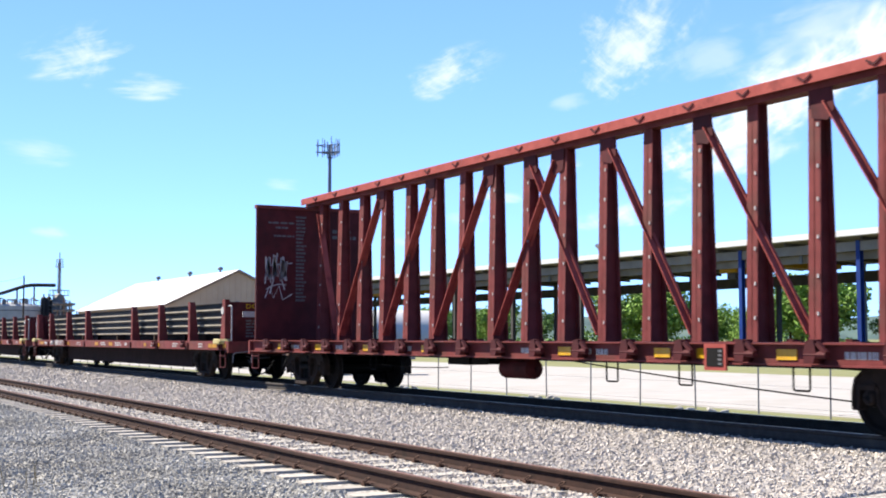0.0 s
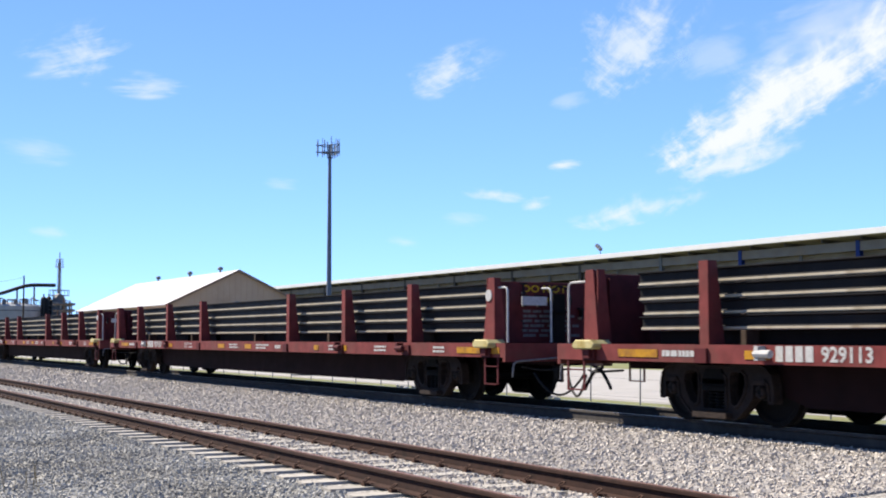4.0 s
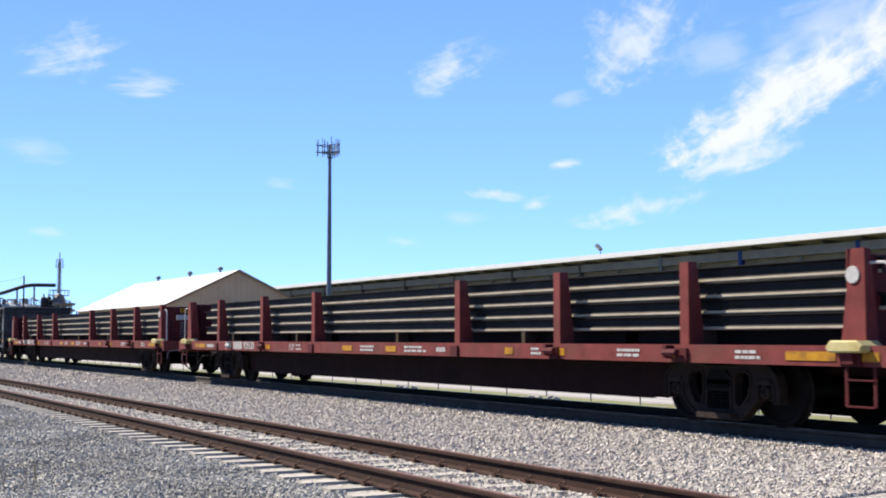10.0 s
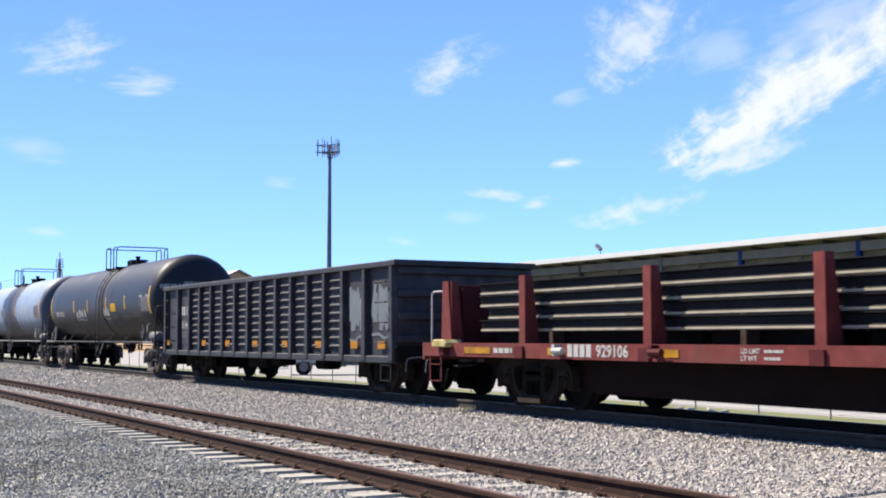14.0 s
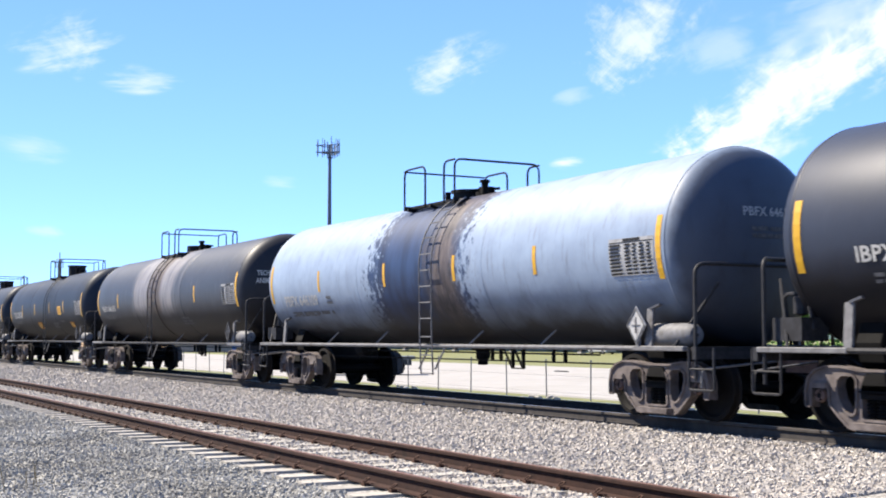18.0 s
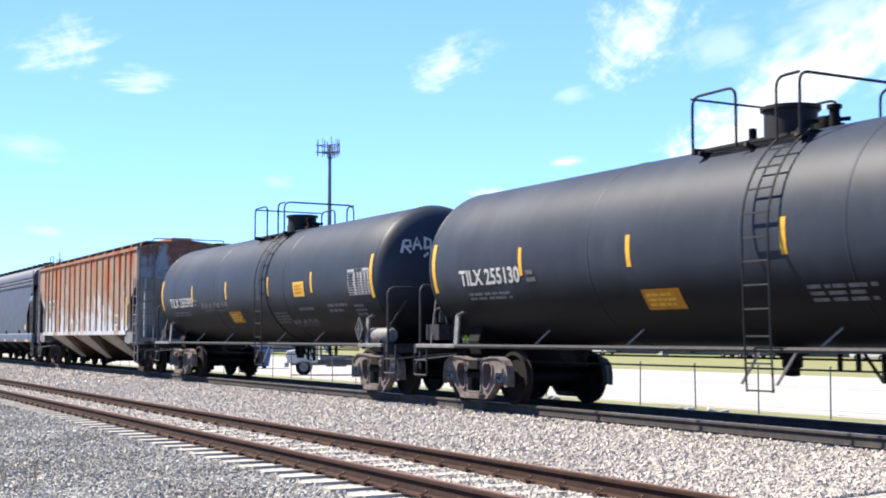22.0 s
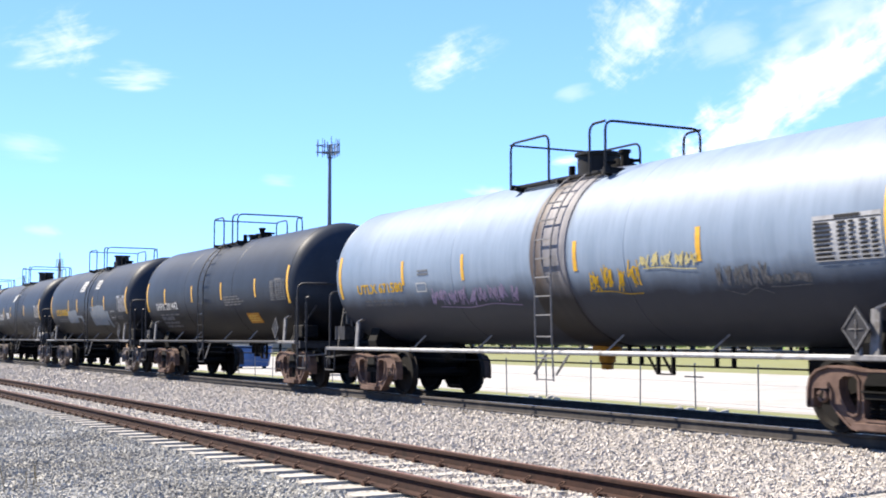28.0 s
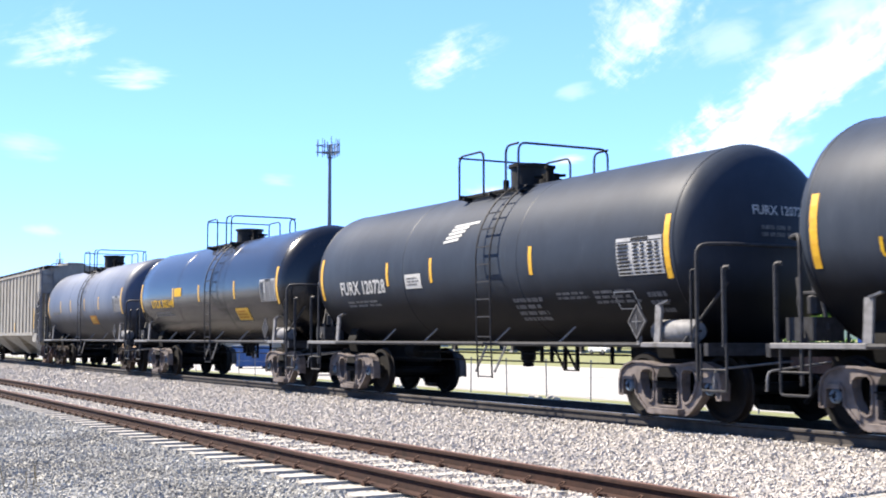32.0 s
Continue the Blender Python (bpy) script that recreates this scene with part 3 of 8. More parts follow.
def stroke(geo, pts, w, put):
    """A sprayed line of width w through points on a surface."""
    v, f = [], []
    pts = [Vector(p) for p in pts]
    for i, p in enumerate(pts):
        d = (pts[min(i + 1, len(pts) - 1)] - pts[max(i - 1, 0)]).normalized()
        s = Vector((-d.y, d.x)) * (w / 2)
        v += [put(*(p + s)), put(*(p - s))]
    f = [(2 * i, 2 * i + 1, 2 * i + 3, 2 * i + 2) for i in range(len(pts) - 1)]
    return geo.add(v, f)


def scrawl(geo, x0, x1, v0, v1, put, rng, n=4, w=0.035):
    """A sprayed tag: letters made of bent strokes, leaning and crowding one another, with a tail under them."""
    cw = (x1 - x0) / n
    for k in range(n):
        up = (v1 - v0) * (0.08 * rng.random() + 0.04 * (k % 2))
        a, b = x0 + cw * (k - 0.08), x0 + cw * (k + 1.1)
        lo, hi = v0 + (v1 - v0) * 0.16 + up, v1 - (v1 - v0) * 0.1 + up
        for j in range(3):
            m = 4 + j % 2
            pts = [(a + (b - a) * (0.1 + 0.8 * rng.random()), lo + (hi - lo) * ((i % 2) * 0.75 + 0.25 * rng.random())) for i in range(m)]
            pts = [(x + 0.18 * (v - lo) / max(hi - lo, 1e-6) * (x1 - x0) / n, v) for x, v in pts]
            soft = rounded([(x, v, 0) for x, v in pts], cw * 0.6, 4)
            stroke(geo, [(p[0], p[1]) for p in soft], w * (0.7 + 0.5 * rng.random()), put)
    for j in range(1):
        pts = [(x0 + (x1 - x0) * q, v0 + (v1 - v0) * (0.24 * rng.random())) for q in (0.1 + 0.1 * j, 0.45, 0.7, 0.98)]
        stroke(geo, [(p[0], p[1]) for p in rounded([(x, v, 0) for x, v in pts], cw * 0.4, 3)], w * 0.6, put)
    return geo

# ---- the lie of the land: tracks run along x, the camera stands south of them ----
TRACK_N, RAIL_N = 6.25, 0.21      # empty near track: centre line and rail head
TRACK_T, RAIL_T = 12.52, 0.345    # track with the train
CAR_Z = 0.30                      # zero height of the car bodies
TRUCK_DX = 0.2                    # trucks sit this far ahead of the body marks
LOT = -0.87                       # paved lot behind the tracks
FENCE_Y = 27.6


def land(y):
    """Height of the ground across the tracks."""
    pts = ((-60, -0.02), (3.2, 0.0), (4.4, -0.005), (4.9, 0.0), (5.2, 0.004), (7.3, 0.004), (8.3, 0.022), (9.4, 0.06), (10.4, 0.10), (11.3, 0.15), (13.8, 0.165), (15.0, 0.0), (18.0, -0.7), (20.5, LOT), (9000, LOT))
    return float(np.interp(y, [p[0] for p in pts], [p[1] for p in pts]))


def sheet(ys, xs, bumpy, rng):
    g = Geo()
    for y in ys:
        for x in xs:
            g.v.append((x, y, land(y) + (rng.random() - 0.5) * bumpy))
    n = len(xs)
    for j in range(len(ys) - 1):
        for i in range(n - 1):
            g.f.append((j * n + i, j * n + i + 1, (j + 1) * n + i + 1, (j + 1) * n + i))
    return g


rng = random.Random(3)
ys = [-4000, -300, -60, -20, -5, 0, 1, 2, 3.2, 4.4, 5.0, 5.6, 6.2, 6.8, 7.5, 8.3, 9.0, 9.4, 10.0, 10.4, 10.9, 11.3, 11.8, 12.5, 13.1, 13.8, 14.4, 15.0, 16.2, 17.1, 18.0, 19.2, 20.5, 24, FENCE_Y, 28.4, 40, 57, 80, 110, 150, 260, 500, 1000, 2200, 4300]
xs = [-4500, -2000, -900, -500, -350, -250, -180, -140, -110] + [-95 + 3 * i for i in range(33)] + [10, 20, 60, 200, 600, 2000, 4500]
ground = new("ground", sheet(ys, xs, 0.0, rng).mesh("ground", M["ballast"]))
tagged(ground, "pale crushed-stone trackbed running out into grass", "ground", kind="structure")
ground.data.materials.append(M["ballast_grey"])
ground.data.materials.append(M["grass"])
ground.data.materials.append(M["ballast_in_shade"])
# the strip under the train gets the bed with painted shade
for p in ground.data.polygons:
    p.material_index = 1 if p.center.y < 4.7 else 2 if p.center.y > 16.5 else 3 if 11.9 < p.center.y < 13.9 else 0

# paved lot, with its joints and a strip of grass behind it
lot = thing("lot_pavement", label="pale concrete yard slabs behind the railway fence", category="pavement", kind="structure")
slab = Geo()
slab.prism([(-7.96, -7.06), (7.96, -7.06), (7.96, 7.06), (-7.96, 7.06)], "xy", 0.0, 0.05)
slab_me = slab.mesh("slab", M["concrete"])
for i in range(15):
    for j in range(2):
        part("slab", slab_me, "concrete", lot, at=pose(-212 + 16 * i, 36.0 + 14.2 * j, LOT - 0.01))
base = Geo().box(-222, 22, 28.6, 57.4, LOT - 0.2, LOT + 0.02)
part("joint_bed", base, "concrete", lot)


# ---- rails and ties ----
RAIL_PROFILE = [(-0.07, 0), (0.07, 0), (0.07, 0.012), (0.012, 0.03), (0.010, 0.12), (0.036, 0.135), (0.036, 0.16), (0.028, 0.172), (-0.028, 0.172), (-0.036, 0.16), (-0.036, 0.135), (-0.010, 0.12), (-0.012, 0.03), (-0.07, 0.012)]


def railway(name, yc, top, label, shiny, x0, x1):
    tr = thing(name, label=label, category="railway track", kind="structure")
    for s in (-1, 1):
        y = yc + s * 0.753
        g = Geo()
        g.prism([(y + p[0], top - 0.172 + p[1]) for p in RAIL_PROFILE], "yz", x0, x1)
        part("rail", g, "rail_main" if shiny else "rail_side", tr)
        part("running_band", Geo().box(x0, x1, y - 0.026, y + 0.026, top - 0.001, top + 0.002), "rail_top" if shiny else "rail_dull", tr)
    tie = Geo()
    tie.prism([(-0.14, -0.2), (0.14, -0.2), (0.115, 0.0), (-0.115, 0.0)], "xz", -1.29, 1.29)
    tie_me = tie.mesh("tie", M["tie_in_shade" if shiny else "tie"])
    plate = Geo()
    for s in (-1, 1):
        for q in (-1, 1):
            y = s * 0.753 + q * 0.11
            plate.box(-0.035, 0.035, y - 0.03, y + 0.03, 0.0, 0.035)
            plate.tube(rounded([(-0.03, y + q * 0.02, 0.03), (-0.03, y - q * 0.04, 0.075), (0.03, y - q * 0.04, 0.075), (0.03, y + q * 0.03, 0.04)], 0.03, 2), 0.010, 5)
    plate_me = plate.mesh("rail_clip", M["clip"])
    return tr, tie_me, plate_me


near_track, tie_me, clip_me = railway("near_track", TRACK_N, RAIL_N, "empty single track, brown rusty rails on pale concrete ties", False, -420, 40)
train_track, shade_tie_me, _ = railway("train_track", TRACK_T, RAIL_T, "used single track with bright rail heads under the train", True, -560, 60)

# ---- the train ----
CARS = []                 # (thing, place along the track at 0 s)
AXLES = {-1: [], 1: []}   # wheelsets, by their place in the truck
SHARED = {}


def shared(key, make):
    if key not in SHARED:
        SHARED[key] = make()
    return SHARED[key]


def car(name, place, label, category, group=""):
    ob = thing(name, pose(place, TRACK_T, CAR_Z), label, category, group)
    CARS.append((ob, place))
    return ob


def side_frame_mesh(material):
    """Cast side frame: one plate with two teardrop windows, a bolster opening between the columns, and pedestal jaws."""
    bm = bmesh.new()
    half = [(0.25, 0.77), (0.55, 0.81), (0.80, 0.81), (0.98, 0.76), (1.09, 0.67), (1.13, 0.52), (1.13, 0.32), (1.05, 0.32), (1.03, 0.55), (0.97, 0.61), (0.80, 0.61), (0.755, 0.55),
            (0.74, 0.36), (0.62, 0.24), (0.45, 0.10), (0.36, 0.075)]
    pane = [(0.31, 0.66), (0.36, 0.715), (0.54, 0.715), (0.62, 0.66), (0.63, 0.56), (0.59, 0.42), (0.49, 0.28), (0.40, 0.235), (0.33, 0.27), (0.305, 0.45)]
    rims = [half + [(-x, z) for x, z in reversed(half)], pane, [(-x, z) for x, z in pane],
            [(-0.24, 0.22), (-0.20, 0.19), (0.20, 0.19), (0.24, 0.22), (0.24, 0.62), (0.20, 0.66), (-0.20, 0.66), (-0.24, 0.62)]]
    edges = []
    for rim in rims:
        v = [bm.verts.new((x, -0.05, z)) for x, z in rim]
        edges += [bm.edges.new((a, b)) for a, b in zip(v, v[1:] + v[:1])]
    bmesh.ops.triangle_fill(bm, use_beauty=True, use_dissolve=False, edges=edges)
    grown = bmesh.ops.extrude_face_region(bm, geom=list(bm.faces))
    for v in grown["geom"]:
        if isinstance(v, bmesh.types.BMVert):
            v.co.y = 0.05
    # raised flange lips round the plate and its windows, spring seat, bearing adapters
    for rim in rims:
        for (xa, za), (xb, zb) in zip(rim, rim[1:] + rim[:1]):
            d = math.hypot(xb - xa, zb - za)
            nx, nz = (zb - za) / d * 0.014, -(xb - xa) / d * 0.014
            for y0, y1 in ((-0.078, -0.046), (0.046, 0.078)):
                q = [bm.verts.new((x, y, z)) for y in (y0, y1) for x, z in ((xa - nx, za - nz), (xb - nx, zb - nz), (xb + nx, zb + nz), (xa + nx, za + nz))]
                for f in ((0, 1, 2, 3), (7, 6, 5, 4), (0, 4, 5, 1), (1, 5, 6, 2), (2, 6, 7, 3), (3, 7, 4, 0)):
                    bm.faces.new([q[k] for k in f])
    for x0, x1, z0, z1, d in ((-0.34, 0.34, 0.085, 0.16, 0.17), (0.78, 1.0, 0.545, 0.605, 0.10), (-1.0, -0.78, 0.545, 0.605, 0.10)):
        q = [bm.verts.new((x, y, z)) for y in (-d, d) for x, z in ((x0, z0), (x1, z0), (x1, z1), (x0, z1))]
        for f in ((0, 1, 2, 3), (7, 6, 5, 4), (0, 4, 5, 1), (1, 5, 6, 2), (2, 6, 7, 3), (3, 7, 4, 0)):
            bm.faces.new([q[k] for k in f])
    bmesh.ops.recalc_face_normals(bm, faces=bm.faces)
    me = bpy.data.meshes.new("side_frame")
    bm.to_mesh(me)
    bm.free()
    me.materials.append(M[material])
    return me


def wheelset_mesh():
    g = Geo()
    for s in (-1, 1):
        prof = [(0.09, s * 0.66), (0.14, s * 0.67), (0.15, s * 0.72), (0.36, s * 0.755), (0.40, s * 0.715), (0.485, s * 0.715), (0.487, s * 0.74), (0.462, s * 0.755), (0.457, s * 0.84), (0.40, s * 0.845), (0.36, s * 0.80), (0.15, s * 0.80), (0.13, s * 0.90), (0.08, s * 0.90)]
        g.lathe(prof, "y", 30)
    g.cyl((0, -1.02, 0), (0, 1.02, 0), 0.085, 12)
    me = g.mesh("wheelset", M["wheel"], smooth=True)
    me.materials.append(M["tread"])
    for p in me.polygons:
        c = p.center
        if 0.745 < abs(c.y) < 0.842 and math.hypot(c.x, c.z) > 0.44:
            p.material_index = 1
    return me


def spring_mesh():
    prof = []
    for k in range(6):
        z = 0.18 + 0.043 * k
        prof += [(0.05, z), (0.074, z + 0.012), (0.074, z + 0.024), (0.05, z + 0.036)]
    return Geo().lathe(prof, "z", 10).mesh("spring", M["under"], smooth=True)


def bearing_mesh(caps):
    """Roller bearing: grease ring, end cap with three bolts and a dark centre."""
    g = Geo().lathe([(0.035, 0.105), (0.075, 0.105), (0.085, 0.09), (0.09, 0.06), (0.108, 0.05), (0.112, 0.0), (0.112, -0.12)], "y", 16)
    me_n = len(g.f)
    g.lathe([(0.0, 0.10), (0.035, 0.102)], "y", 16)
    for k in range(3):
        a = k * 2 * math.pi / 3
        g.cyl((0.056 * math.cos(a), 0.10, 0.056 * math.sin(a)), (0.056 * math.cos(a), 0.122, 0.056 * math.sin(a)), 0.013, 6)
    me = g.mesh("bearing_cap", M[caps], smooth=True)
    me.materials.append(M["under"])
    for p in me.polygons:
        if p.center.y < 0.055 or math.hypot(p.center.x, p.center.z) < 0.03 or p.center.y > 0.108:
            p.material_index = 1
    return me


def truck(owner, x, frame_kind="frame_grey", caps="bearing"):
    """A four-wheel truck: bolster, two side frames with springs and bearings, two turning wheelsets."""
    def bolster():
        g = Geo()
        g.prism([(-0.22, 0.50), (0.22, 0.50), (0.22, 0.62), (0.15, 0.74), (-0.15, 0.74), (-0.22, 0.62)], "xz", -1.12, 1.12)
        for q in (-1, 1):
            g.box(-0.235, 0.235, min(q * 0.86, q * 1.12), max(q * 0.86, q * 1.12), 0.44, 0.60)
            g.box(-0.25, 0.25, min(q * 0.9, q * 1.15), max(q * 0.9, q * 1.15), 0.515, 0.535)
        for s in (-1, 1):
            g.box(s * 0.42 - 0.04, s * 0.42 + 0.04, -0.85, 0.85, 0.30, 0.42)
            for q in (-1, 1):
                g.box(s * 0.40 - 0.05, s * 0.40 + 0.05, q * 0.77 - 0.05, q * 0.77 + 0.05, 0.24, 0.56)
                # plates behind the springs, added to darken the frame openings
                g.box(min(s * 0.02, s * 0.3), max(s * 0.02, s * 0.3), q * 0.90 - 0.02, q * 0.90 + 0.02, 0.12, 0.66)
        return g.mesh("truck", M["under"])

    tr = part("truck", shared("bolster", bolster), "", owner, at=pose(x + TRUCK_DX, 0, RAIL_T - CAR_Z))
    me = shared(("frame", frame_kind), lambda: side_frame_mesh(frame_kind))
    for s in (-1, 1):
        part("side_frame", me, "", tr, at=pose(0, s * 1.04, 0))
    for q in (-1, 1):
        for sx in (-0.15, 0.0, 0.15):
            part("spring", shared("spring", spring_mesh), "", tr, at=pose(sx, q * 1.0, 0))
    for s in (-1, 1):
        ax = part("wheelset", shared("wheelset", wheelset_mesh), "", tr, at=pose(s * 0.889, 0, 0.457))
        AXLES[s].append(ax)
        for q in (-1, 1):
            b = shared(("cap", caps), lambda: bearing_mesh(caps))
            part("bearing_cap", b, "", tr, at=pose(s * 0.889, q * 1.02, 0.457, 0, 0, 0 if q > 0 else 180))
    return tr


def coupler(owner, x, s, body="under"):
    """Coupler, draft sill and hose at the end that looks along s; x is the pulling face."""
    def make():
        g = Geo()
        g.box(-0.75, -0.28, -0.09, 0.09, 0.78, 0.95)
        g.prism([(-0.30, -0.10), (-0.16, -0.17), (0.06, -0.15), (0.10, -0.07), (-0.02, -0.03), (-0.04, 0.06), (0.08, 0.10), (0.05, 0.18), (-0.16, 0.18), (-0.30, 0.10)], "xy", 0.73, 1.0)
        return g.mesh("coupler", M["frame_rust"])

    def hose():
        g = Geo()
        pts = [(-0.55, 0.28, 0.72), (-0.35, 0.30, 0.66), (-0.15, 0.32, 0.42), (0.0, 0.25, 0.34), (0.06, 0.2, 0.36)]
        g.tube(rounded(pts, 0.12, 3), 0.03, 7)
        return g.mesh("air_hose", M["hose"], smooth=True)

    at = pose(x, 0, 0, 0, 0, 0 if s > 0 else 180)
    part("coupler", shared("coupler", make), "", owner, at=at)
    part("air_hose", shared("hose", hose), "", owner, at=at)


def cut_lever(owner, x, s, half, z=0.78):
    g = Geo().tube(rounded([(x, -half, z - 0.25), (x, -half + 0.02, z), (x + s * 0.05, -half + 0.5, z + 0.04), (x + s * 0.15, -0.15, z + 0.1)], 0.08, 3), 0.016, 6)
    part("cut_lever", g, "grab", owner)


def steps(owner, x, y, z0=0.42, z1=1.0, w=0.5, material="grab"):
    g = Geo()
    for q in (-w / 2, w / 2):
        g.bar((x + q, y, z1), (x + q, y, z0), 0.045, 0.015)
    for z in (z0, z0 + 0.30):
        g.bar((x - w / 2, y, z), (x + w / 2, y, z), 0.05, 0.02)
    part("sill_step", g, material, owner)


# ---- tank cars ----
R, ZC = 1.45, 2.52


def tank_put(lift, r=R, zc=ZC):
    """x along the car and an angle in degrees up the near side, lifted off the shell."""
    return lambda x, a: (x, -(r + lift) * math.cos(radians(a)), zc + (r + lift) * math.sin(radians(a)))


def head_put(x0, lift, r=R, zc=ZC):
    """Across (y) and up (z) on the dished front head."""
    def put(y, z):
        q = min(1.0, (y * y + (z - zc) ** 2) / (r * r))
        return (x0 + 0.58 * math.sqrt(max(0.0, 1 - q)) + lift, y, z)
    return put


def tank_car(place, long, shell, label, sp, seed, frame_kind="frame_grey", caps="bearing", group="tank cars"):
    rng = random.Random(seed)
    bog, face, half = (6.8, 8.83, 7.62) if long else (5.40, 7.43, 6.16)
    c = car("tank_car", place, label, "tank car", group)
    r, zc = sp.get("r", R), sp.get("zc", ZC)
    bz = sp.get("bar_z", 1.05 if long else 1.10)
    # shell with dished heads and a low sump
    prof = []
    for k in range(9):
        a = math.pi / 2 * k / 8
        prof.append((max(0.002, r * math.sin(a)), -half - 0.58 * math.cos(a)))
    for i in range(1, 12):
        prof.append((r, -half + 2 * half * i / 12))
    prof += [(q, -h) for q, h in reversed(prof[:9])]
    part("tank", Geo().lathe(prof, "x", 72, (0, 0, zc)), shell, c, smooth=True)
    seams = sp.get("seams", (-half, -half * 0.34, half * 0.34, half))
    for x in seams:
        part("weld_seam", Geo().lathe([(r, x - 0.02), (r + 0.006, x - 0.008), (r + 0.006, x + 0.008), (r, x + 0.02)], "x", 72, (0, 0, zc)), shell, c, smooth=True)
    if sp.get("strap"):
        part("hatch_strap", Geo().lathe([(r, -0.02), (r + 0.02, 0.0), (r + 0.02, sp["strap"]), (r, sp["strap"] + 0.02)], "x", 72, (sp.get("ladder", 1.18) - sp["strap"] / 2, 0, zc)), sp.get("strap_mat", shell), c, smooth=True)
    # saddles, stub sills, bolsters
    for s in (-1, 1):
        g = Geo()
        g.prism([(-1.02, 1.14), (-0.95, 0.90), (0.95, 0.90), (1.02, 1.14), (0.9, 1.45), (0.6, 1.25), (0.0, 1.12), (-0.6, 1.25), (-0.9, 1.45)], "yz", s * bog - 0.2, s * bog + 0.2)
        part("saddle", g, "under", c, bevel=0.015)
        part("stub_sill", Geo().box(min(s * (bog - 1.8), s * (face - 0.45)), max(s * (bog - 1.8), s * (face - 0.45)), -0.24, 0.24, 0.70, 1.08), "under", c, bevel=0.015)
        coupler(c, s * face, s)
        cut_lever(c, s * (face - 0.5), s, 1.4)
        # end platform with its handrail
        xe = s * (face - 0.55)
        xi = s * (half + 0.02)
        part("end_platform", Geo().box(min(xe, xi), max(xe, xi), -1.36, 1.36, bz - 0.03, bz + 0.02), "iron_black", c)
        part("end_beam", Geo().box(min(xe, xe - s * 0.08), max(xe, xe - s * 0.08), -1.45, 1.45, bz - 0.14, bz + 0.03), "grab_dark", c)
        for q in (-1, 1):
            g = Geo()
            x1 = half + (0.6 if long else 0.45) if s > 0 else -half - (0.5 if long else 0.16)
            zh = 2.2 if long else 2.46
            if q < 0:
                xm = s * (half + 0.70)
                g.tube(rounded([(x1, -1.40, 0.62), (x1, -1.40, zh), (xm, -1.05, zh), (xm, 1.05, zh), (x1, 1.40, zh), (x1, 1.40, 0.62)], 0.16), 0.028, 7)
                part("end_handrail", g, "grab_dark", c, smooth=True)
            for x, w in (((half + 0.34, 0.035), (half + 1.0, 0.075)) if s > 0 else ((-half - 0.57, 0.075),)) if not long else ():
                g = Geo().tube(rounded([(x, q * 1.41, bz - 0.02), (x, q * 1.41, 2.12), (x + 0.07, q * 1.37, 2.12)], 0.04, 3), w * 0.42, 6)
                part("grab_post", g, "grab_dark", c, smooth=True)
            g = Geo().tube([(s * (half + 0.12), q * 1.38, bz + 0.02), (s * (half + 0.62), q * 1.0, 1.95)], 0.022, 6)
            part("head_brace", g, "grab_dark", c)
            # bent-bar step below the platform
            xs_ = face - 0.46 if s > 0 else -half - (0.44 if long else 0.24)
            g = Geo().tube(rounded([(xs_ - 0.25, q * 1.43, bz + 0.02), (xs_ - 0.25, q * 1.43, 0.50), (xs_ + 0.25, q * 1.43, 0.50), (xs_ + 0.25, q * 1.43, bz + 0.02)], 0.05, 3), 0.018, 6)
            g.tube([(xs_ - 0.25, q * 1.43, 0.78), (xs_ + 0.25, q * 1.43, 0.78)], 0.014, 6)
            part("sill_step", g, "grab_dark", c, smooth=True)
            xp = s * (half - (0.88 if s < 0 else 0.40))
            g = Geo().bar((xp, q * 1.40, bz), (xp, q * 1.36, bz + 0.56), 0.13, 0.04)
            g.bar((xp, q * 1.36, bz + 0.56), (xp + 0.14, q * 1.30, bz + 0.62), 0.10, 0.03)
            part("corner_post", g, "grab", c)
            # pale tread plate along the platform's edge
            xa, xb = (half - 0.72, half + 0.40) if s > 0 else (-face + 0.62, -half + 0.9)
            part("tread_plate", Geo().box(xa, xb, min(q * 1.36, q * 1.46), max(q * 1.36, q * 1.46), bz - 0.035, bz + 0.035), "grab", c, bevel=0.01)
    # running bar along both sides, with its braces up to the shell
    for q in (-1, 1):
        g = Geo().cyl((-half + 0.88, q * 1.42, bz), (half - 0.72, q * 1.42, bz), 0.036, 8)
        part("side_rail", g, sp.get("rail_mat", "grab_dark"), c, smooth=True)
        for a in ((-4.15, -1.70, 2.10, 4.40) if long else (-3.0, -1.25, 1.35, 3.30)):
            g = Geo().bar((a, q * 1.42, bz + 0.01), (a + 0.22, q * 1.24, bz + 0.27), 0.045, 0.025)
            part("rail_brace", g, "grab", c)
    # ladder bent round the shell
    lx = sp.get("ladder", 1.18)
    for q in (-1, 1):
        g = Geo()
        for d in (-0.235, 0.235):
            pts = [(lx + d, q * 1.50, 0.52 if q < 0 else 1.1), (lx + d, q * 1.53, 1.2)]
            for a in range(-4, 66, 7):
                pts.append((lx + d, q * (r + 0.10) * math.cos(radians(a)), zc + (r + 0.10) * math.sin(radians(a))))
            pts[2:2] = [(lx + d, q * (r + 0.09), 1.8)]
            g.tube(pts, 0.016, 5)
        for z in (0.54, 0.88, 1.22, 1.56, 1.86, 2.16, 2.46):
            g.bar((lx - 0.235, q * (1.50 + min(0.04, (z - 0.6) * 0.03)), z), (lx + 0.235, q * (1.50 + min(0.04, (z - 0.6) * 0.03)), z), 0.022)
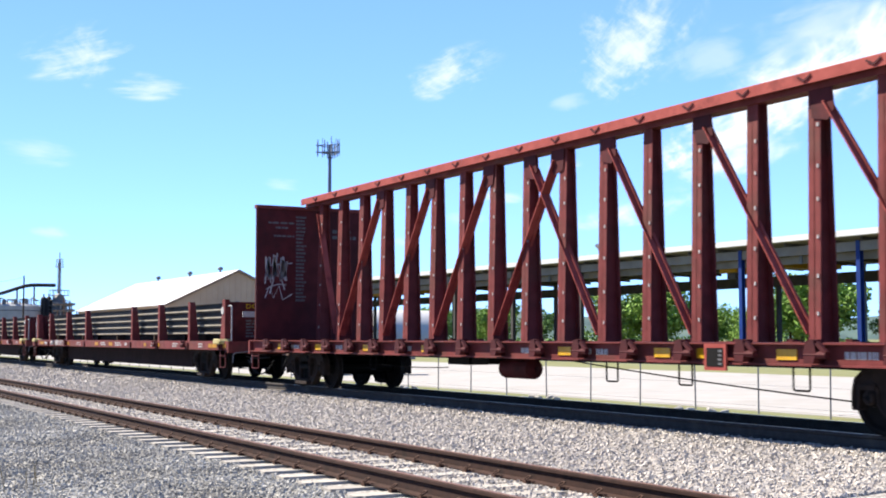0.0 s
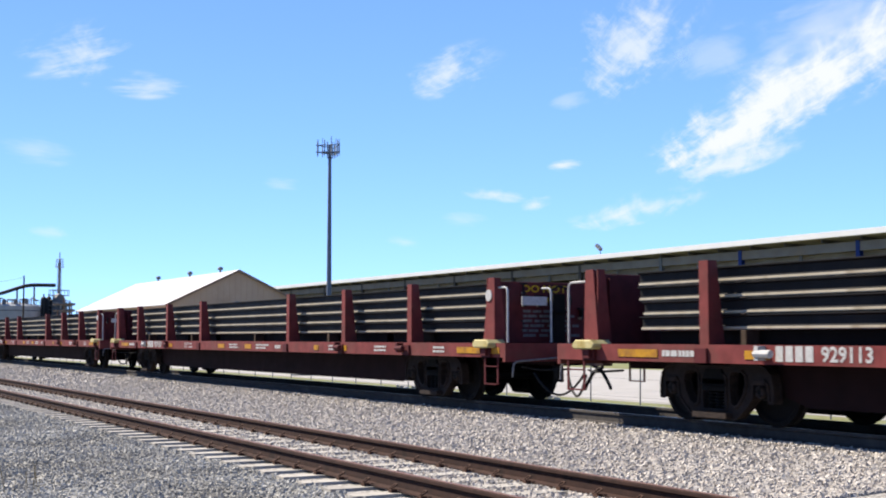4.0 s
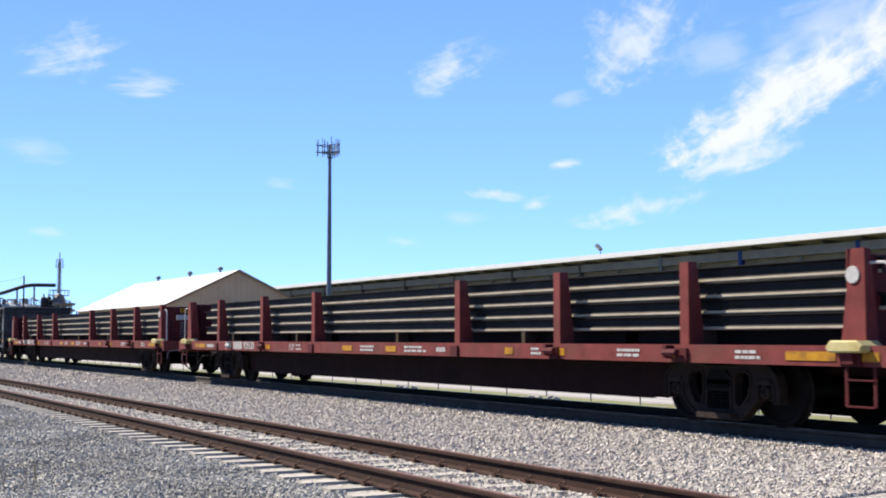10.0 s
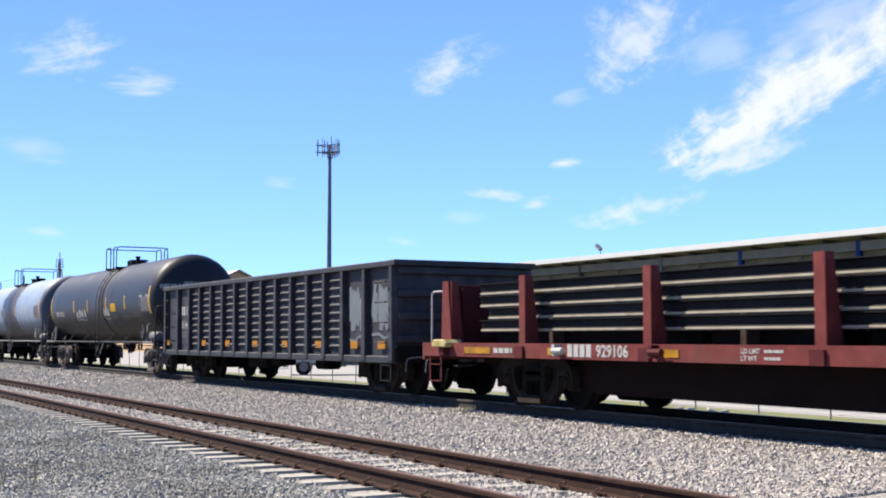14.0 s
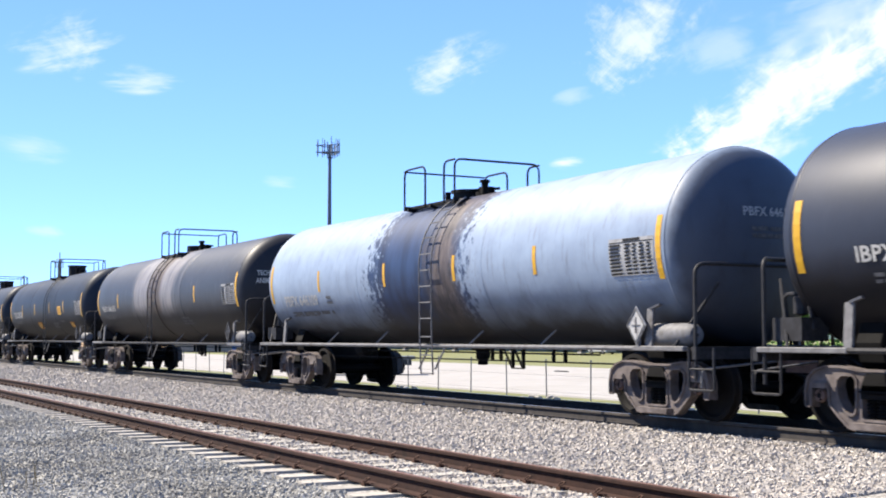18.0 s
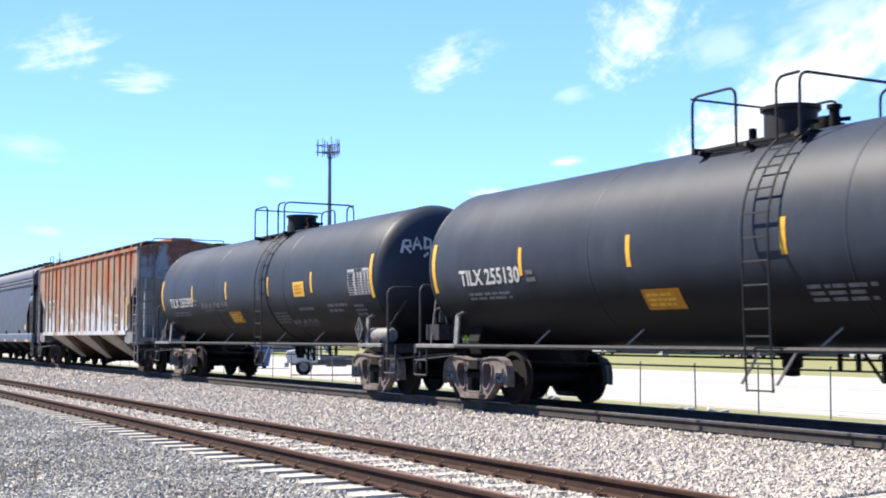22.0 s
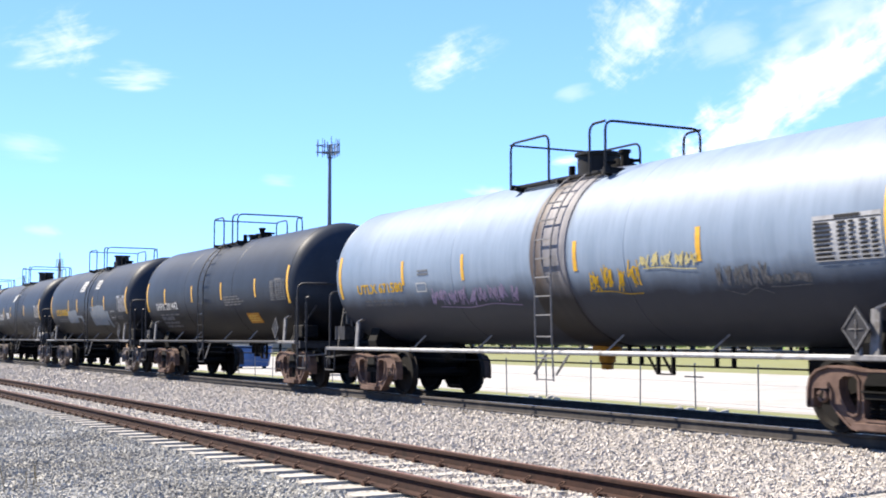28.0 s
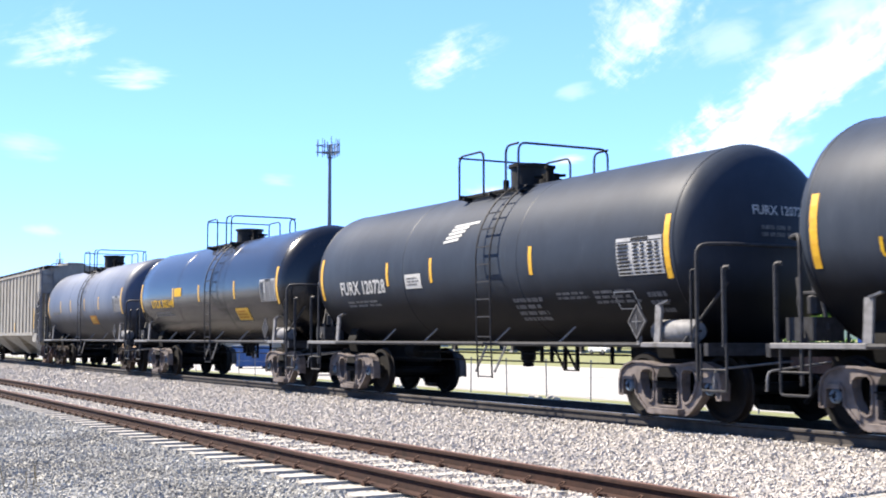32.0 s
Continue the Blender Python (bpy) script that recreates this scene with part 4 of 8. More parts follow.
        for a in range(9, 66, 12):
            p = (q * (r + 0.10) * math.cos(radians(a)), zc + (r + 0.10) * math.sin(radians(a)))
            g.bar((lx - 0.235, *p), (lx + 0.235, *p), 0.022)
        part("ladder", g, sp.get("ladder_mat", "grab_dark"), c)
    for d in (-0.35, 0.28):
        g = Geo().bar((lx + d, -1.48, 0.62), (lx + d + 0.3, -1.42, bz), 0.028)
        part("ladder_brace", g, "grab", c)
    # loading platform on top: grating, railing, manway, fittings
    d0, d1 = sp.get("deck", (lx - 1.87, lx + 0.22))
    px = (d0 + d1) / 2
    zt = zc + r
    zr = zt + sp.get("rail_h", 0.62)
    for q in (-1, 1):
        g = Geo()
        for k in range(5):
            g.box(d0, d1, q * (0.58 + 0.07 * k), q * (0.58 + 0.07 * k) + 0.04, zt - 0.16, zt - 0.12)
        for x in (d0, d1 - 0.05):
            g.box(x, x + 0.05, min(q * 0.5, q * 0.97), max(q * 0.5, q * 0.97), zt - 0.20, zt - 0.11)
        for x in (d0 + 0.1, px, d1 - 0.1):
            g.bar((x, q * 0.93, zt - 0.18), (x, q * 0.66, zt - 0.25), 0.05)
        part("platform_grating", g, "iron_black", c)
        y = q * 0.95
        xm = d0 + 0.43 * (d1 - d0)
        g = Geo().tube(rounded([(d0, y, zt - 0.2), (d0, y, zr), (xm, y, zr), (xm, y, zt - 0.2)], 0.16), 0.021, 6)
        part("side_railing", g, "iron_black", c, smooth=True)
    for q in (-1, 1):
        g = Geo().tube(rounded([(d1, q * 0.95, zr - 0.01), (d1 - 0.42, q * 0.95, zr - 0.01), (d1 - 0.42, q * 0.95, zt - 0.2)], 0.16), 0.021, 6)
        part("corner_railing", g, "iron_black", c, smooth=True)
    g = Geo().tube(rounded([(d1, -0.95, zt - 0.2), (d1, -0.95, zr), (d1, 0.95, zr), (d1, 0.95, zt - 0.2)], 0.16), 0.021, 6)
    part("end_railing", g, "iron_black", c, smooth=True)
    g = Geo().tube(rounded([(d0 - 0.02, -0.95, zr - 0.02), (d0 - 0.02, 0.95, zr - 0.02)], 0.1), 0.019, 6)
    part("cross_railing", g, "iron_black", c, smooth=True)
    hr, hh = sp.get("manway", (0.36, 0.30))
    if hh:
        g = Geo().lathe([(hr, zt - 0.12), (hr, zt + hh), (hr + 0.05, zt + hh), (hr + 0.05, zt + hh + 0.05), (0.02, zt + hh + 0.07)], "z", 20, (px - 0.1, 0, 0))
        part("manway", g, "iron_black", c, smooth=True)
    fittings = (
        ("pressure_dome", [(0.22, -0.05), (0.22, 0.08), (0.16, 0.09), (0.16, 0.18), (0.02, 0.19)], 0.55, 0.05),
        ("safety_valve", [(0.07, -0.05), (0.07, 0.22), (0.10, 0.22), (0.10, 0.27), (0.02, 0.28)], 0.9, -0.2),
        ("vent_pipe", [(0.06, -0.05), (0.06, 0.2), (0.02, 0.21)], -0.75, -0.1))
    for nm, pr, dx, y in fittings:
        part(nm, Geo().lathe([(a, zt + h) for a, h in pr], "z", 14, (px + dx, y, 0)), "under", c, smooth=True)
    part("valve_handle", Geo().bar((px + 0.4, -0.2, zt + 0.12), (px + 0.8, 0.2, zt + 0.14), 0.05), "under", c)
    # underbody: outlet valve, brake rigging, reservoir, cylinder
    g = Geo()
    g.lathe([(0.26, 1.12), (0.24, 0.98), (0.14, 0.95), (0.14, 0.80), (0.10, 0.78), (0.10, 0.68), (0.01, 0.67)], "z", 14, (sp.get("outlet", 0.2), 0, 0))
    part("outlet_valve", g, sp.get("outlet_mat", "under"), c, smooth=True)
    g = Geo().cyl((-half * 0.72, -0.7, 0.79), (half * 0.72, -0.7, 0.79), 0.013, 6)
    g.cyl((-half * 0.6, -0.35, 0.92), (half * 0.6, -0.35, 0.92), 0.016, 6)
    part("brake_rod", g, "under", c)
    for x in (1.75, 2.05, 2.45, 2.8, 3.75, 4.1):
        if x < half * 0.66:
            part("rod_hanger", Geo().box(x - 0.018, x + 0.018, -0.74, -0.68, 0.78 if x not in (2.45, 2.8) else 0.66, 1.08), "under", c)
    for x in (2.1, 2.45):
        part("rod_stay", Geo().bar((x, -0.71, 1.06), (x + 0.32, -0.71, 0.68), 0.03), "under", c)
    part("rod_foot", Geo().box(2.43, 2.82, -0.73, -0.69, 0.655, 0.675), "under", c)
    part("brake_cylinder", Geo().lathe([(0.02, -0.3), (0.13, -0.28), (0.15, -0.2), (0.15, 0.15), (0.06, 0.24), (0.02, 0.26)], "x", 16, (-half * 0.60, -0.3, 0.94)), "under", c, smooth=True)
    if sp.get("reservoir", True):
        g = Geo().lathe([(0.02, -0.48), (0.12, -0.46), (0.165, -0.38), (0.165, 0.38), (0.12, 0.46), (0.02, 0.48)], "x", 18, (half - (0.07 if long else 0.2), -1.2, bz + 0.19))
        part("air_reservoir", g, "grab", c, "grey air reservoir", smooth=True)
    else:
        g = Geo().box(half - 0.1, half + 0.5, -1.3, -0.9, 1.2, 1.5)
        part("valve_box", g, "under", c, bevel=0.03)
    g = Geo().box(-face + 0.75, -face + 1.25, -1.3, -0.85, 1.16, 1.45)
    g.lathe([(0.02, -0.03), (0.1, 0.0), (0.1, 0.2), (0.04, 0.25), (0.04, 0.4), (0.01, 0.41)], "z", 10, (-face + 1.0, -1.05, 1.5))
    g.tube(rounded([(-face + 0.8, -1.1, 1.45), (-face + 0.75, -1.1, 1.75), (-face + 1.15, -1.1, 1.75), (-face + 1.25, -1.1, 1.3)], 0.1, 3), 0.025, 6)
    part("brake_valve", g, "grab_dark", c)
    # hand brake on the front platform
    g = Geo()
    g.lathe([(0.22, -0.02), (0.25, 0.0), (0.22, 0.02)], "x", 20, (-face + 0.75, 0.4, 2.0))
    for k in range(5):
        a = 2 * math.pi * k / 5
        g.bar((-face + 0.75, 0.4, 2.0), (-face + 0.75, 0.4 + 0.23 * math.cos(a), 2.0 + 0.23 * math.sin(a)), 0.03)
    part("hand_brake_wheel", g, "under", c)
    part("hand_brake_stand", Geo().box(-face + 0.82, -face + 0.95, 0.23, 0.57, 1.15, 2.1), "under", c, bevel=0.02)
    # placard holder
    g = Geo()
    hx, hz = half - (0.6 if long else 0.76), bz + 0.33
    g.add([(hx, -1.46, hz - 0.27), (hx + 0.22, -1.46, hz), (hx, -1.46, hz + 0.27), (hx - 0.22, -1.46, hz), (hx, -1.48, hz - 0.27), (hx + 0.22, -1.48, hz), (hx, -1.48, hz + 0.27), (hx - 0.22, -1.48, hz)], [(0, 1, 2, 3), (7, 6, 5, 4), (0, 4, 5, 1), (1, 5, 6, 2), (2, 6, 7, 3), (3, 7, 4, 0)])
    pl = part("placard_holder", g, sp.get("placard_mat", "grab_dark"), c, "%s diamond placard holder" % ("pale grey" if sp.get("placard_mat") else "dull grey"))
    g = Geo()
    rim = [(0, -0.24), (0.195, 0), (0, 0.24), (-0.195, 0), (0, -0.24)]
    for (u0, w0), (u1, w1) in zip(rim, rim[1:]):
        g.bar((hx + u0, -1.482, hz + w0), (hx + u1, -1.482, hz + w1), 0.012, 0.022, up=(0, 1, 0))
    g.bar((hx - 0.1, -1.482, hz), (hx + 0.1, -1.482, hz), 0.012, 0.02, up=(0, 1, 0))
    g.bar((hx, -1.482, hz - 0.11), (hx, -1.482, hz + 0.11), 0.012, 0.02, up=(0, 1, 0))
    part("placard_mark", g, "grab", pl)
    part("placard_post", Geo().bar((hx, -1.44, bz), (hx, -1.44, hz - 0.2), 0.07, 0.04), "grab", c)
    # reflective stripes and lettering on the near side
    put = tank_put(0.006, r, zc)
    for x in sp.get("stripes", ()):
        part("reflective_stripe", patch(Geo(), x - 0.05, x + 0.05, -11.8, 6.6, put, 4), "yellow", c, "yellow reflective stripe")
    for s in (-1, 1):
        if sp.get("end_stripes", True):
            part("end_stripe", patch(Geo(), s * (half - 0.12) - 0.06, s * (half - 0.12) + 0.06, -20, 16, put, 6), "yellow", c, "yellow reflective stripe")
    put2 = tank_put(0.010, r, zc)
    if sp.get("mark"):
        x0, x1, a0, a1 = sp.get("mark_at", (-half + 0.95, -half + 3.1, -16.5, -6.0))
        part("reporting_mark", letter(Geo(), sp["mark"], x0, x1, a0, a1, put2), sp.get("mark_mat", "white_paint"), c)
        part("weight_data", bars(Geo(), x0 + 0.2, x1 - 0.1, a0 - 11, a0 - 4.5, 2, put2, rng), "dim_paint", c)
        if sp.get("head_text", True):
            hp = head_put(half, 0.012, r, zc)
            part("head_mark", letter(Geo(), sp["mark"], -0.46, 0.53, zc + 0.38, zc + 0.52, hp), sp.get("mark_mat", "white_paint"), c)
            part("head_data", bars(Geo(), -0.34, 0.42, zc + 0.06, zc + 0.26, 2, hp, rng), "dim_paint", c)
    if sp.get("stencil", True):
        x0 = half - 1.28
        g = patch(Geo(), x0, x0 + 1.06, -16.8, 4.8, put, 5)
        bright = sp.get("stencil_bright", True)
        part("stencil_panel", g, "stencil_plate" if bright else "tank_black", c, "pale stencilled data panel" if bright else "stencilled data panel")
        g = Geo()
        for i in range(9):
            a = -16.4 + 2.05 * i
            for u, w in ((0.03, 0.30), (0.40, 0.14), (0.58, 0.10), (0.74, 0.13), (0.91, 0.10)):
                patch(g, x0 + u, x0 + u + w * (0.8 + 0.2 * rng.random()), a + 0.35, a + 1.5, tank_put(0.018, r, zc), 1)
        patch(g, x0 + 0.02, x0 + 1.05, 2.2, 2.7, put2, 1)
        patch(g, x0 + 0.35, x0 + 0.75, 3.0, 4.6, put2, 1)
        part("stencil_data", g, "iron_black" if bright else "dim_paint", c)
    for x0, x1, a0, a1, m in sp.get("panels", ()):
        part("panel", patch(Geo(), x0, x1, a0, a1, put2, 4), m, c, "%s panel" % {"yellow": "yellow", "orange": "ochre", "white_paint": "white", "grey_patch": "grey"}.get(m, "pale"))
        if m in ("yellow", "white_paint", "orange"):
            part("panel_writing", bars(Geo(), x0 + 0.08, x1 - 0.05, a0 + 2, a1 - 2, 3, tank_put(0.014, r, zc), rng), "yellow" if m == "orange" else "dim_paint" if m == "white_paint" else "orange", c)
    for x0, x1, a0, a1, rows in sp.get("small", ()):
        part("small_writing", bars(Geo(), x0, x1, a0, a1, rows, put2, rng), "dim_paint", c)
    for x0, x1, a0, a1 in sp.get("boxes", ()):
        g = Geo()
        for p, q, u, w in ((x0, x1, a0, a0 + 0.7), (x0, x1, a1 - 0.7, a1), (x0, x0 + 0.02, a0, a1), (x1 - 0.02, x1, a0, a1)):
            patch(g, p, q, u, w, put2, 2)
        part("box_outline", g, "white_paint", c, "white outlined data box")
    for pts, w, m in sp.get("slashes", ()):
        part("slanted_bar", stroke(Geo(), pts, w, lambda x, v: put2(x, math.degrees(v / r))), m, c, "plain slanted white bar")
    for x0, x1, a0, a1, m, n, *w in sp.get("tags", ()):
        part("sprayed_tag", scrawl(Geo(), x0, x1, radians(a0) * r, radians(a1) * r, lambda x, v: put2(x, math.degrees(v / r)), rng, n, *(w or (0.024,))), m, c, "sprayed graffiti tag") if n else None
    if sp.get("head_words"):
        hp = head_put(half, 0.014, r, zc)
        for k, wd in enumerate(sp["head_words"]):
            w = 0.075 * len(wd)
            part("cargo_mark", letter(Geo(), wd, -0.95 - w / 2 + 0.25, -0.95 + w / 2 + 0.25, zc + 0.30 - 0.2 * k, zc + 0.44 - 0.2 * k, hp), "white_paint", c)
    truck(c, bog, frame_kind, caps)
    truck(c, -bog, frame_kind, caps)
    return c


LONG_STRIPES = (-4.5, -1.57, 1.57, 4.33)
tank_car(-196.8, True, "tank_streak", "black tank car with white sprayed tags, dull, sooty and shaded below", dict(
    mark="IBPX 25062", reservoir=True, mark_at=(-6.6, -5.15, -16.5, -8.5), ladder=1.06, deck=(-0.1, 1.4), stripes=(-3.3, -1.0, 1.85, 4.45), r=1.43, zc=2.47, strap=0.55, manway=(0.2, 0.15),
    panels=((2.5, 3.2, -14, -2.5, "yellow_paint"),), small=((2.55, 3.3, -27, -18, 3), (2.65, 3.5, -35, -30, 2), (4.0, 5.1, -28, -20, 2), (5.4, 6.3, -24, -17, 2)),
    tags=((-3.0, -1.35, -27, -6, "white_paint", 4, 0.05), (-2.7, -1.2, -42, -24, "dim_paint", 4, 0.04), (1.4, 2.25, -25, -7, "white_paint", 4, 0.05), (1.55, 2.3, -38, -23, "dim_paint", 4, 0.035)), head_words=("INEDIBLE BEEF", "TALLOW")), 7, "frame_grey", "frame_rust")
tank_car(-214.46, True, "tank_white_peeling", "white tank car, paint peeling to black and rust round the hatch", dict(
    mark="PBFX 646109", ladder=0.7, deck=(-1.32, 0.77), stripes=(-4.6, -1.27, 1.6, 4.3), mark_at=(-6.75, -4.8, -24, -13.5),
    small=((-6.4, -4.0, -34, -28, 1), (-4.3, -4.0, -24, -15, 2)), manway=(0.3, 0.12), placard_mat="grab_pale", ladder_mat="grab", rail_mat="grab"), 8, "frame_grey", "frame_rust")
tank_car(-232.1, True, "tank_fat", "grey tank car with a pale dusty band round the middle", dict(
    mark="PBFX 646155", ladder=-0.32, bar_z=1.03, deck=(-1.1, 0.75), stripes=(-4.7, 3.92), mark_at=(-6.9, -5.1, -16, -8), strap=0.6,
    small=((2.2, 3.2, -40, -28, 3),), manway=(0.3, 0.12), head_words=("TECHNICAL", "ANIMAL FAT")), 9, "frame_grey", "frame_rust")
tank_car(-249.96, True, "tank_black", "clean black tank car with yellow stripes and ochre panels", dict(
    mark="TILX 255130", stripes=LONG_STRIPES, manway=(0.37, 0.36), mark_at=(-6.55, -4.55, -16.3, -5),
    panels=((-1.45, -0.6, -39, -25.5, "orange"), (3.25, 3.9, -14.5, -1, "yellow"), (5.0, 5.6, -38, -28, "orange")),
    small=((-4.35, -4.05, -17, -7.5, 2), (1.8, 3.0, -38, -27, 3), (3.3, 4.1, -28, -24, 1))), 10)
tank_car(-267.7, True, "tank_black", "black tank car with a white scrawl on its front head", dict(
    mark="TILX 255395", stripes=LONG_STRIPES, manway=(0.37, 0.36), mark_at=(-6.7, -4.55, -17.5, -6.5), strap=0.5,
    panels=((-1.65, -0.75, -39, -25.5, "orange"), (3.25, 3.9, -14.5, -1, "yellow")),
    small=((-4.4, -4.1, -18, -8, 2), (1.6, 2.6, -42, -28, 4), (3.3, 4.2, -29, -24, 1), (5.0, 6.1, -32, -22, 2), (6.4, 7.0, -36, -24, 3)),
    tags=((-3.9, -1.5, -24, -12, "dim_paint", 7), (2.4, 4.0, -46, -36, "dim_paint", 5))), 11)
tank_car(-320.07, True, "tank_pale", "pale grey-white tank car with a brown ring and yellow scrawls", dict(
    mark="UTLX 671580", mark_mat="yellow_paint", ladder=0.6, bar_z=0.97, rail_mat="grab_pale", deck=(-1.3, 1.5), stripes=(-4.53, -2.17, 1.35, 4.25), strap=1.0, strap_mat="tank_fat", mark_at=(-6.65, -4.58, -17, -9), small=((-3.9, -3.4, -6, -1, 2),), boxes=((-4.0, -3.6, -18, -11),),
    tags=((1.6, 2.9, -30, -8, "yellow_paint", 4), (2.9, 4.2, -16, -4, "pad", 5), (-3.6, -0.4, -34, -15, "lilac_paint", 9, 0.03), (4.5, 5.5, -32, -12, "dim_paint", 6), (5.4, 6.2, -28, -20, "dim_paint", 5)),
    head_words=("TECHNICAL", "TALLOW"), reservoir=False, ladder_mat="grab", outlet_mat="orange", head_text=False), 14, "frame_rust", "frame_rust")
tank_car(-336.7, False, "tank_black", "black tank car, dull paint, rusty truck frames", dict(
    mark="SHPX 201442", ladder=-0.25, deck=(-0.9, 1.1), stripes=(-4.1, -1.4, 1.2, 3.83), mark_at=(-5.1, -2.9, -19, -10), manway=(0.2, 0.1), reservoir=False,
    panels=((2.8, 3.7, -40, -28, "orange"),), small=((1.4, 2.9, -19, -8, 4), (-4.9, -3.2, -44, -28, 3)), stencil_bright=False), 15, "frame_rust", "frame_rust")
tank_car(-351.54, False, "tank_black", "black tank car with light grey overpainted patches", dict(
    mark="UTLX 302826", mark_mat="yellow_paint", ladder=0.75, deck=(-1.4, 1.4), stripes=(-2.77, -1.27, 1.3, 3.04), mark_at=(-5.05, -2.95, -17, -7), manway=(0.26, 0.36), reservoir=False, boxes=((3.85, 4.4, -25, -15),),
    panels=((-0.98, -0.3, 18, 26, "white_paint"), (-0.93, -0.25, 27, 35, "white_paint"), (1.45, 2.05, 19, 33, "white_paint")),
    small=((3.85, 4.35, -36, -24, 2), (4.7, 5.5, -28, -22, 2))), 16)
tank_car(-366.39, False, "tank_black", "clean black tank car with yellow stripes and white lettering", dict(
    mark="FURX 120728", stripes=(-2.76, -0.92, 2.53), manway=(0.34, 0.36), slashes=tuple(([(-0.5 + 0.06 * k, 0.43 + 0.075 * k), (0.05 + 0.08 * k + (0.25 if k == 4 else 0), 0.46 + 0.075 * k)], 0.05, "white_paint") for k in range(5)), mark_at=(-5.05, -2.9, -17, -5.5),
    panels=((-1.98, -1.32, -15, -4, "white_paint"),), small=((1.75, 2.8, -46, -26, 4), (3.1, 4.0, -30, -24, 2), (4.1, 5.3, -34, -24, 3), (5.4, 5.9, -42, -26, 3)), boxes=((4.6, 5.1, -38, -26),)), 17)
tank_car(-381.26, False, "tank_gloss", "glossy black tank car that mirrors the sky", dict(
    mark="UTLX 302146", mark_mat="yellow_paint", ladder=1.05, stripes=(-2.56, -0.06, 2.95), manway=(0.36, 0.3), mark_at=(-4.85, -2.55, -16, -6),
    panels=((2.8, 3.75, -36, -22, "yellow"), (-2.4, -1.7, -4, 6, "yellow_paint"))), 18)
tank_car(-396.0, False, "tank_bluegrey", "dusty blue-grey tank car on dark trucks", dict(
    small=((-5.2, -3.4, -17, -9, 1),), stripes=(-3.6, -1.8, 0.6, 2.8), ladder=0.2, manway=(0.38, 0.42), panels=((1.2, 2.2, -34, -20, "orange"),)), 19, "frame_dark", "frame_rust")


def overpaint(place):
    """Two light grey patches rolled over old lettering, with ragged edges."""
    owner = next(o for o, p in CARS if abs(p - place) < 0.1)
    rng = random.Random(5)
    put = tank_put(0.008)
    for x0, x1, lo, hi, tail in ((-3.1, -0.6, -30, -10, 0.66), (0.85, 3.5, -36, -6, 0.82)):
        n = 60
        v, f = [], []
        for i in range(n + 1):
            t = i / n
            x = x0 + (x1 - x0) * t
            top = hi - 0.7 * math.sin(t * 9) + rng.uniform(-0.6, 0.6) - (8 if t > tail else 0)
            bot = lo + rng.uniform(-0.5, 0.5) + (0 if t < tail else 8 if t < 0.9 else -4)
            for k in range(5):
                v.append(put(x, bot + (top - bot) * k / 4))
        for i in range(n):
            for k in range(4):
                a = i * 5 + k
                f.append((a, a + 5, a + 6, a + 1))
        part("overpainted_patch", Geo().add(v, f), "grey_patch", owner, "light grey overpainted patch", smooth=True)


overpaint(-351.54)


def head_scrawl(place):
    """White strokes sprayed on the front head, four tall characters and a dash."""
    owner = next(o for o, p in CARS if abs(p - place) < 0.1)
    hp = head_put(7.62, 0.016)
    z = ZC + 0.52
    g = Geo()
    lines = [
        [(-1.12, z), (-1.02, z + 0.36)], [(-1.02, z + 0.36), (-0.86, z + 0.36), (-0.86, z + 0.2), (-1.04, z + 0.18)], [(-1.0, z + 0.18), (-0.86, z)],
        [(-0.8, z + 0.08), (-0.66, z + 0.46), (-0.56, z + 0.1)], [(-0.76, z + 0.24), (-0.6, z + 0.24)],
        [(-0.46, z + 0.14), (-0.42, z + 0.46)], [(-0.46, z + 0.46), (-0.26, z + 0.38), (-0.28, z + 0.2), (-0.48, z + 0.13)],
        [(-0.16, z + 0.2), (-0.1, z + 0.48)], [(-0.12, z + 0.48), (0.1, z + 0.52)], [(-0.14, z + 0.34), (0.06, z + 0.37)], [(-0.18, z + 0.2), (0.06, z + 0.22)],
        [(-0.5, z - 0.1), (-0.36, z + 0.02)],
        [(0.62, z), (0.68, z + 0.4), (0.82, z + 0.05), (0.9, z + 0.42)]]
    lines = [[(-0.28 + 0.72 * (x + 0.28) - 0.12, z + 0.72 * (v - z) - 0.12) for x, v in ln] for ln in lines]
    for ln in lines:
        stroke(g, ln, 0.05, hp)
    part("sprayed_tag", g, "white_paint", owner, "white sprayed scrawl")


head_scrawl(-267.7)


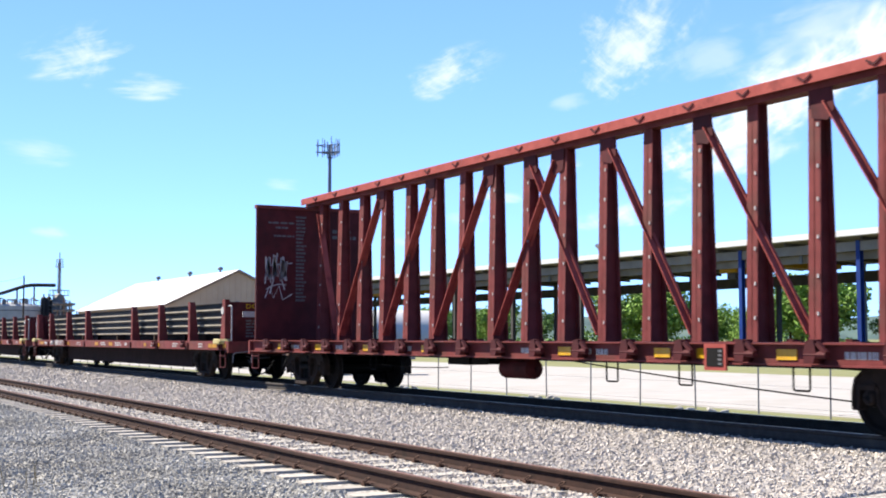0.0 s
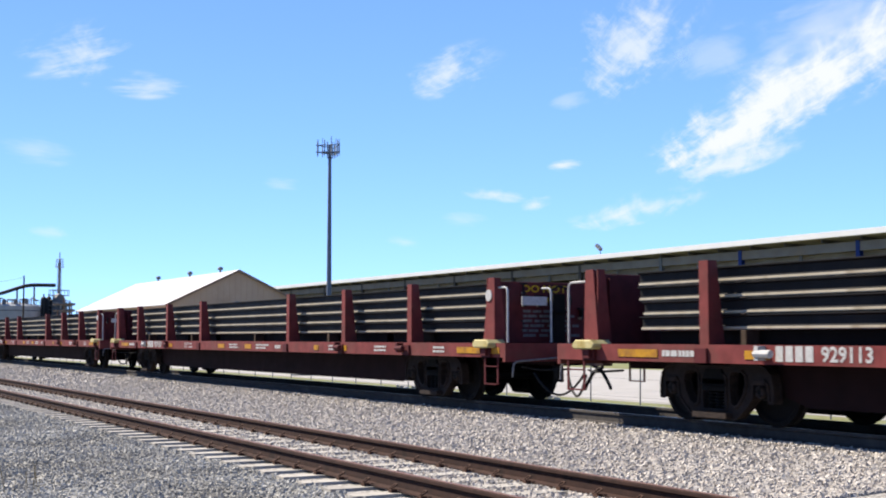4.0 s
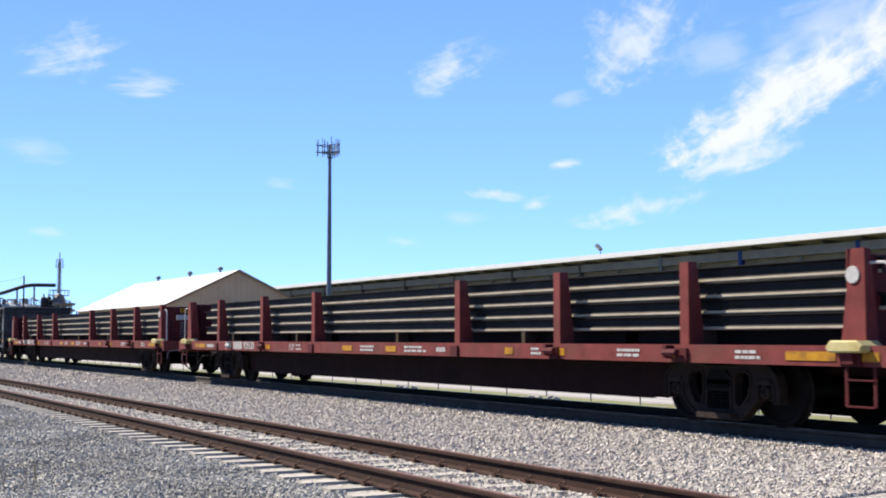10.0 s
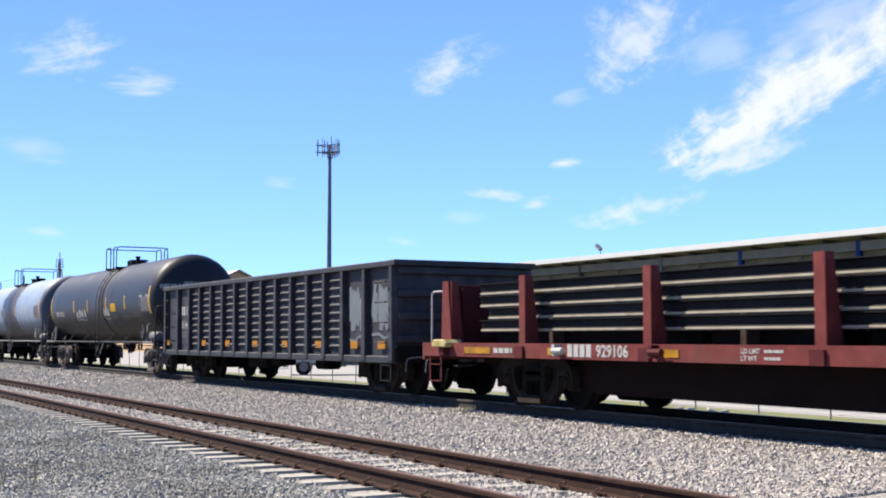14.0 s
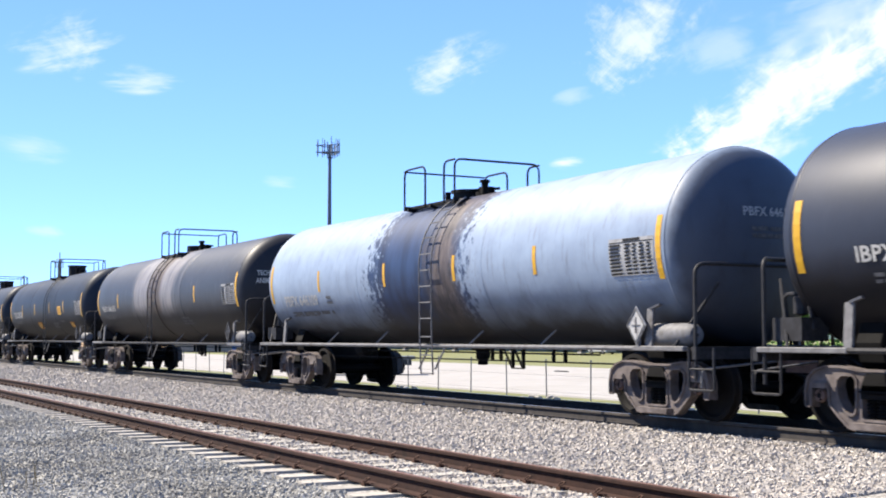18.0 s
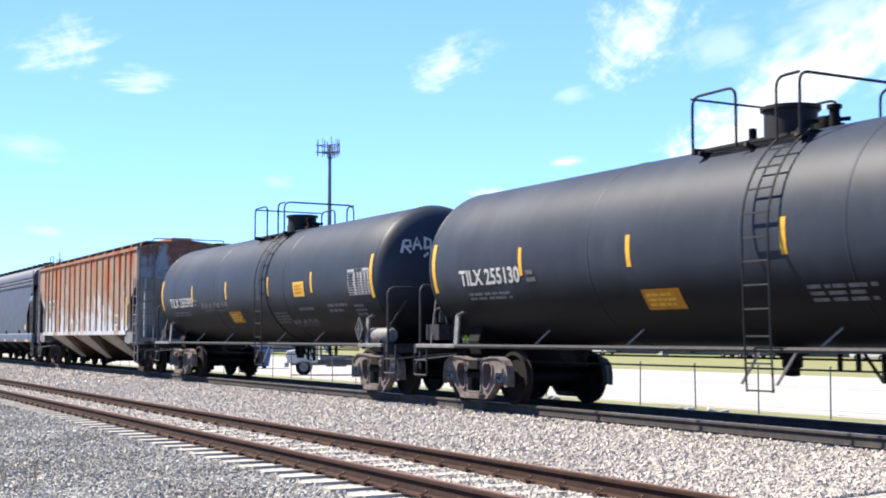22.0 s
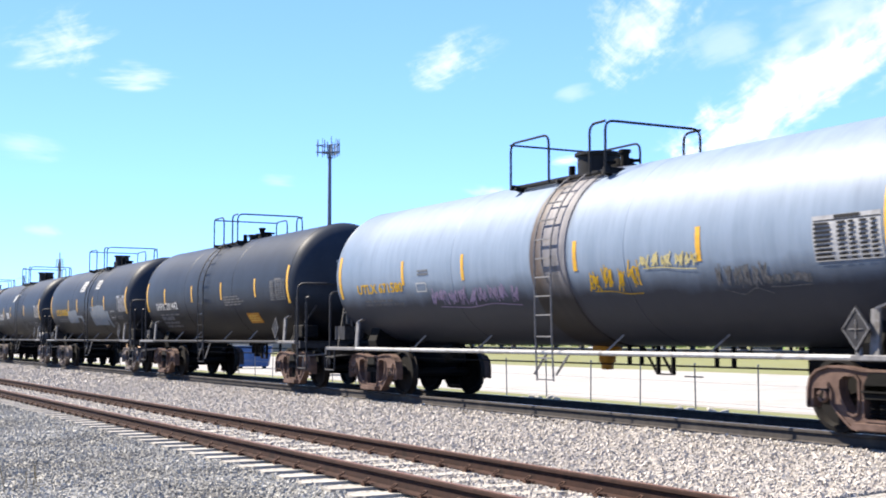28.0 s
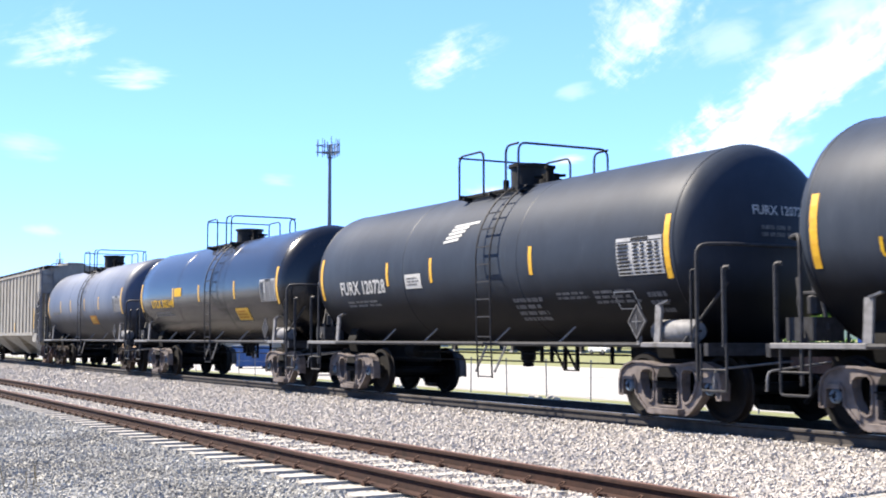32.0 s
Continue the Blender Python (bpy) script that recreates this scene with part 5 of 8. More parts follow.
# ---- centre-beam flat car ----
def deck_underframe(c, x0, x1, half_w, z0, z1, material, belly, bog, outward=False):
    for q in (-1, 1):
        g = Geo()
        y = q * half_w
        g.prism([(y, z0), (y, z1), (y - q * 0.10, z1), (y - q * 0.10, z1 - 0.02), (y - q * 0.015, z1 - 0.02), (y - q * 0.015, z0 + 0.02), (y - q * 0.09, z0 + 0.02), (y - q * 0.09, z0)], "yz", x0, x1)
        if outward:
            w = half_w - 0.09
            g = Geo().prism([(q * half_w, z1), (q * half_w, z1 - 0.022), (q * w, z1 - 0.022), (q * w, z0 + 0.022), (q * half_w, z0 + 0.022), (q * half_w, z0), (q * (w - 0.015), z0), (q * (w - 0.015), z1)], "yz", x0, x1)
        part("side_sill", g, material, c)
    part("deck", Geo().box(x0, x1, -half_w + 0.1, half_w - 0.1, z1 - 0.07, z1 - 0.012), "red_dark", c)
    g = Geo()
    m = bog - 1.9
    prof = [(x0 + 0.25, z1 - 0.08), (x0 + 0.25, 0.72), (-bog, 0.74), (-m, belly), (m, belly), (bog, 0.74), (x1 - 0.25, 0.72), (x1 - 0.25, z1 - 0.08)]
    g.prism(prof, "xz", -0.38, 0.38)
    part("centre_sill", g, "red_in_shade" if belly < 0.5 else "under", c)


def centre_beam(place):
    c = car("centerbeam_flat_car", place, "red centre-beam lumber flat car, empty, with tagged bulkheads", "flat car")
    rng = random.Random(21)
    bog = 9.0
    deck_underframe(c, -11.35, 11.35, 1.55, 0.86, 1.14, "red", 0.80, bog, True)
    top = 4.76
    xs = [0.60 + 1.20 * i for i in range(9)]
    for x in [-0.06 - q for q in reversed(xs)] + [-0.06 + q for q in xs]:
        post = Geo()
        post.prism([(-0.17, 1.14), (0.17, 1.14), (0.09, top - 0.2), (-0.09, top - 0.2)], "yz", x - 0.012, x + 0.012)
        for q in (-1, 1):
            post.add([(x - 0.11, q * 0.17, 1.14), (x + 0.11, q * 0.17, 1.14), (x + 0.11, q * 0.09, top - 0.2), (x - 0.11, q * 0.09, top - 0.2),
                      (x - 0.11, q * 0.155, 1.14), (x + 0.11, q * 0.155, 1.14), (x + 0.11, q * 0.075, top - 0.2), (x - 0.11, q * 0.075, top - 0.2)],
                     [(0, 1, 2, 3), (7, 6, 5, 4), (0, 4, 5, 1), (1, 5, 6, 2), (2, 6, 7, 3), (3, 7, 4, 0)])
        p = part("post", post, "red", c)
        rv = Geo()
        for k in range(6):
            z = 1.5 + k * 0.5 + rng.uniform(-0.05, 0.05)
            y = -0.17 + 0.08 * (z - 1.14) / (top - 1.34)
            rv.obox((x + 0.07, y - 0.008, z), (0.03, 0.012, 0.05))
        part("strap_hole", rv, "white_paint", p)
    for s in (-1, 1):
        for a, b in ((-0.6, 1.8), (1.8, 4.2), (4.2, 6.6), (6.6, 9.0)):
            xa, xb = -0.06 + s * (a + 0.22), -0.06 + s * (b - 0.12)
            z0, z1 = 1.25, top - 0.42
            g = Geo().bar((xa, -0.08, z1), (xb, -0.10, z0), 0.02, 0.19, up=(0, 1, 0))
            g.bar((xa, -0.05, z1), (xb, -0.07, z0), 0.06, 0.02, up=(0, 1, 0))
            part("diagonal_brace", g, "red_pale", c)
            xg = -0.06 + s * a
            g = Geo().prism([(xg - s * 0.09, z1 + 0.28), (xg + s * 0.42, z1 + 0.28), (xg + s * 0.34, z1 + 0.16), (xg + s * 0.38, z1 - 0.12), (xg + s * 0.26, z1 - 0.26), (xg - s * 0.02, z1 - 0.2)], "xz", -0.12, -0.10)
            part("gusset", g, "red_dark", c)
        g = Geo().bar((s * 10.35 - 0.06, -0.08, top - 0.45), (s * 9.2 - 0.06, -0.1, 1.3), 0.02, 0.15, up=(0, 1, 0))
        part("end_brace", g, "red_pale", c)
    g = Geo().prism([(-0.26, top - 0.17), (-0.26, top - 0.02), (-0.22, top), (0.22, top), (0.26, top - 0.02), (0.26, top - 0.17), (0.23, top - 0.17), (0.23, top - 0.05), (-0.23, top - 0.05), (-0.23, top - 0.17)], "yz", -11.2, 11.2)
    part("top_chord", g, "red_pale", c)
    part("chord_web", Geo().box(-11.2, 11.2, -0.13, 0.13, top - 0.24, top - 0.06), "red", c)
    for i in range(18):
        x = -10.26 + 1.2 * i
        g = Geo().bar((x, -0.27, top - 0.13), (x - 0.12, -0.27, top - 0.06), 0.015, 0.03)
        g.bar((x, -0.27, top - 0.13), (x + 0.12, -0.27, top - 0.06), 0.015, 0.03)
        part("strap_hook", g, "red_dark", c)
    for s in (-1, 1):
        x = s * 10.97
        b = Geo().box(x - 0.05, x + 0.05, -1.55, 1.55, 1.14, 4.50)
        bk = part("bulkhead", b, "red_dark", c, "red end bulkhead in a shade-dark tone", bevel=0.02)
        part("bulkhead_cap", Geo().box(x - 0.09, x + 0.09, -1.57, 1.57, 4.44, 4.52), "red", bk)
        for k in range(4):
            part("bulkhead_stiffener", Geo().box(x + s * 0.05, x + s * 0.16, -1.4 + 0.9 * k, -1.28 + 0.9 * k, 1.14, 4.4), "red_dark", bk)
        if s < 0:
            put = lambda y, z: (x + 0.056, y, z)
            g = Geo()
            for y0, y1, z in ((-1.25, -0.5, 4.05), (-1.05, -0.65, 3.93), (-1.1, -0.55, 3.72)):
                bars(g, y0, y1, z, z + 0.08, 1, put, rng)
            part("bulkhead_writing", g, "dim_paint", bk)
            g = scrawl(Geo(), -1.35, -0.75, 2.35, 3.35, put, rng, 3, 0.035)
            stroke(g, [(-1.3, 3.0), (-0.6, 3.08)], 0.03, put)
            stroke(g, [(-1.2, 2.3), (-1.0, 3.0), (-0.8, 2.4)], 0.035, put)
            stroke(g, [(-1.32, 2.2), (-1.2, 2.5), (-1.1, 2.2), (-0.95, 2.5), (-0.85, 2.15), (-0.6, 2.3)], 0.03, put)
            part("sprayed_tag", g, "white_paint", bk, "white sprayed tag")
            g = Geo()
            bars(g, -0.5, -0.22, 2.1, 4.3, 24, put, rng)
            part("load_table", g, "dim_paint", bk)
            g = Geo()
            bars(g, 0.5, 1.2, 3.7, 4.0, 2, put, rng)
            part("bulkhead_writing", g, "dim_paint", bk)
    # winches and strap anchors along both sills
    w = Geo()
    w.prism([(-0.10, 0.90), (0.05, 0.90), (0.10, 1.02), (0.06, 1.17), (-0.06, 1.17), (-0.10, 1.04)], "xz", -1.66, -1.56)
    w.cyl((-0.10, -1.62, 1.0), (0.24, -1.62, 1.0), 0.045, 8)
    w.box(-0.07, 0.07, -1.60, -1.50, 1.12, 1.18)
    w.cyl((-0.02, -1.60, 0.98), (-0.02, -1.46, 0.98), 0.085, 10)
    w.bar((0.10, -1.63, 1.14), (0.24, -1.63, 1.02), 0.05)
    wm = w.mesh("winch", M["red_dark"])
    for i in range(18):
        x = -10.06 + 1.2 * i
        part("winch", wm, "", c, at=pose(x, 0, 0))
        part("winch", wm, "", c, at=pose(x, 0, 0, 0, 0, 180))
    for x in (-9.6, -7.3, -4.8, -2.2, 0.4, 2.4, 4.8, 5.7, 7.2):
        part("yellow_marker", Geo().box(x, x + 0.34, -1.474, -1.458, 0.93, 1.06), "yellow", c, "yellow reflective patch")
    g = Geo()
    put = lambda x, z: (x, -1.464, z)
    for x, wd in ((-8.8, 0.6), (-6.2, 0.5), (-3.2, 0.7), (1.3, 0.4), (2.9, 0.5), (3.4, 0.35), (8.3, 0.5)):
        bars(g, x, x + wd, 0.92, 1.07, 1, put, rng)
    part("sill_writing", g, "white_paint", c)
    bd = part("data_board", Geo().box(6.0, 6.42, -1.60, -1.57, 0.78, 1.12), "red_pale", c, "framed data board")
    part("board_face", Geo().box(6.05, 6.37, -1.606, -1.598, 0.83, 1.07), "under", bd)
    g = Geo()
    for k in range(4):
        g.box(6.28, 6.35, -1.61, -1.604, 0.85 + 0.055 * k, 0.88 + 0.055 * k)
    part("board_rows", g, "dim_paint", bd)
    # underframe gear and hanging train line
    for nm, x0, x1, z0 in (("control_valve", -2.2, -1.4, 0.70), ("tool_box", -1.3, -0.7, 0.72)):
        part(nm, Geo().box(x0, x1, -0.9, -0.5, z0, 0.88), "under", c)
    for x in (-5.0, 3.3, 5.0, 7.2):
        g = Geo().tube(rounded([(x, -1.2, 0.86), (x, -1.2, 0.55), (x + 0.28, -1.2, 0.55), (x + 0.28, -1.2, 0.86)], 0.03, 2), 0.014, 5)
        part("pipe_hanger", g, "under", c)
    g = Geo()
    for k in range(20):
        t0, t1 = k / 20, (k + 1) / 20
        g.bar((2 + 6 * t0, -1.0, 0.84 - 0.5 * t0 + 0.1 * t0 * t0), (2 + 6 * t1, -1.0, 0.84 - 0.5 * t1 + 0.1 * t1 * t1), 0.018)
        g.bar((-5 + 3 * t0, -1.0, 0.62 + 0.1 * (t0 - 0.5) ** 2), (-5 + 3 * t1, -1.0, 0.62 + 0.1 * (t1 - 0.5) ** 2), 0.018)
    part("train_line", g, "under", c)
    part("air_reservoir", Geo().lathe([(0.02, -0.5), (0.18, -0.45), (0.18, 0.45), (0.02, 0.5)], "x", 14, (-0.1, -0.6, 0.66)), "red_dark", c, smooth=True)
    for s in (-1, 1):
        coupler(c, s * 12.3, s)
        steps(c, s * 11.0, -1.52, 0.45, 0.88, 0.45, "red_dark")
        steps(c, s * 11.0, 1.52, 0.45, 0.88, 0.45, "red_dark")
        cut_lever(c, s * 11.5, s, 1.45, 0.82)
        part("end_sill", Geo().box(min(s * 11.35, s * 11.45), max(s * 11.35, s * 11.45), -1.55, 1.55, 0.80, 1.14), "red", c)
        truck(c, s * bog, "frame_dark", "frame_dark")
    return c


centre_beam(-18.9)


# ---- flat cars with new rail ----
POSTS = (-12.0, -9.47, -6.18, -2.9, 3.7, 6.88, 9.96, 12.95)


def rail_bars(put):
    """The owner's initials as plain white blocks."""
    g = Geo()
    for i in range(4):
        x = i * 0.165
        g.add([put(x, 0), put(x + 0.125, 0), put(x + 0.125, 0.19), put(x, 0.19)], [(0, 1, 2, 3)])
    return g


def rail_flat(place, number, seed):
    c = car("rail_flat_car", place, "red stake flat car that carries new rail", "flat car", "rail flat cars")
    rng = random.Random(seed)
    deck_underframe(c, -12.85, 13.5, 1.55, 0.87, 1.11, "red", 0.30, 9.96)
    # girders carry the shade under the deck in their colour
    part("side_girder", Geo().prism([(-8.75, 0.86), (-8.6, 0.44), (-8.2, 0.32), (8.5, 0.32), (8.9, 0.44), (9.05, 0.86)], "xz", -0.92, -0.88), "red_in_shade", c)
    part("side_girder", Geo().prism([(-8.75, 0.86), (-8.6, 0.44), (-8.2, 0.32), (8.5, 0.32), (8.9, 0.44), (9.05, 0.86)], "xz", 0.88, 0.92), "red_in_shade", c)
    for q in (-1, 1):
        for x in POSTS:
            end = x in (POSTS[0], POSTS[-1])
            w = 0.12 if end else 0.09
            g = Geo()
            wt = 0.10 if end else w
            lean = 0.07 * (1 if x > 0 else -1) if end else 0.0
            g.prism([(x - w - (0.10 if end else 0), 1.0), (x + w + (0.05 if end else 0), 1.0), (x + lean + wt, 2.22), (x + lean - wt, 2.22)], "xz", q * 1.50 - 0.012, q * 1.50 + 0.012)
            for d in (-w + 0.01, w - 0.01):
                g.prism([(q * 1.49, 1.0), (q * 1.49, 2.22), (q * 1.36, 2.22), (q * 1.24, 1.12), (q * 1.24, 1.0)], "yz", x + d - 0.01, x + d + 0.01)
            p = part("stake", g, "red", c)
            if x == POSTS[-1] and q < 0:
                part("marker_disc", Geo().cyl((x, -1.513, 1.92), (x, -1.53, 1.92), 0.10, 20), "white_paint", p, "round white marker disc")
            part("stake_pocket", Geo().box(x - w - 0.03, x + w + 0.03, q * 1.57 - 0.02, q * 1.57 + 0.02, 0.87, 1.06), "red_dark", p)
    put = lambda x, z: (x, -1.557, z)
    for x, wd in ((-11.3, 0.9), (-8.65, 0.45), (-5.75, 0.3), (-1.2, 0.5), (0.9, 0.45), (5.4, 0.25), (6.9, 0.25), (9.7, 0.35), (11.9, 0.8), (13.0, 0.35)):
        part("yellow_marker", Geo().box(x, x + wd, -1.561, -1.553, 0.93, 1.04), "yellow_faded", c, "faded yellow reflective patch")
    x0 = -8.25
    g = rail_bars(lambda a, b: put(x0 + 0.15 + a, 0.91 + b))
    part("owner_mark", g, "white_paint", c, "plain white block initials")
    part("car_number", letter(Geo(), number, x0 + 0.90, x0 + 1.68, 0.91, 1.10, put), "white_paint", c)
    g = Geo()
    for x, wd, rows in ((-10.3, 0.7, 1), (-0.3, 0.7, 2), (1.7, 0.9, 2), (3.0, 0.4, 1), (6.2, 0.35, 2), (8.5, 0.6, 2), (11.0, 0.5, 2)):
        bars(g, x, x + wd, 0.92, 1.06, rows, put, rng)
    part("sill_writing", g, "white_paint", c)
    for wd, z, x1 in (("LD LMT", 1.0, -3.88), ("LT WT", 0.91, -3.93)):
        part("weight_mark", letter(Geo(), wd, -4.22, x1, z, z + 0.065, put), "white_paint", c)
        part("weight_data", bars(Geo(), -3.8, -3.45, z, z + 0.065, 1, put, rng), "white_paint", c)
    # tie-down gear on the sill
    for x in (-8.3, -5.9, 6.8, 9.75):
        g = Geo().cyl((x - 0.05, -1.66, 1.0), (x + 0.22, -1.66, 1.0), 0.05, 8)
        g.box(x - 0.05, x + 0.02, -1.68, -1.55, 0.92, 1.10)
        part("tie_down", g, "white_paint" if x < -8 else "red_dark", c)
    for s, xe in ((-1, -12.0), (1, 12.95)):
        pad = Geo().prism([(xe - 0.25, 1.03), (xe + 0.25, 1.03), (xe + 0.28, 1.10), (xe + 0.20, 1.17), (xe - 0.20, 1.17), (xe - 0.28, 1.10)], "xz", -1.70, -1.34)
        part("end_pad", pad, "pad", c, "cream and yellow roller pad", bevel=0.02)
        part("end_pad_post", Geo().box(xe - 0.08, xe + 0.08, -1.64, -1.50, 0.90, 1.04), "red_dark", c)
        xb = xe + s * 0.05
        bk = part("end_bulkhead", Geo().box(min(xb, xb + s * 0.05), max(xb, xb + s * 0.05), -1.35, 1.35, 1.11, 2.16), "red_dark", c, "red end bulkhead in a shade-dark tone", bevel=0.01)
        for k in range(4):
            part("bulkhead_rib", Geo().box(min(xb, xb - s * 0.07), max(xb, xb - s * 0.07), -1.2 + 0.75 * k, -1.1 + 0.75 * k, 1.11, 2.1), "red_dark", bk)
        fx = xb + s * 0.056
        bp = (lambda y, z, fx=fx: (fx, y, z))
        g = Geo()
        bars(g, -0.9, 0.3, 1.2, 1.7, 6, bp, rng)
        part("bulkhead_writing", g, "dim_paint", bk)
        g = Geo()
        letter(g, "DO NOT", *((-0.9, 0.0) if s > 0 else (0.0, -0.9)), 1.98, 2.11, bp)
        bars(g, -0.75, -0.1, 1.78, 1.93, 1, bp, rng)
        part("bulkhead_sign", g, "yellow_paint", bk)
        # end platform, white grab irons, ladder, brake stand
        xo = -12.8 if s < 0 else 13.45
        for y in (-1.42, -0.55, 0.55, 1.42):
            g = Geo().tube(rounded([(xb + s * 0.12, y, 2.05), (xo - s * 0.05, y, 2.05), (xo - s * 0.05, y, 1.12)], 0.10), 0.018, 6)
            part("grab_iron", g, "white_paint" if y < 0 else "red", c, "white grab iron" if y < 0 else "", smooth=True)
        steps(c, xo - s * 0.4, -1.53, 0.42, 0.88, 0.42, "red_dark")
        steps(c, xo - s * 0.4, 1.53, 0.42, 0.88, 0.42, "red")
        part("end_sill", Geo().box(min(xo, xo + s * 0.08), max(xo, xo + s * 0.08), -1.55, 1.55, 0.80, 1.11), "red", c)
        coupler(c, 14.0 if s > 0 else -14.0, s)
        cut_lever(c, xo + s * 0.15, s, 1.45, 0.80)
        g = Geo().tube([(xo + s * (0.1 + 0.09 * k), -1.0 + 0.03 * k, 0.78 - 0.52 * math.sin(math.pi * (k + 1) / 13) ** 0.8) for k in range(12)], 0.02, 6)
        g.tube([(xo - s * 0.6, -0.8, 0.70), (xo + s * 0.1, -0.85, 0.66), (xo + s * 0.6, -0.6, 0.68)], 0.018, 6)
        part("long_hose", g, "hose", c, smooth=True)
    g = Geo()
    g.lathe([(0.22, -0.02), (0.25, 0.0), (0.22, 0.02)], "x", 18, (13.3, -0.3, 1.85))
    g.box(13.18, 13.28, -0.42, -0.18, 1.11, 1.95)
    part("hand_brake", g, "under", c)
    part("sign_plate", Geo().box(13.33, 13.35, -1.1, -0.6, 1.75, 1.9), "white_paint", c)
    for s in (-1, 1):
        truck(c, s * 9.96, "frame_dark", "frame_dark")
    # load: four tiers of rail, standing on their feet
    ld = thing("rail_load", pose(place, TRACK_T, CAR_Z), "stack of long new dark steel rails lashed between stakes", "rail stack", "rail loads")
    CARS.append((ld, place))

    def rail_mesh():
        g = Geo().prism([(p[0] * 1.05, 0.2 - p[1] * 1.16) for p in RAIL_PROFILE], "yz", -12.05, 12.05)
        me = g.mesh("rail", M["load_rail"])
        me.materials.append(M["load_edge_lit"])
        # side faces of the heads take the sunlit tone
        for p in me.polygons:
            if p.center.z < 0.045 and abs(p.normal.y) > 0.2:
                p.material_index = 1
        return me

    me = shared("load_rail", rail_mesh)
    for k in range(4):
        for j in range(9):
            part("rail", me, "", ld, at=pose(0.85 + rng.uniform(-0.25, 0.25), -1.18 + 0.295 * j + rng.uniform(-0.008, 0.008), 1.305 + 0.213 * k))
        for x in (-9, -4.5, 0.8, 5.5, 10):
            part("dunnage", Geo().box(x - 0.05, x + 0.05, -1.26, 1.26, 1.506 + 0.213 * k, 1.517 + 0.213 * k) if k < 3 else Geo().box(x - 0.05, x + 0.05, -1.26, 1.26, 1.098, 1.302), "bark", ld)
    for y in (-1.02, 0.9):
        for x0, x1 in ((-11.0, -5.6), (-5.4, -3.0), (-2.6, 8.0), (8.3, 12.6)):
            part("stringer", Geo().box(x0, x1, y, y + 0.12, 1.10, 1.30), "under", ld)
    return c


for place, number, seed in ((-45.41, "929113", 31), (-73.37, "929150", 32), (-101.29, "929112", 33), (-129.31, "929130", 34), (-157.33, "929106", 35)):
    rail_flat(place, number, seed)


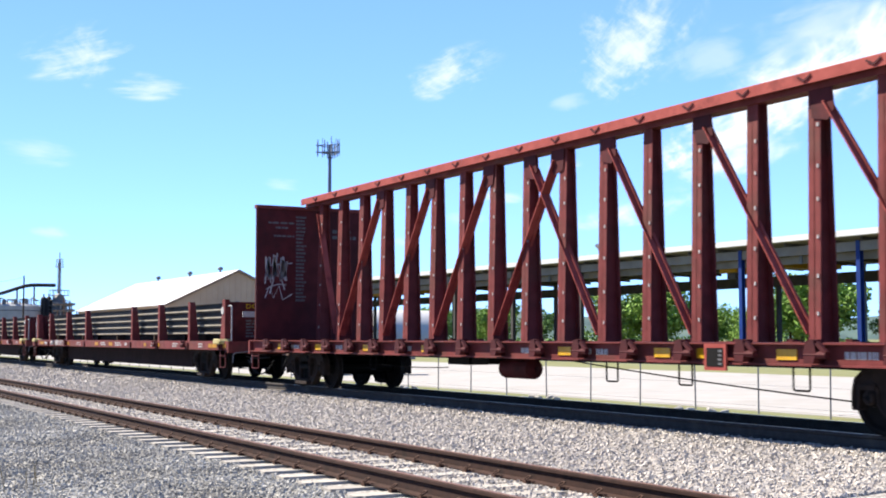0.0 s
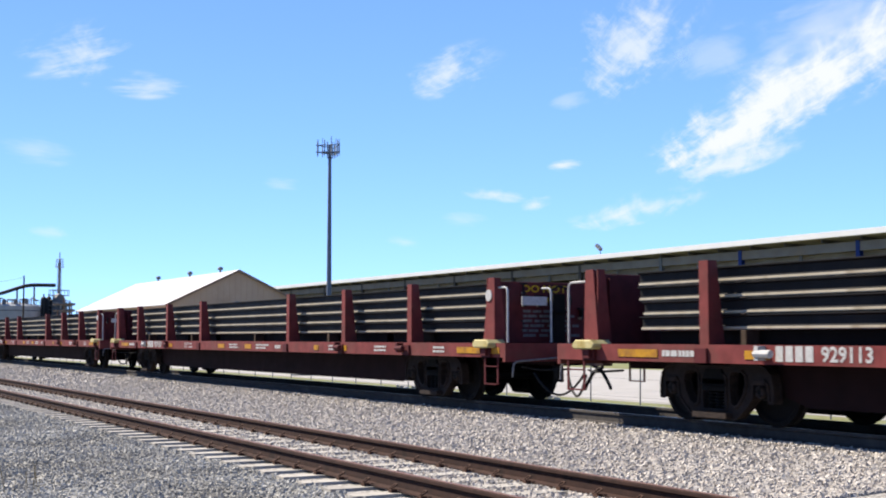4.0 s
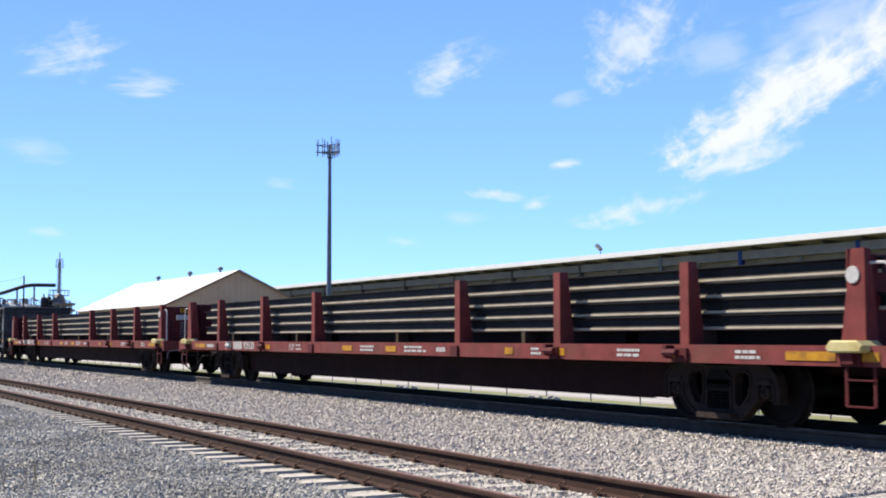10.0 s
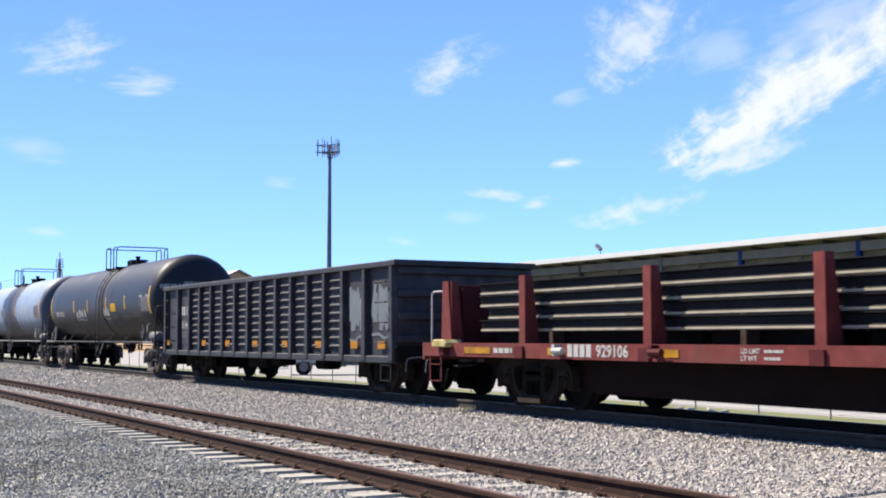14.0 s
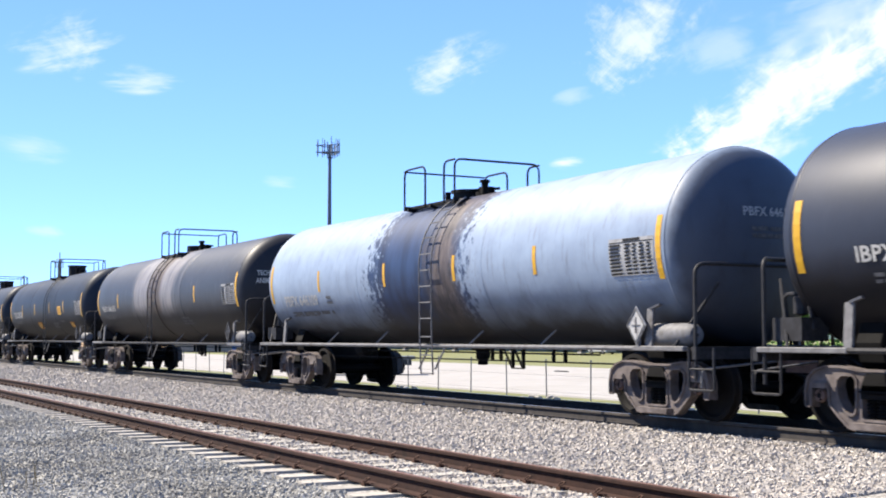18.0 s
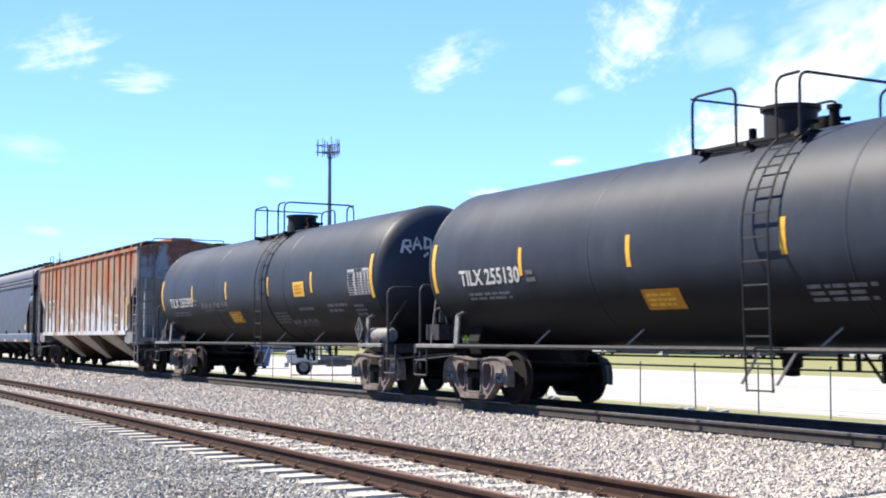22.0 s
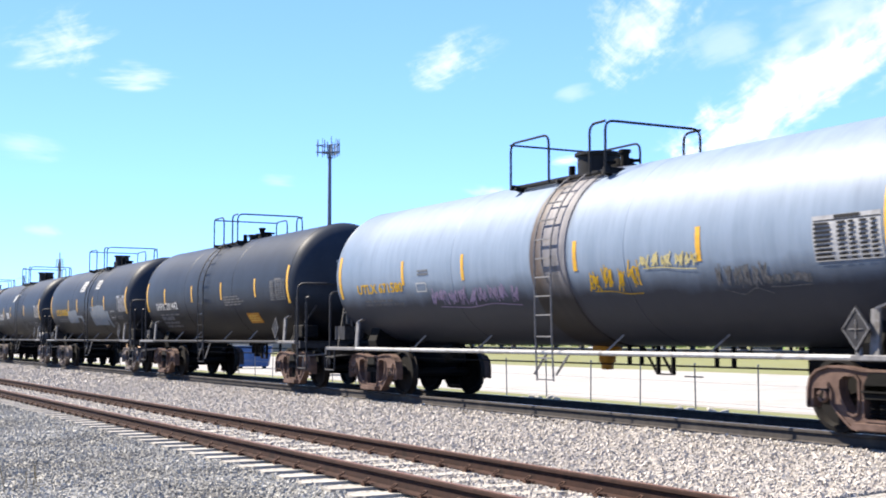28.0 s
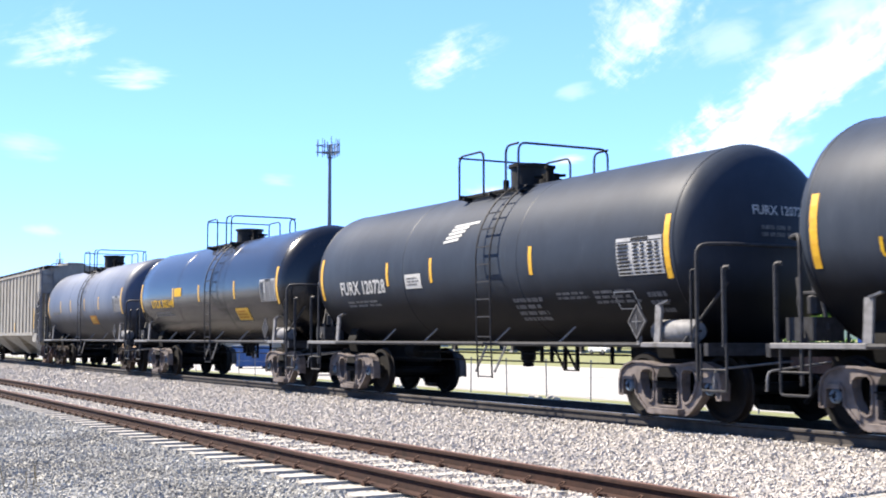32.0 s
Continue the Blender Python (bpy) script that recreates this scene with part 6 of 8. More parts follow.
# ---- gondola ----
def gondola(place):
    c = car("gondola", place, "black corrugated steel gondola with yellow reflective patches", "gondola")
    rng = random.Random(41)
    h = 7.75
    z0, z1 = 0.74, 2.68
    ribs = [-6.44] + [-5.35 + 0.9727 * k for k in range(12)] + [6.44]
    for q in (-1, 1):
        part("side_wall", Geo().box(-h, h, min(q * 1.50, q * 1.46), max(q * 1.50, q * 1.46), z0, z1), "gon_black", c)
        part("top_chord", Geo().box(-h - 0.05, h + 0.05, min(q * 1.63, q * 1.44), max(q * 1.63, q * 1.44), z1 - 0.08, z1 + 0.04), "gon_black", c, bevel=0.015)
        part("side_sill", Geo().box(-h, h, min(q * 1.60, q * 1.46), max(q * 1.60, q * 1.46), z0 - 0.04, z0 + 0.10), "gon_black", c, bevel=0.015)
        for x in ribs + [-h + 0.06, h - 0.06]:
            g = Geo().prism([(x - 0.10, z0), (x + 0.10, z0), (x + 0.065, z1 - 0.06), (x - 0.065, z1 - 0.06)], "xz", q * 1.48, q * 1.62)
            part("rib", g, "gon_black", c, bevel=0.012)
        panel = Geo()
        for i in range(9):
            z = 1.02 + i * 0.175
            n = 8
            rows = []
            for x, w in ((-0.38, 0.0), (-0.31, 0.6), (-0.2, 0.92), (0.0, 1.0), (0.2, 0.92), (0.31, 0.6), (0.38, 0.0)):
                rows.append([(x, q * (1.497 + 0.075 * w * math.sin(math.pi * k / n)), z + 0.042 * (0.6 + 0.4 * w) * math.cos(math.pi * k / n)) for k in range(n + 1)])
            flat = [p for r in rows for p in r]
            panel.add(flat, [(i * (n + 1) + k, i * (n + 1) + k + 1, (i + 1) * (n + 1) + k + 1, (i + 1) * (n + 1) + k) for i in range(6) for k in range(n)])
        me = panel.mesh("corrugation", M["gon_black"], smooth=True)
        for x in ribs[1:-2]:
            part("corrugation", me, "", c, at=pose(x + 0.486, 0, 0))
    part("floor_plate", Geo().box(-h, h, -1.46, 1.46, 0.98, 1.04), "under", c)
    for s in (-1, 1):
        e = part("end_wall", Geo().box(min(s * h, s * (h - 0.06)), max(s * h, s * (h - 0.06)), -1.46, 1.46, 0.95, z1 - 0.02), "gon_black", c)
        for k in range(4):
            part("end_rib", Geo().box(min(s * h, s * (h + 0.10)), max(s * h, s * (h + 0.10)), -1.5, 1.5, 1.1 + 0.45 * k, 1.25 + 0.45 * k), "gon_black", e, bevel=0.02)
        part("end_sill", Geo().box(min(s * h, s * (h + 0.12)), max(s * h, s * (h + 0.12)), -1.55, 1.55, 0.72, 1.0), "under", c, bevel=0.02)
        part("end_top", Geo().box(min(s * (h - 0.1), s * (h + 0.16)), max(s * (h - 0.1), s * (h + 0.16)), -1.63, 1.63, z1 - 0.07, z1 + 0.045), "gon_black", c, bevel=0.015)
        coupler(c, s * 8.75, s)
        steps(c, s * (h - 0.35), -1.56, 0.36, 0.78, 0.45, "iron_black")
        steps(c, s * (h - 0.35), 1.56, 0.36, 0.78, 0.45, "iron_black")
        cut_lever(c, s * (h + 0.2), s, 1.4, 0.8)
        for k in range(4):
            g = Geo().tube(rounded([(s * (h - 0.62), -1.63, 1.1 + 0.4 * k), (s * (h - 0.62), -1.70, 1.1 + 0.4 * k), (s * (h - 0.15), -1.70, 1.1 + 0.4 * k), (s * (h - 0.15), -1.63, 1.1 + 0.4 * k)], 0.03, 2), 0.013, 5)
            part("grab_iron", g, "iron_black", c)
        truck(c, s * 6.1, "frame_dark", "frame_dark")
    part("centre_sill", Geo().box(-h, h, -0.3, 0.3, 0.66, 0.98), "under", c)
    for nm, x0, x1, z in (("air_reservoir", -2.6, -1.2, 0.42), ("control_valve", -0.9, -0.2, 0.50), ("brake_cylinder", 2.0, 2.6, 0.46)):
        part(nm, Geo().box(x0, x1, -0.8, -0.35, z, 0.75), "under", c, bevel=0.06)
    put = lambda x, z: (x, -1.506, z)
    for x in (-h + 0.25, -4.05, -2.07, 0.0, 2.0, 4.0, 5.9, h - 0.55):
        part("yellow_marker", Geo().box(x - 0.17, x + 0.17, -1.565, -1.555, 0.98, 1.13), "orange", c, "yellow reflective patch")
    g = Geo().box(-6.32, -5.47, -1.512, -1.503, 1.0, 2.55)
    part("mark_panel", g, "gon_black", c)
    mp = lambda x, z: (x, -1.516, z)
    g = Geo()
    for w in (0.0, 0.19, 0.47, 0.65):
        g.add([mp(-6.28 + w, 1.85), mp(-6.15 + w, 1.85), mp(-6.15 + w, 2.1), mp(-6.28 + w, 2.1)], [(0, 1, 2, 3)])
    part("owner_mark", g, "white_paint", c, "plain white block initials")
    part("car_number", letter(Geo(), "511465", -6.28, -5.49, 1.47, 1.68, mp), "white_paint", c)
    part("weight_data", bars(Geo(), -6.28, -5.5, 1.2, 1.4, 2, mp, rng), "dim_paint", c)
    for xa, xb in ((5.5, 6.32), (6.56, 7.55)):
        part("sprayed_tag", scrawl(Geo(), xa, xb, 1.05, 2.35, lambda x, z: (x, -1.512, z), rng, 3, 0.10), "grey_patch", c, "silver sprayed tag")
    return c


gondola(-179.15)


# ---- covered hoppers ----
def ribbed_hopper(place, side, slope, label, marks, end, half=8.1, pale=False, trucks=6.96, face=8.85):
    c = car("covered_hopper", place, label, "hopper car", "covered hoppers")
    rng = random.Random(51 if not pale else 52)
    z0, z1 = 1.40, 4.12
    for q in (-1, 1):
        y = q * 1.56
        out = [(-half + 1.35, z0), (half - 1.35, z0), (half - 1.35, 2.25), (half - 0.05, 3.15), (half - 0.05, z1), (-half + 0.05, z1), (-half + 0.05, 3.15), (-half + 1.35, 2.25)]
        part("side_sheet", Geo().prism(out, "xz", y - 0.01, y + 0.01), side, c)
        for k in range(18):
            u = (k - 8.5) / 8.5
            x = 0.17 + 7.65 * u - 0.72 * u ** 3
            g = Geo().prism([(x - 0.03, y), (x - 0.024, y + q * 0.055), (x + 0.024, y + q * 0.055), (x + 0.03, y)], "xy", z0 + 0.02, z1 - 0.02)
            part("side_post", g, side, c)
        part("side_sill", Geo().box(-half + 1.3, half - 1.3, min(y, y + q * 0.08), max(y, y + q * 0.08), z0 - 0.10, z0 + 0.04), side, c)
        part("top_plate", Geo().box(-half + 0.02, half - 0.02, min(y - q * 0.02, y + q * 0.06), max(y - q * 0.02, y + q * 0.06), z1 - 0.05, z1 + 0.05), side, c)
        for s in (-1, 1):
            g = Geo().prism([(s * (half - 1.5), z0), (s * (half - 0.55), z0), (s * (half - 0.45), 1.1), (s * (half - 1.0), 1.0), (s * (half - 1.5), 1.05)], "xz", y - 0.02, y + 0.05 * q)
            part("bolster_web", g, "grab" if not pale else side, c)
            # corner ladder
            g = Geo()
            for d in (0.0, 0.42):
                g.bar((s * (half - 0.03) - s * d, y + q * 0.06, 0.95), (s * (half - 0.03) - s * d, y + q * 0.06, 3.2 if d else 4.2), 0.045, 0.03)
            for k in range(8):
                g.bar((s * (half - 0.03), y + q * 0.06, 1.05 + 0.30 * k), (s * (half - 0.45), y + q * 0.06, 1.05 + 0.30 * k), 0.025)
            part("corner_ladder", g, "grab", c)
            steps(c, s * (half - 0.25), y, 0.42, 1.0, 0.42)
    for s in (-1, 1):
        x = s * half
        g = Geo().prism([(-1.56, 3.12), (-1.56, z1), (0, z1 + 0.32), (1.56, z1), (1.56, 3.12)], "yz", x - 0.015, x + 0.015)
        part("end_sheet", g, end, c)
        g = Geo().add([(x, -1.5, 3.14), (x, 1.5, 3.14), (s * (half - 1.35), 1.5, 1.1), (s * (half - 1.35), -1.5, 1.1)], [(0, 1, 2, 3)])
        part("end_slope_sheet", g, end, c)
        for q in (-1, 1):
            part("corner_post", Geo().bar((x, q * 1.55, 1.02), (x, q * 1.55, z1), 0.09, 0.07), "grab", c)
            g = Geo().bar((x + s * 0.06, q * 1.08, 1.05), (x + s * 0.06, q * 1.08, z1 - 0.1), 0.045, 0.03)
            for k in range(8):
                g.bar((x + s * 0.06, q * 1.55, 1.2 + 0.39 * k), (x + s * 0.06, q * 1.08, 1.2 + 0.39 * k), 0.026)
            part("end_ladder", g, "grab", c)
        for y in (-1.35, -0.45, 0.45, 1.35):
            part("end_post", Geo().bar((x, y, 1.1), (x, y, 3.2), 0.09, 0.07), end, c)
        part("end_beam", Geo().box(min(x, x - s * 0.1), max(x, x - s * 0.1), -1.5, 1.5, 1.0, 1.2), end, c)
        part("end_platform", Geo().box(min(x, s * (half - 1.6)), max(x, s * (half - 1.6)), -1.35, 1.35, 1.02, 1.08), "under", c)
        part("end_sill", Geo().box(min(s * (half + 0.12), s * (half - 2)), max(s * (half + 0.12), s * (half - 2)), -0.3, 0.3, 0.72, 1.02), "under", c)
        coupler(c, s * face, s)
        cut_lever(c, s * (half + 0.2), s, 1.4, 0.8)
        for k in range(6):
            g = Geo().tube(rounded([(x, -0.75, 1.4 + 0.4 * k), (x + s * 0.08, -0.75, 1.4 + 0.4 * k), (x + s * 0.08, -0.3, 1.4 + 0.4 * k), (x, -0.3, 1.4 + 0.4 * k)], 0.03, 2), 0.013, 5)
            part("grab_iron", g, "grab", c)
        truck(c, s * trucks, "frame_dark" if not pale else "frame_rust", "frame_dark")
        # bars that carry the roof walk round the end
        g = Geo().tube(rounded([(x, -1.2, z1), (x + s * 0.30, -1.2, z1 + 0.30), (x + s * 0.30, 1.2, z1 + 0.30), (x, 1.2, z1)], 0.1, 3), 0.02, 6)
        part("end_walk_rail", g, "grab", c)
    # roof, hatches and roof walk
    g = Geo()
    ridge = [(-1.58, z1), (-0.9, z1 + 0.22), (0, z1 + 0.32), (0.9, z1 + 0.22), (1.58, z1), (1.5, z1 - 0.03), (0, z1 + 0.27), (-1.5, z1 - 0.03)]
    g.prism(ridge, "yz", -half + 0.01, half - 0.01)
    part("roof", g, side, c)
    for q in (-1, 1):
        g = Geo()
        for k in range(7):
            g.box(-half - 0.2, half + 0.2, q * 1.18 + 0.075 * (k - 3), q * 1.18 + 0.075 * (k - 3) + 0.055, z1 + 0.20, z1 + 0.23)
        for k in range(60):
            x = -half + 2 * half * k / 59
            g.box(x - 0.012, x + 0.012, q * 1.18 - 0.24, q * 1.18 + 0.28, z1 + 0.185, z1 + 0.21)
        part("roof_walk", g, "steel_dark", c)
        for k in range(14):
            x = -half + 0.2 + (2 * half - 0.4) * k / 13
            part("walk_bracket", Geo().bar((x, q * 1.54, z1 - 0.02), (x, q * 1.42, z1 + 0.19), 0.09, 0.03), side, c)
    part("hatch_cover", Geo().box(-half + 0.5, half - 0.5, -0.35, 0.35, z1 + 0.28, z1 + 0.42), side, c, bevel=0.03)
    # three hopper bays with outlet gates
    for k in (-1, 0, 1):
        x = k * 4.2
        for q in (-1, 1):
            v = [(x - 2.1, q * 1.54, 1.38), (x + 0.6, q * 1.54, 1.38), (x + 0.35, q * 0.45, 0.42), (x - 0.35, q * 0.45, 0.42)]
            part("slope_side", Geo().add(v, [(0, 1, 2, 3)]), slope, c)
            # corner and end slopes carry painted shade over their rust
            v = [(x + 0.6, q * 1.54, 1.38), (x + 2.1, q * 1.54, 1.38), (x + 0.35, q * 0.45, 0.42)]
            part("slope_corner", Geo().add(v, [(0, 1, 2)]), "slope_rust_shade" if not pale else slope, c)
        for s in (-1, 1):
            v = [(x + s * 2.1, -1.54, 1.38), (x + s * 2.1, 1.54, 1.38), (x + s * 0.35, 0.45, 0.42), (x + s * 0.35, -0.45, 0.42)]
            part("slope_end", Geo().add(v, [(0, 1, 2, 3)]), "slope_rust_shade" if not pale else slope, c)
        g = Geo().box(x - 0.5, x + 0.5, -0.5, 0.5, 0.34, 0.43)
        g.box(x + 0.3, x + 0.85, -0.62, -0.45, 0.30, 0.36)
        g.cyl((x + 0.6, -0.75, 0.36), (x + 0.6, 0.75, 0.36), 0.04, 8)
        part("outlet_gate", g, "under", c)
    put = lambda x, z: (x, -1.586, z)
    for x0, x1, a, b, m, s in marks:
        if s:
            part("marking", letter(Geo(), s, x0, x1, a, b, put), m, c)
        else:
            part("yellow_stripe" if m == "yellow" else "marking", Geo().box(x0, x1, -1.582, -1.569, a, b), m, c)
    return c


ribbed_hopper(-285.6, "hopper_rust", "hopper_slope", "old covered hopper, white paint rusted orange in streaks", (
    (6.6, 6.7, 1.6, 2.55, "yellow", ""), (4.0, 4.09, 1.5, 1.95, "yellow", ""), (1.42, 1.52, 1.5, 2.05, "yellow", ""), (-1.36, -1.26, 1.5, 2.0, "yellow", ""), (-3.99, -3.89, 1.5, 1.98, "yellow", ""), (-6.92, -6.85, 1.5, 2.4, "yellow", ""),
    (5.1, 5.55, 1.6, 2.0, "white_paint", ""), (5.16, 5.28, 1.66, 1.94, "iron_black", ""), (5.34, 5.48, 1.66, 1.94, "iron_black", ""),
    (-5.94, -5.42, 2.44, 2.73, "white_paint", ""), (-5.2, -4.7, 2.44, 2.73, "white_paint", ""),
    (-5.9, -5.46, 2.48, 2.69, "iron_black", "AD"), (-5.16, -4.74, 2.48, 2.69, "iron_black", "MX"), (-5.86, -5.53, 2.02, 2.24, "iron_black", "72")), "hopper_end")
ribbed_hopper(-411.2, "hop_tan", "hop_tan", "beige ribbed covered hopper", ((6.6, 6.7, 1.6, 2.5, "yellow", ""), (2.0, 2.1, 1.5, 1.9, "yellow", "")), "hop_tan", pale=True)


def smooth_hopper(place):
    """Rounded covered hopper with a folded eave, round hatches and a deep side sill."""
    c = car("covered_hopper", place, "charcoal covered hopper with smooth sides and round roof hatches", "hopper car", "covered hoppers")
    rng = random.Random(61)
    half = 7.85
    side = [(1.55, 1.38), (1.60, 2.2), (1.58, 3.0), (1.55, 3.55), (1.60, 3.58), (1.60, 3.66), (1.555, 3.70), (1.60, 3.74), (1.60, 3.82), (1.54, 3.86), (1.59, 3.90), (1.58, 4.0), (1.45, 4.22), (1.1, 4.40), (0.6, 4.50), (0.0, 4.53)]
    prof = side + [(-y, z) for y, z in reversed(side[:-1])]
    g = Geo()
    n = len(prof)
    # side panel ends lean in towards the sill like a cut-away corner
    def end_x(z):
        return half - (0.0 if z > 3.3 else 0.25 + (1.1 if z < 2.5 else (3.3 - z) / 0.8 * 1.1))
    ring = []
    for s in (-1, 1):
        ring.append([(s * end_x(z), y, z) for y, z in prof])
    g.add(ring[0] + ring[1], [(i, i + 1, n + i + 1, n + i) for i in range(n - 1)])
    part("body", g, "hop_black", c, smooth=True)
    for s in (-1, 1):
        part("end_sheet", Geo().prism([p for p in prof if p[1] > 3.2], "yz", s * half - 0.02, s * half + 0.02), "hop_black", c)
        x = s * half
        part("end_slope_sheet", Geo().add([(x, -1.5, 3.3), (x, 1.5, 3.3), (s * (half - 2.8), 1.5, 1.35), (s * (half - 2.8), -1.5, 1.35)], [(0, 1, 2, 3)]), "hop_black", c)
        for y in (-1.4, -0.5, 0.5, 1.4):
            part("end_post", Geo().bar((x, y, 1.1), (x, y, 3.4), 0.09, 0.07), "hop_black", c)
        for q in (-1, 1):
            g = Geo()
            for d in (0.0, 0.42):
                g.bar((x - s * d, q * 1.60, 0.95), (x - s * d, q * 1.60, 4.2 if d == 0 else 3.4), 0.045, 0.03)
            for k in range(9):
                g.bar((x, q * 1.60, 1.1 + 0.31 * k), (x - s * 0.42, q * 1.60, 1.1 + 0.31 * k), 0.025)
            part("corner_ladder", g, "grab", c)
            steps(c, x - s * 0.22, q * 1.55, 0.42, 1.0, 0.42)
        part("end_platform", Geo().box(min(x, s * (half - 1.6)), max(x, s * (half - 1.6)), -1.4, 1.4, 1.02, 1.08), "under", c)
        part("end_sill", Geo().box(min(s * (half + 0.1), s * (half - 2)), max(s * (half + 0.1), s * (half - 2)), -0.3, 0.3, 0.72, 1.02), "under", c)
        coupler(c, s * 8.45, s)
        cut_lever(c, s * (half + 0.2), s, 1.4, 0.8)
        truck(c, s * 6.35, "frame_dark", "frame_dark")
    # sill in the lightened paint, as the sun strikes it
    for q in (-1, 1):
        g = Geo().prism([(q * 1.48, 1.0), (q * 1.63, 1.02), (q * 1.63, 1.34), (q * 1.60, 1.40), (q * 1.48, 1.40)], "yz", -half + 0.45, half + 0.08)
        part("side_sill", g, "hop_sill_lit", c, "grey side sill, lightened as if sunlit", bevel=0.015)
    for k in range(11):
        x = -6.74 + 1.285 * k
        g = Geo().lathe([(0.25, 4.40), (0.25, 4.58), (0.30, 4.59), (0.30, 4.64), (0.22, 4.67), (0.02, 4.68)], "z", 18, (x, -0.55, 0.0))
        h = part("hatch", g, "iron_black", c, smooth=True)
        part("hatch_latch", Geo().box(x + 0.24, x + 0.40, -0.60, -0.50, 4.56, 4.68), "iron_black", h)
    for q in (-1, 1):
        g = Geo()
        for k in range(5):
            g.box(-half - 0.15, half + 0.15, q * 0.22 + 0.08 * (k - 2), q * 0.22 + 0.08 * (k - 2) + 0.035, 4.55, 4.58)
        part("roof_walk", g, "iron_black", c)
    g = Geo().tube(rounded([(half - 0.6, -0.75, 4.5), (half - 0.6, -0.75, 4.85), (half + 0.1, -0.75, 4.85), (half + 0.1, -0.75, 4.4)], 0.08, 3), 0.018, 6)
    part("roof_grab", g, "iron_black", c)
    # bays in near-black: the shade below the body is put into their colour
    for k in (-1.5, -0.5, 0.5, 1.5):
        x = k * 2.7
        for q in (-1, 1):
            part("slope_side", Geo().add([(x - 1.3, q * 1.48, 1.36), (x + 1.3, q * 1.48, 1.36), (x + 0.3, q * 0.4, 0.5), (x - 0.3, q * 0.4, 0.5)], [(0, 1, 2, 3)]), "under", c)
        for s in (-1, 1):
            part("slope_end", Geo().add([(x + s * 1.3, -1.48, 1.36), (x + s * 1.3, 1.48, 1.36), (x + s * 0.3, 0.4, 0.5), (x + s * 0.3, -0.4, 0.5)], [(0, 1, 2, 3)]), "under", c)
        g = Geo().box(x - 0.4, x + 0.4, -0.45, 0.45, 0.42, 0.52)
        g.cyl((x, -1.2, 0.6), (x, 1.2, 0.6), 0.05, 8)
        part("outlet_gate", g, "under", c)
    def put(x, z):
        return (x, -np.interp(z, [p[1] for p in side], [p[0] for p in side]) - 0.008, z)
    part("reporting_mark", letter(Geo(), "CCEX", -5.7, -4.75, 2.5, 2.76, put), "white_paint", c)
    part("reporting_mark", letter(Geo(), "2555", -5.63, -4.7, 2.02, 2.27, put), "white_paint", c)
    part("weight_data", bars(Geo(), -5.5, -4.4, 1.5, 1.72, 2, put, rng), "dim_paint", c)
    part("small_writing", bars(Geo(), -2.45, -0.9, 2.06, 2.6, 7, put, rng), "dim_paint", c)
    part("small_writing", bars(Geo(), -0.55, 0.25, 2.07, 2.4, 4, put, rng), "dim_paint", c)
    part("small_writing", bars(Geo(), 5.05, 5.7, 1.82, 2.02, 3, put, rng), "dim_paint", c)
    part("panel", Geo().box(6.05, 6.38, -1.60, -1.565, 1.56, 1.8), "pad", c)
    for x, w in ((-6.9, 0.8), (-3.9, 0.45), (-1.15, 0.48), (1.02, 0.42), (3.78, 0.5), (6.35, 0.9)):
        part("yellow_marker", Geo().box(x, x + w, -1.64, -1.628, 1.03, 1.12), "yellow", c, "yellow reflective patch")
    for x in (-5.5, -2.0, 1.2, 4.6):
        part("roping_bracket", Geo().prism([(x - 0.12, 1.40), (x + 0.12, 1.40), (x + 0.05, 1.55), (x - 0.05, 1.50)], "xz", -1.62, -1.56), "hop_black", c)
    part("lamp_bracket", Geo().box(6.85, 7.1, -1.66, -1.63, 1.15, 1.33), "car_blue", c, "small blue plate")
    return c


smooth_hopper(-302.9)

# ---- behind the tracks: fence, yard, sheds, mast, plant, trees, hills ----
def fence():
    f = thing("chain_link_fence", label="low wire fence of thin grey posts along the railway", category="fence")
    post = Geo().cyl((0, 0, 0), (0, 0, 1.5), 0.026, 7)
    post.lathe([(0.045, 1.5), (0.03, 1.55), (0.002, 1.56)], "z", 7)
    pm = post.mesh("post", M["galv"])
    for i in range(64):
        part("post", pm, "", f, at=pose(-177.06 + 3.0 * i, FENCE_Y, LOT - 0.02, (i * 37 % 7 - 3) * 0.5, (i * 53 % 7 - 3) * 0.5, 0))
    for z in (0.25, 0.9, 1.45):
        part("wire", Geo().box(-175, 11, FENCE_Y - 0.004, FENCE_Y + 0.004, LOT + z, LOT + z + 0.008), "galv", f)


fence()


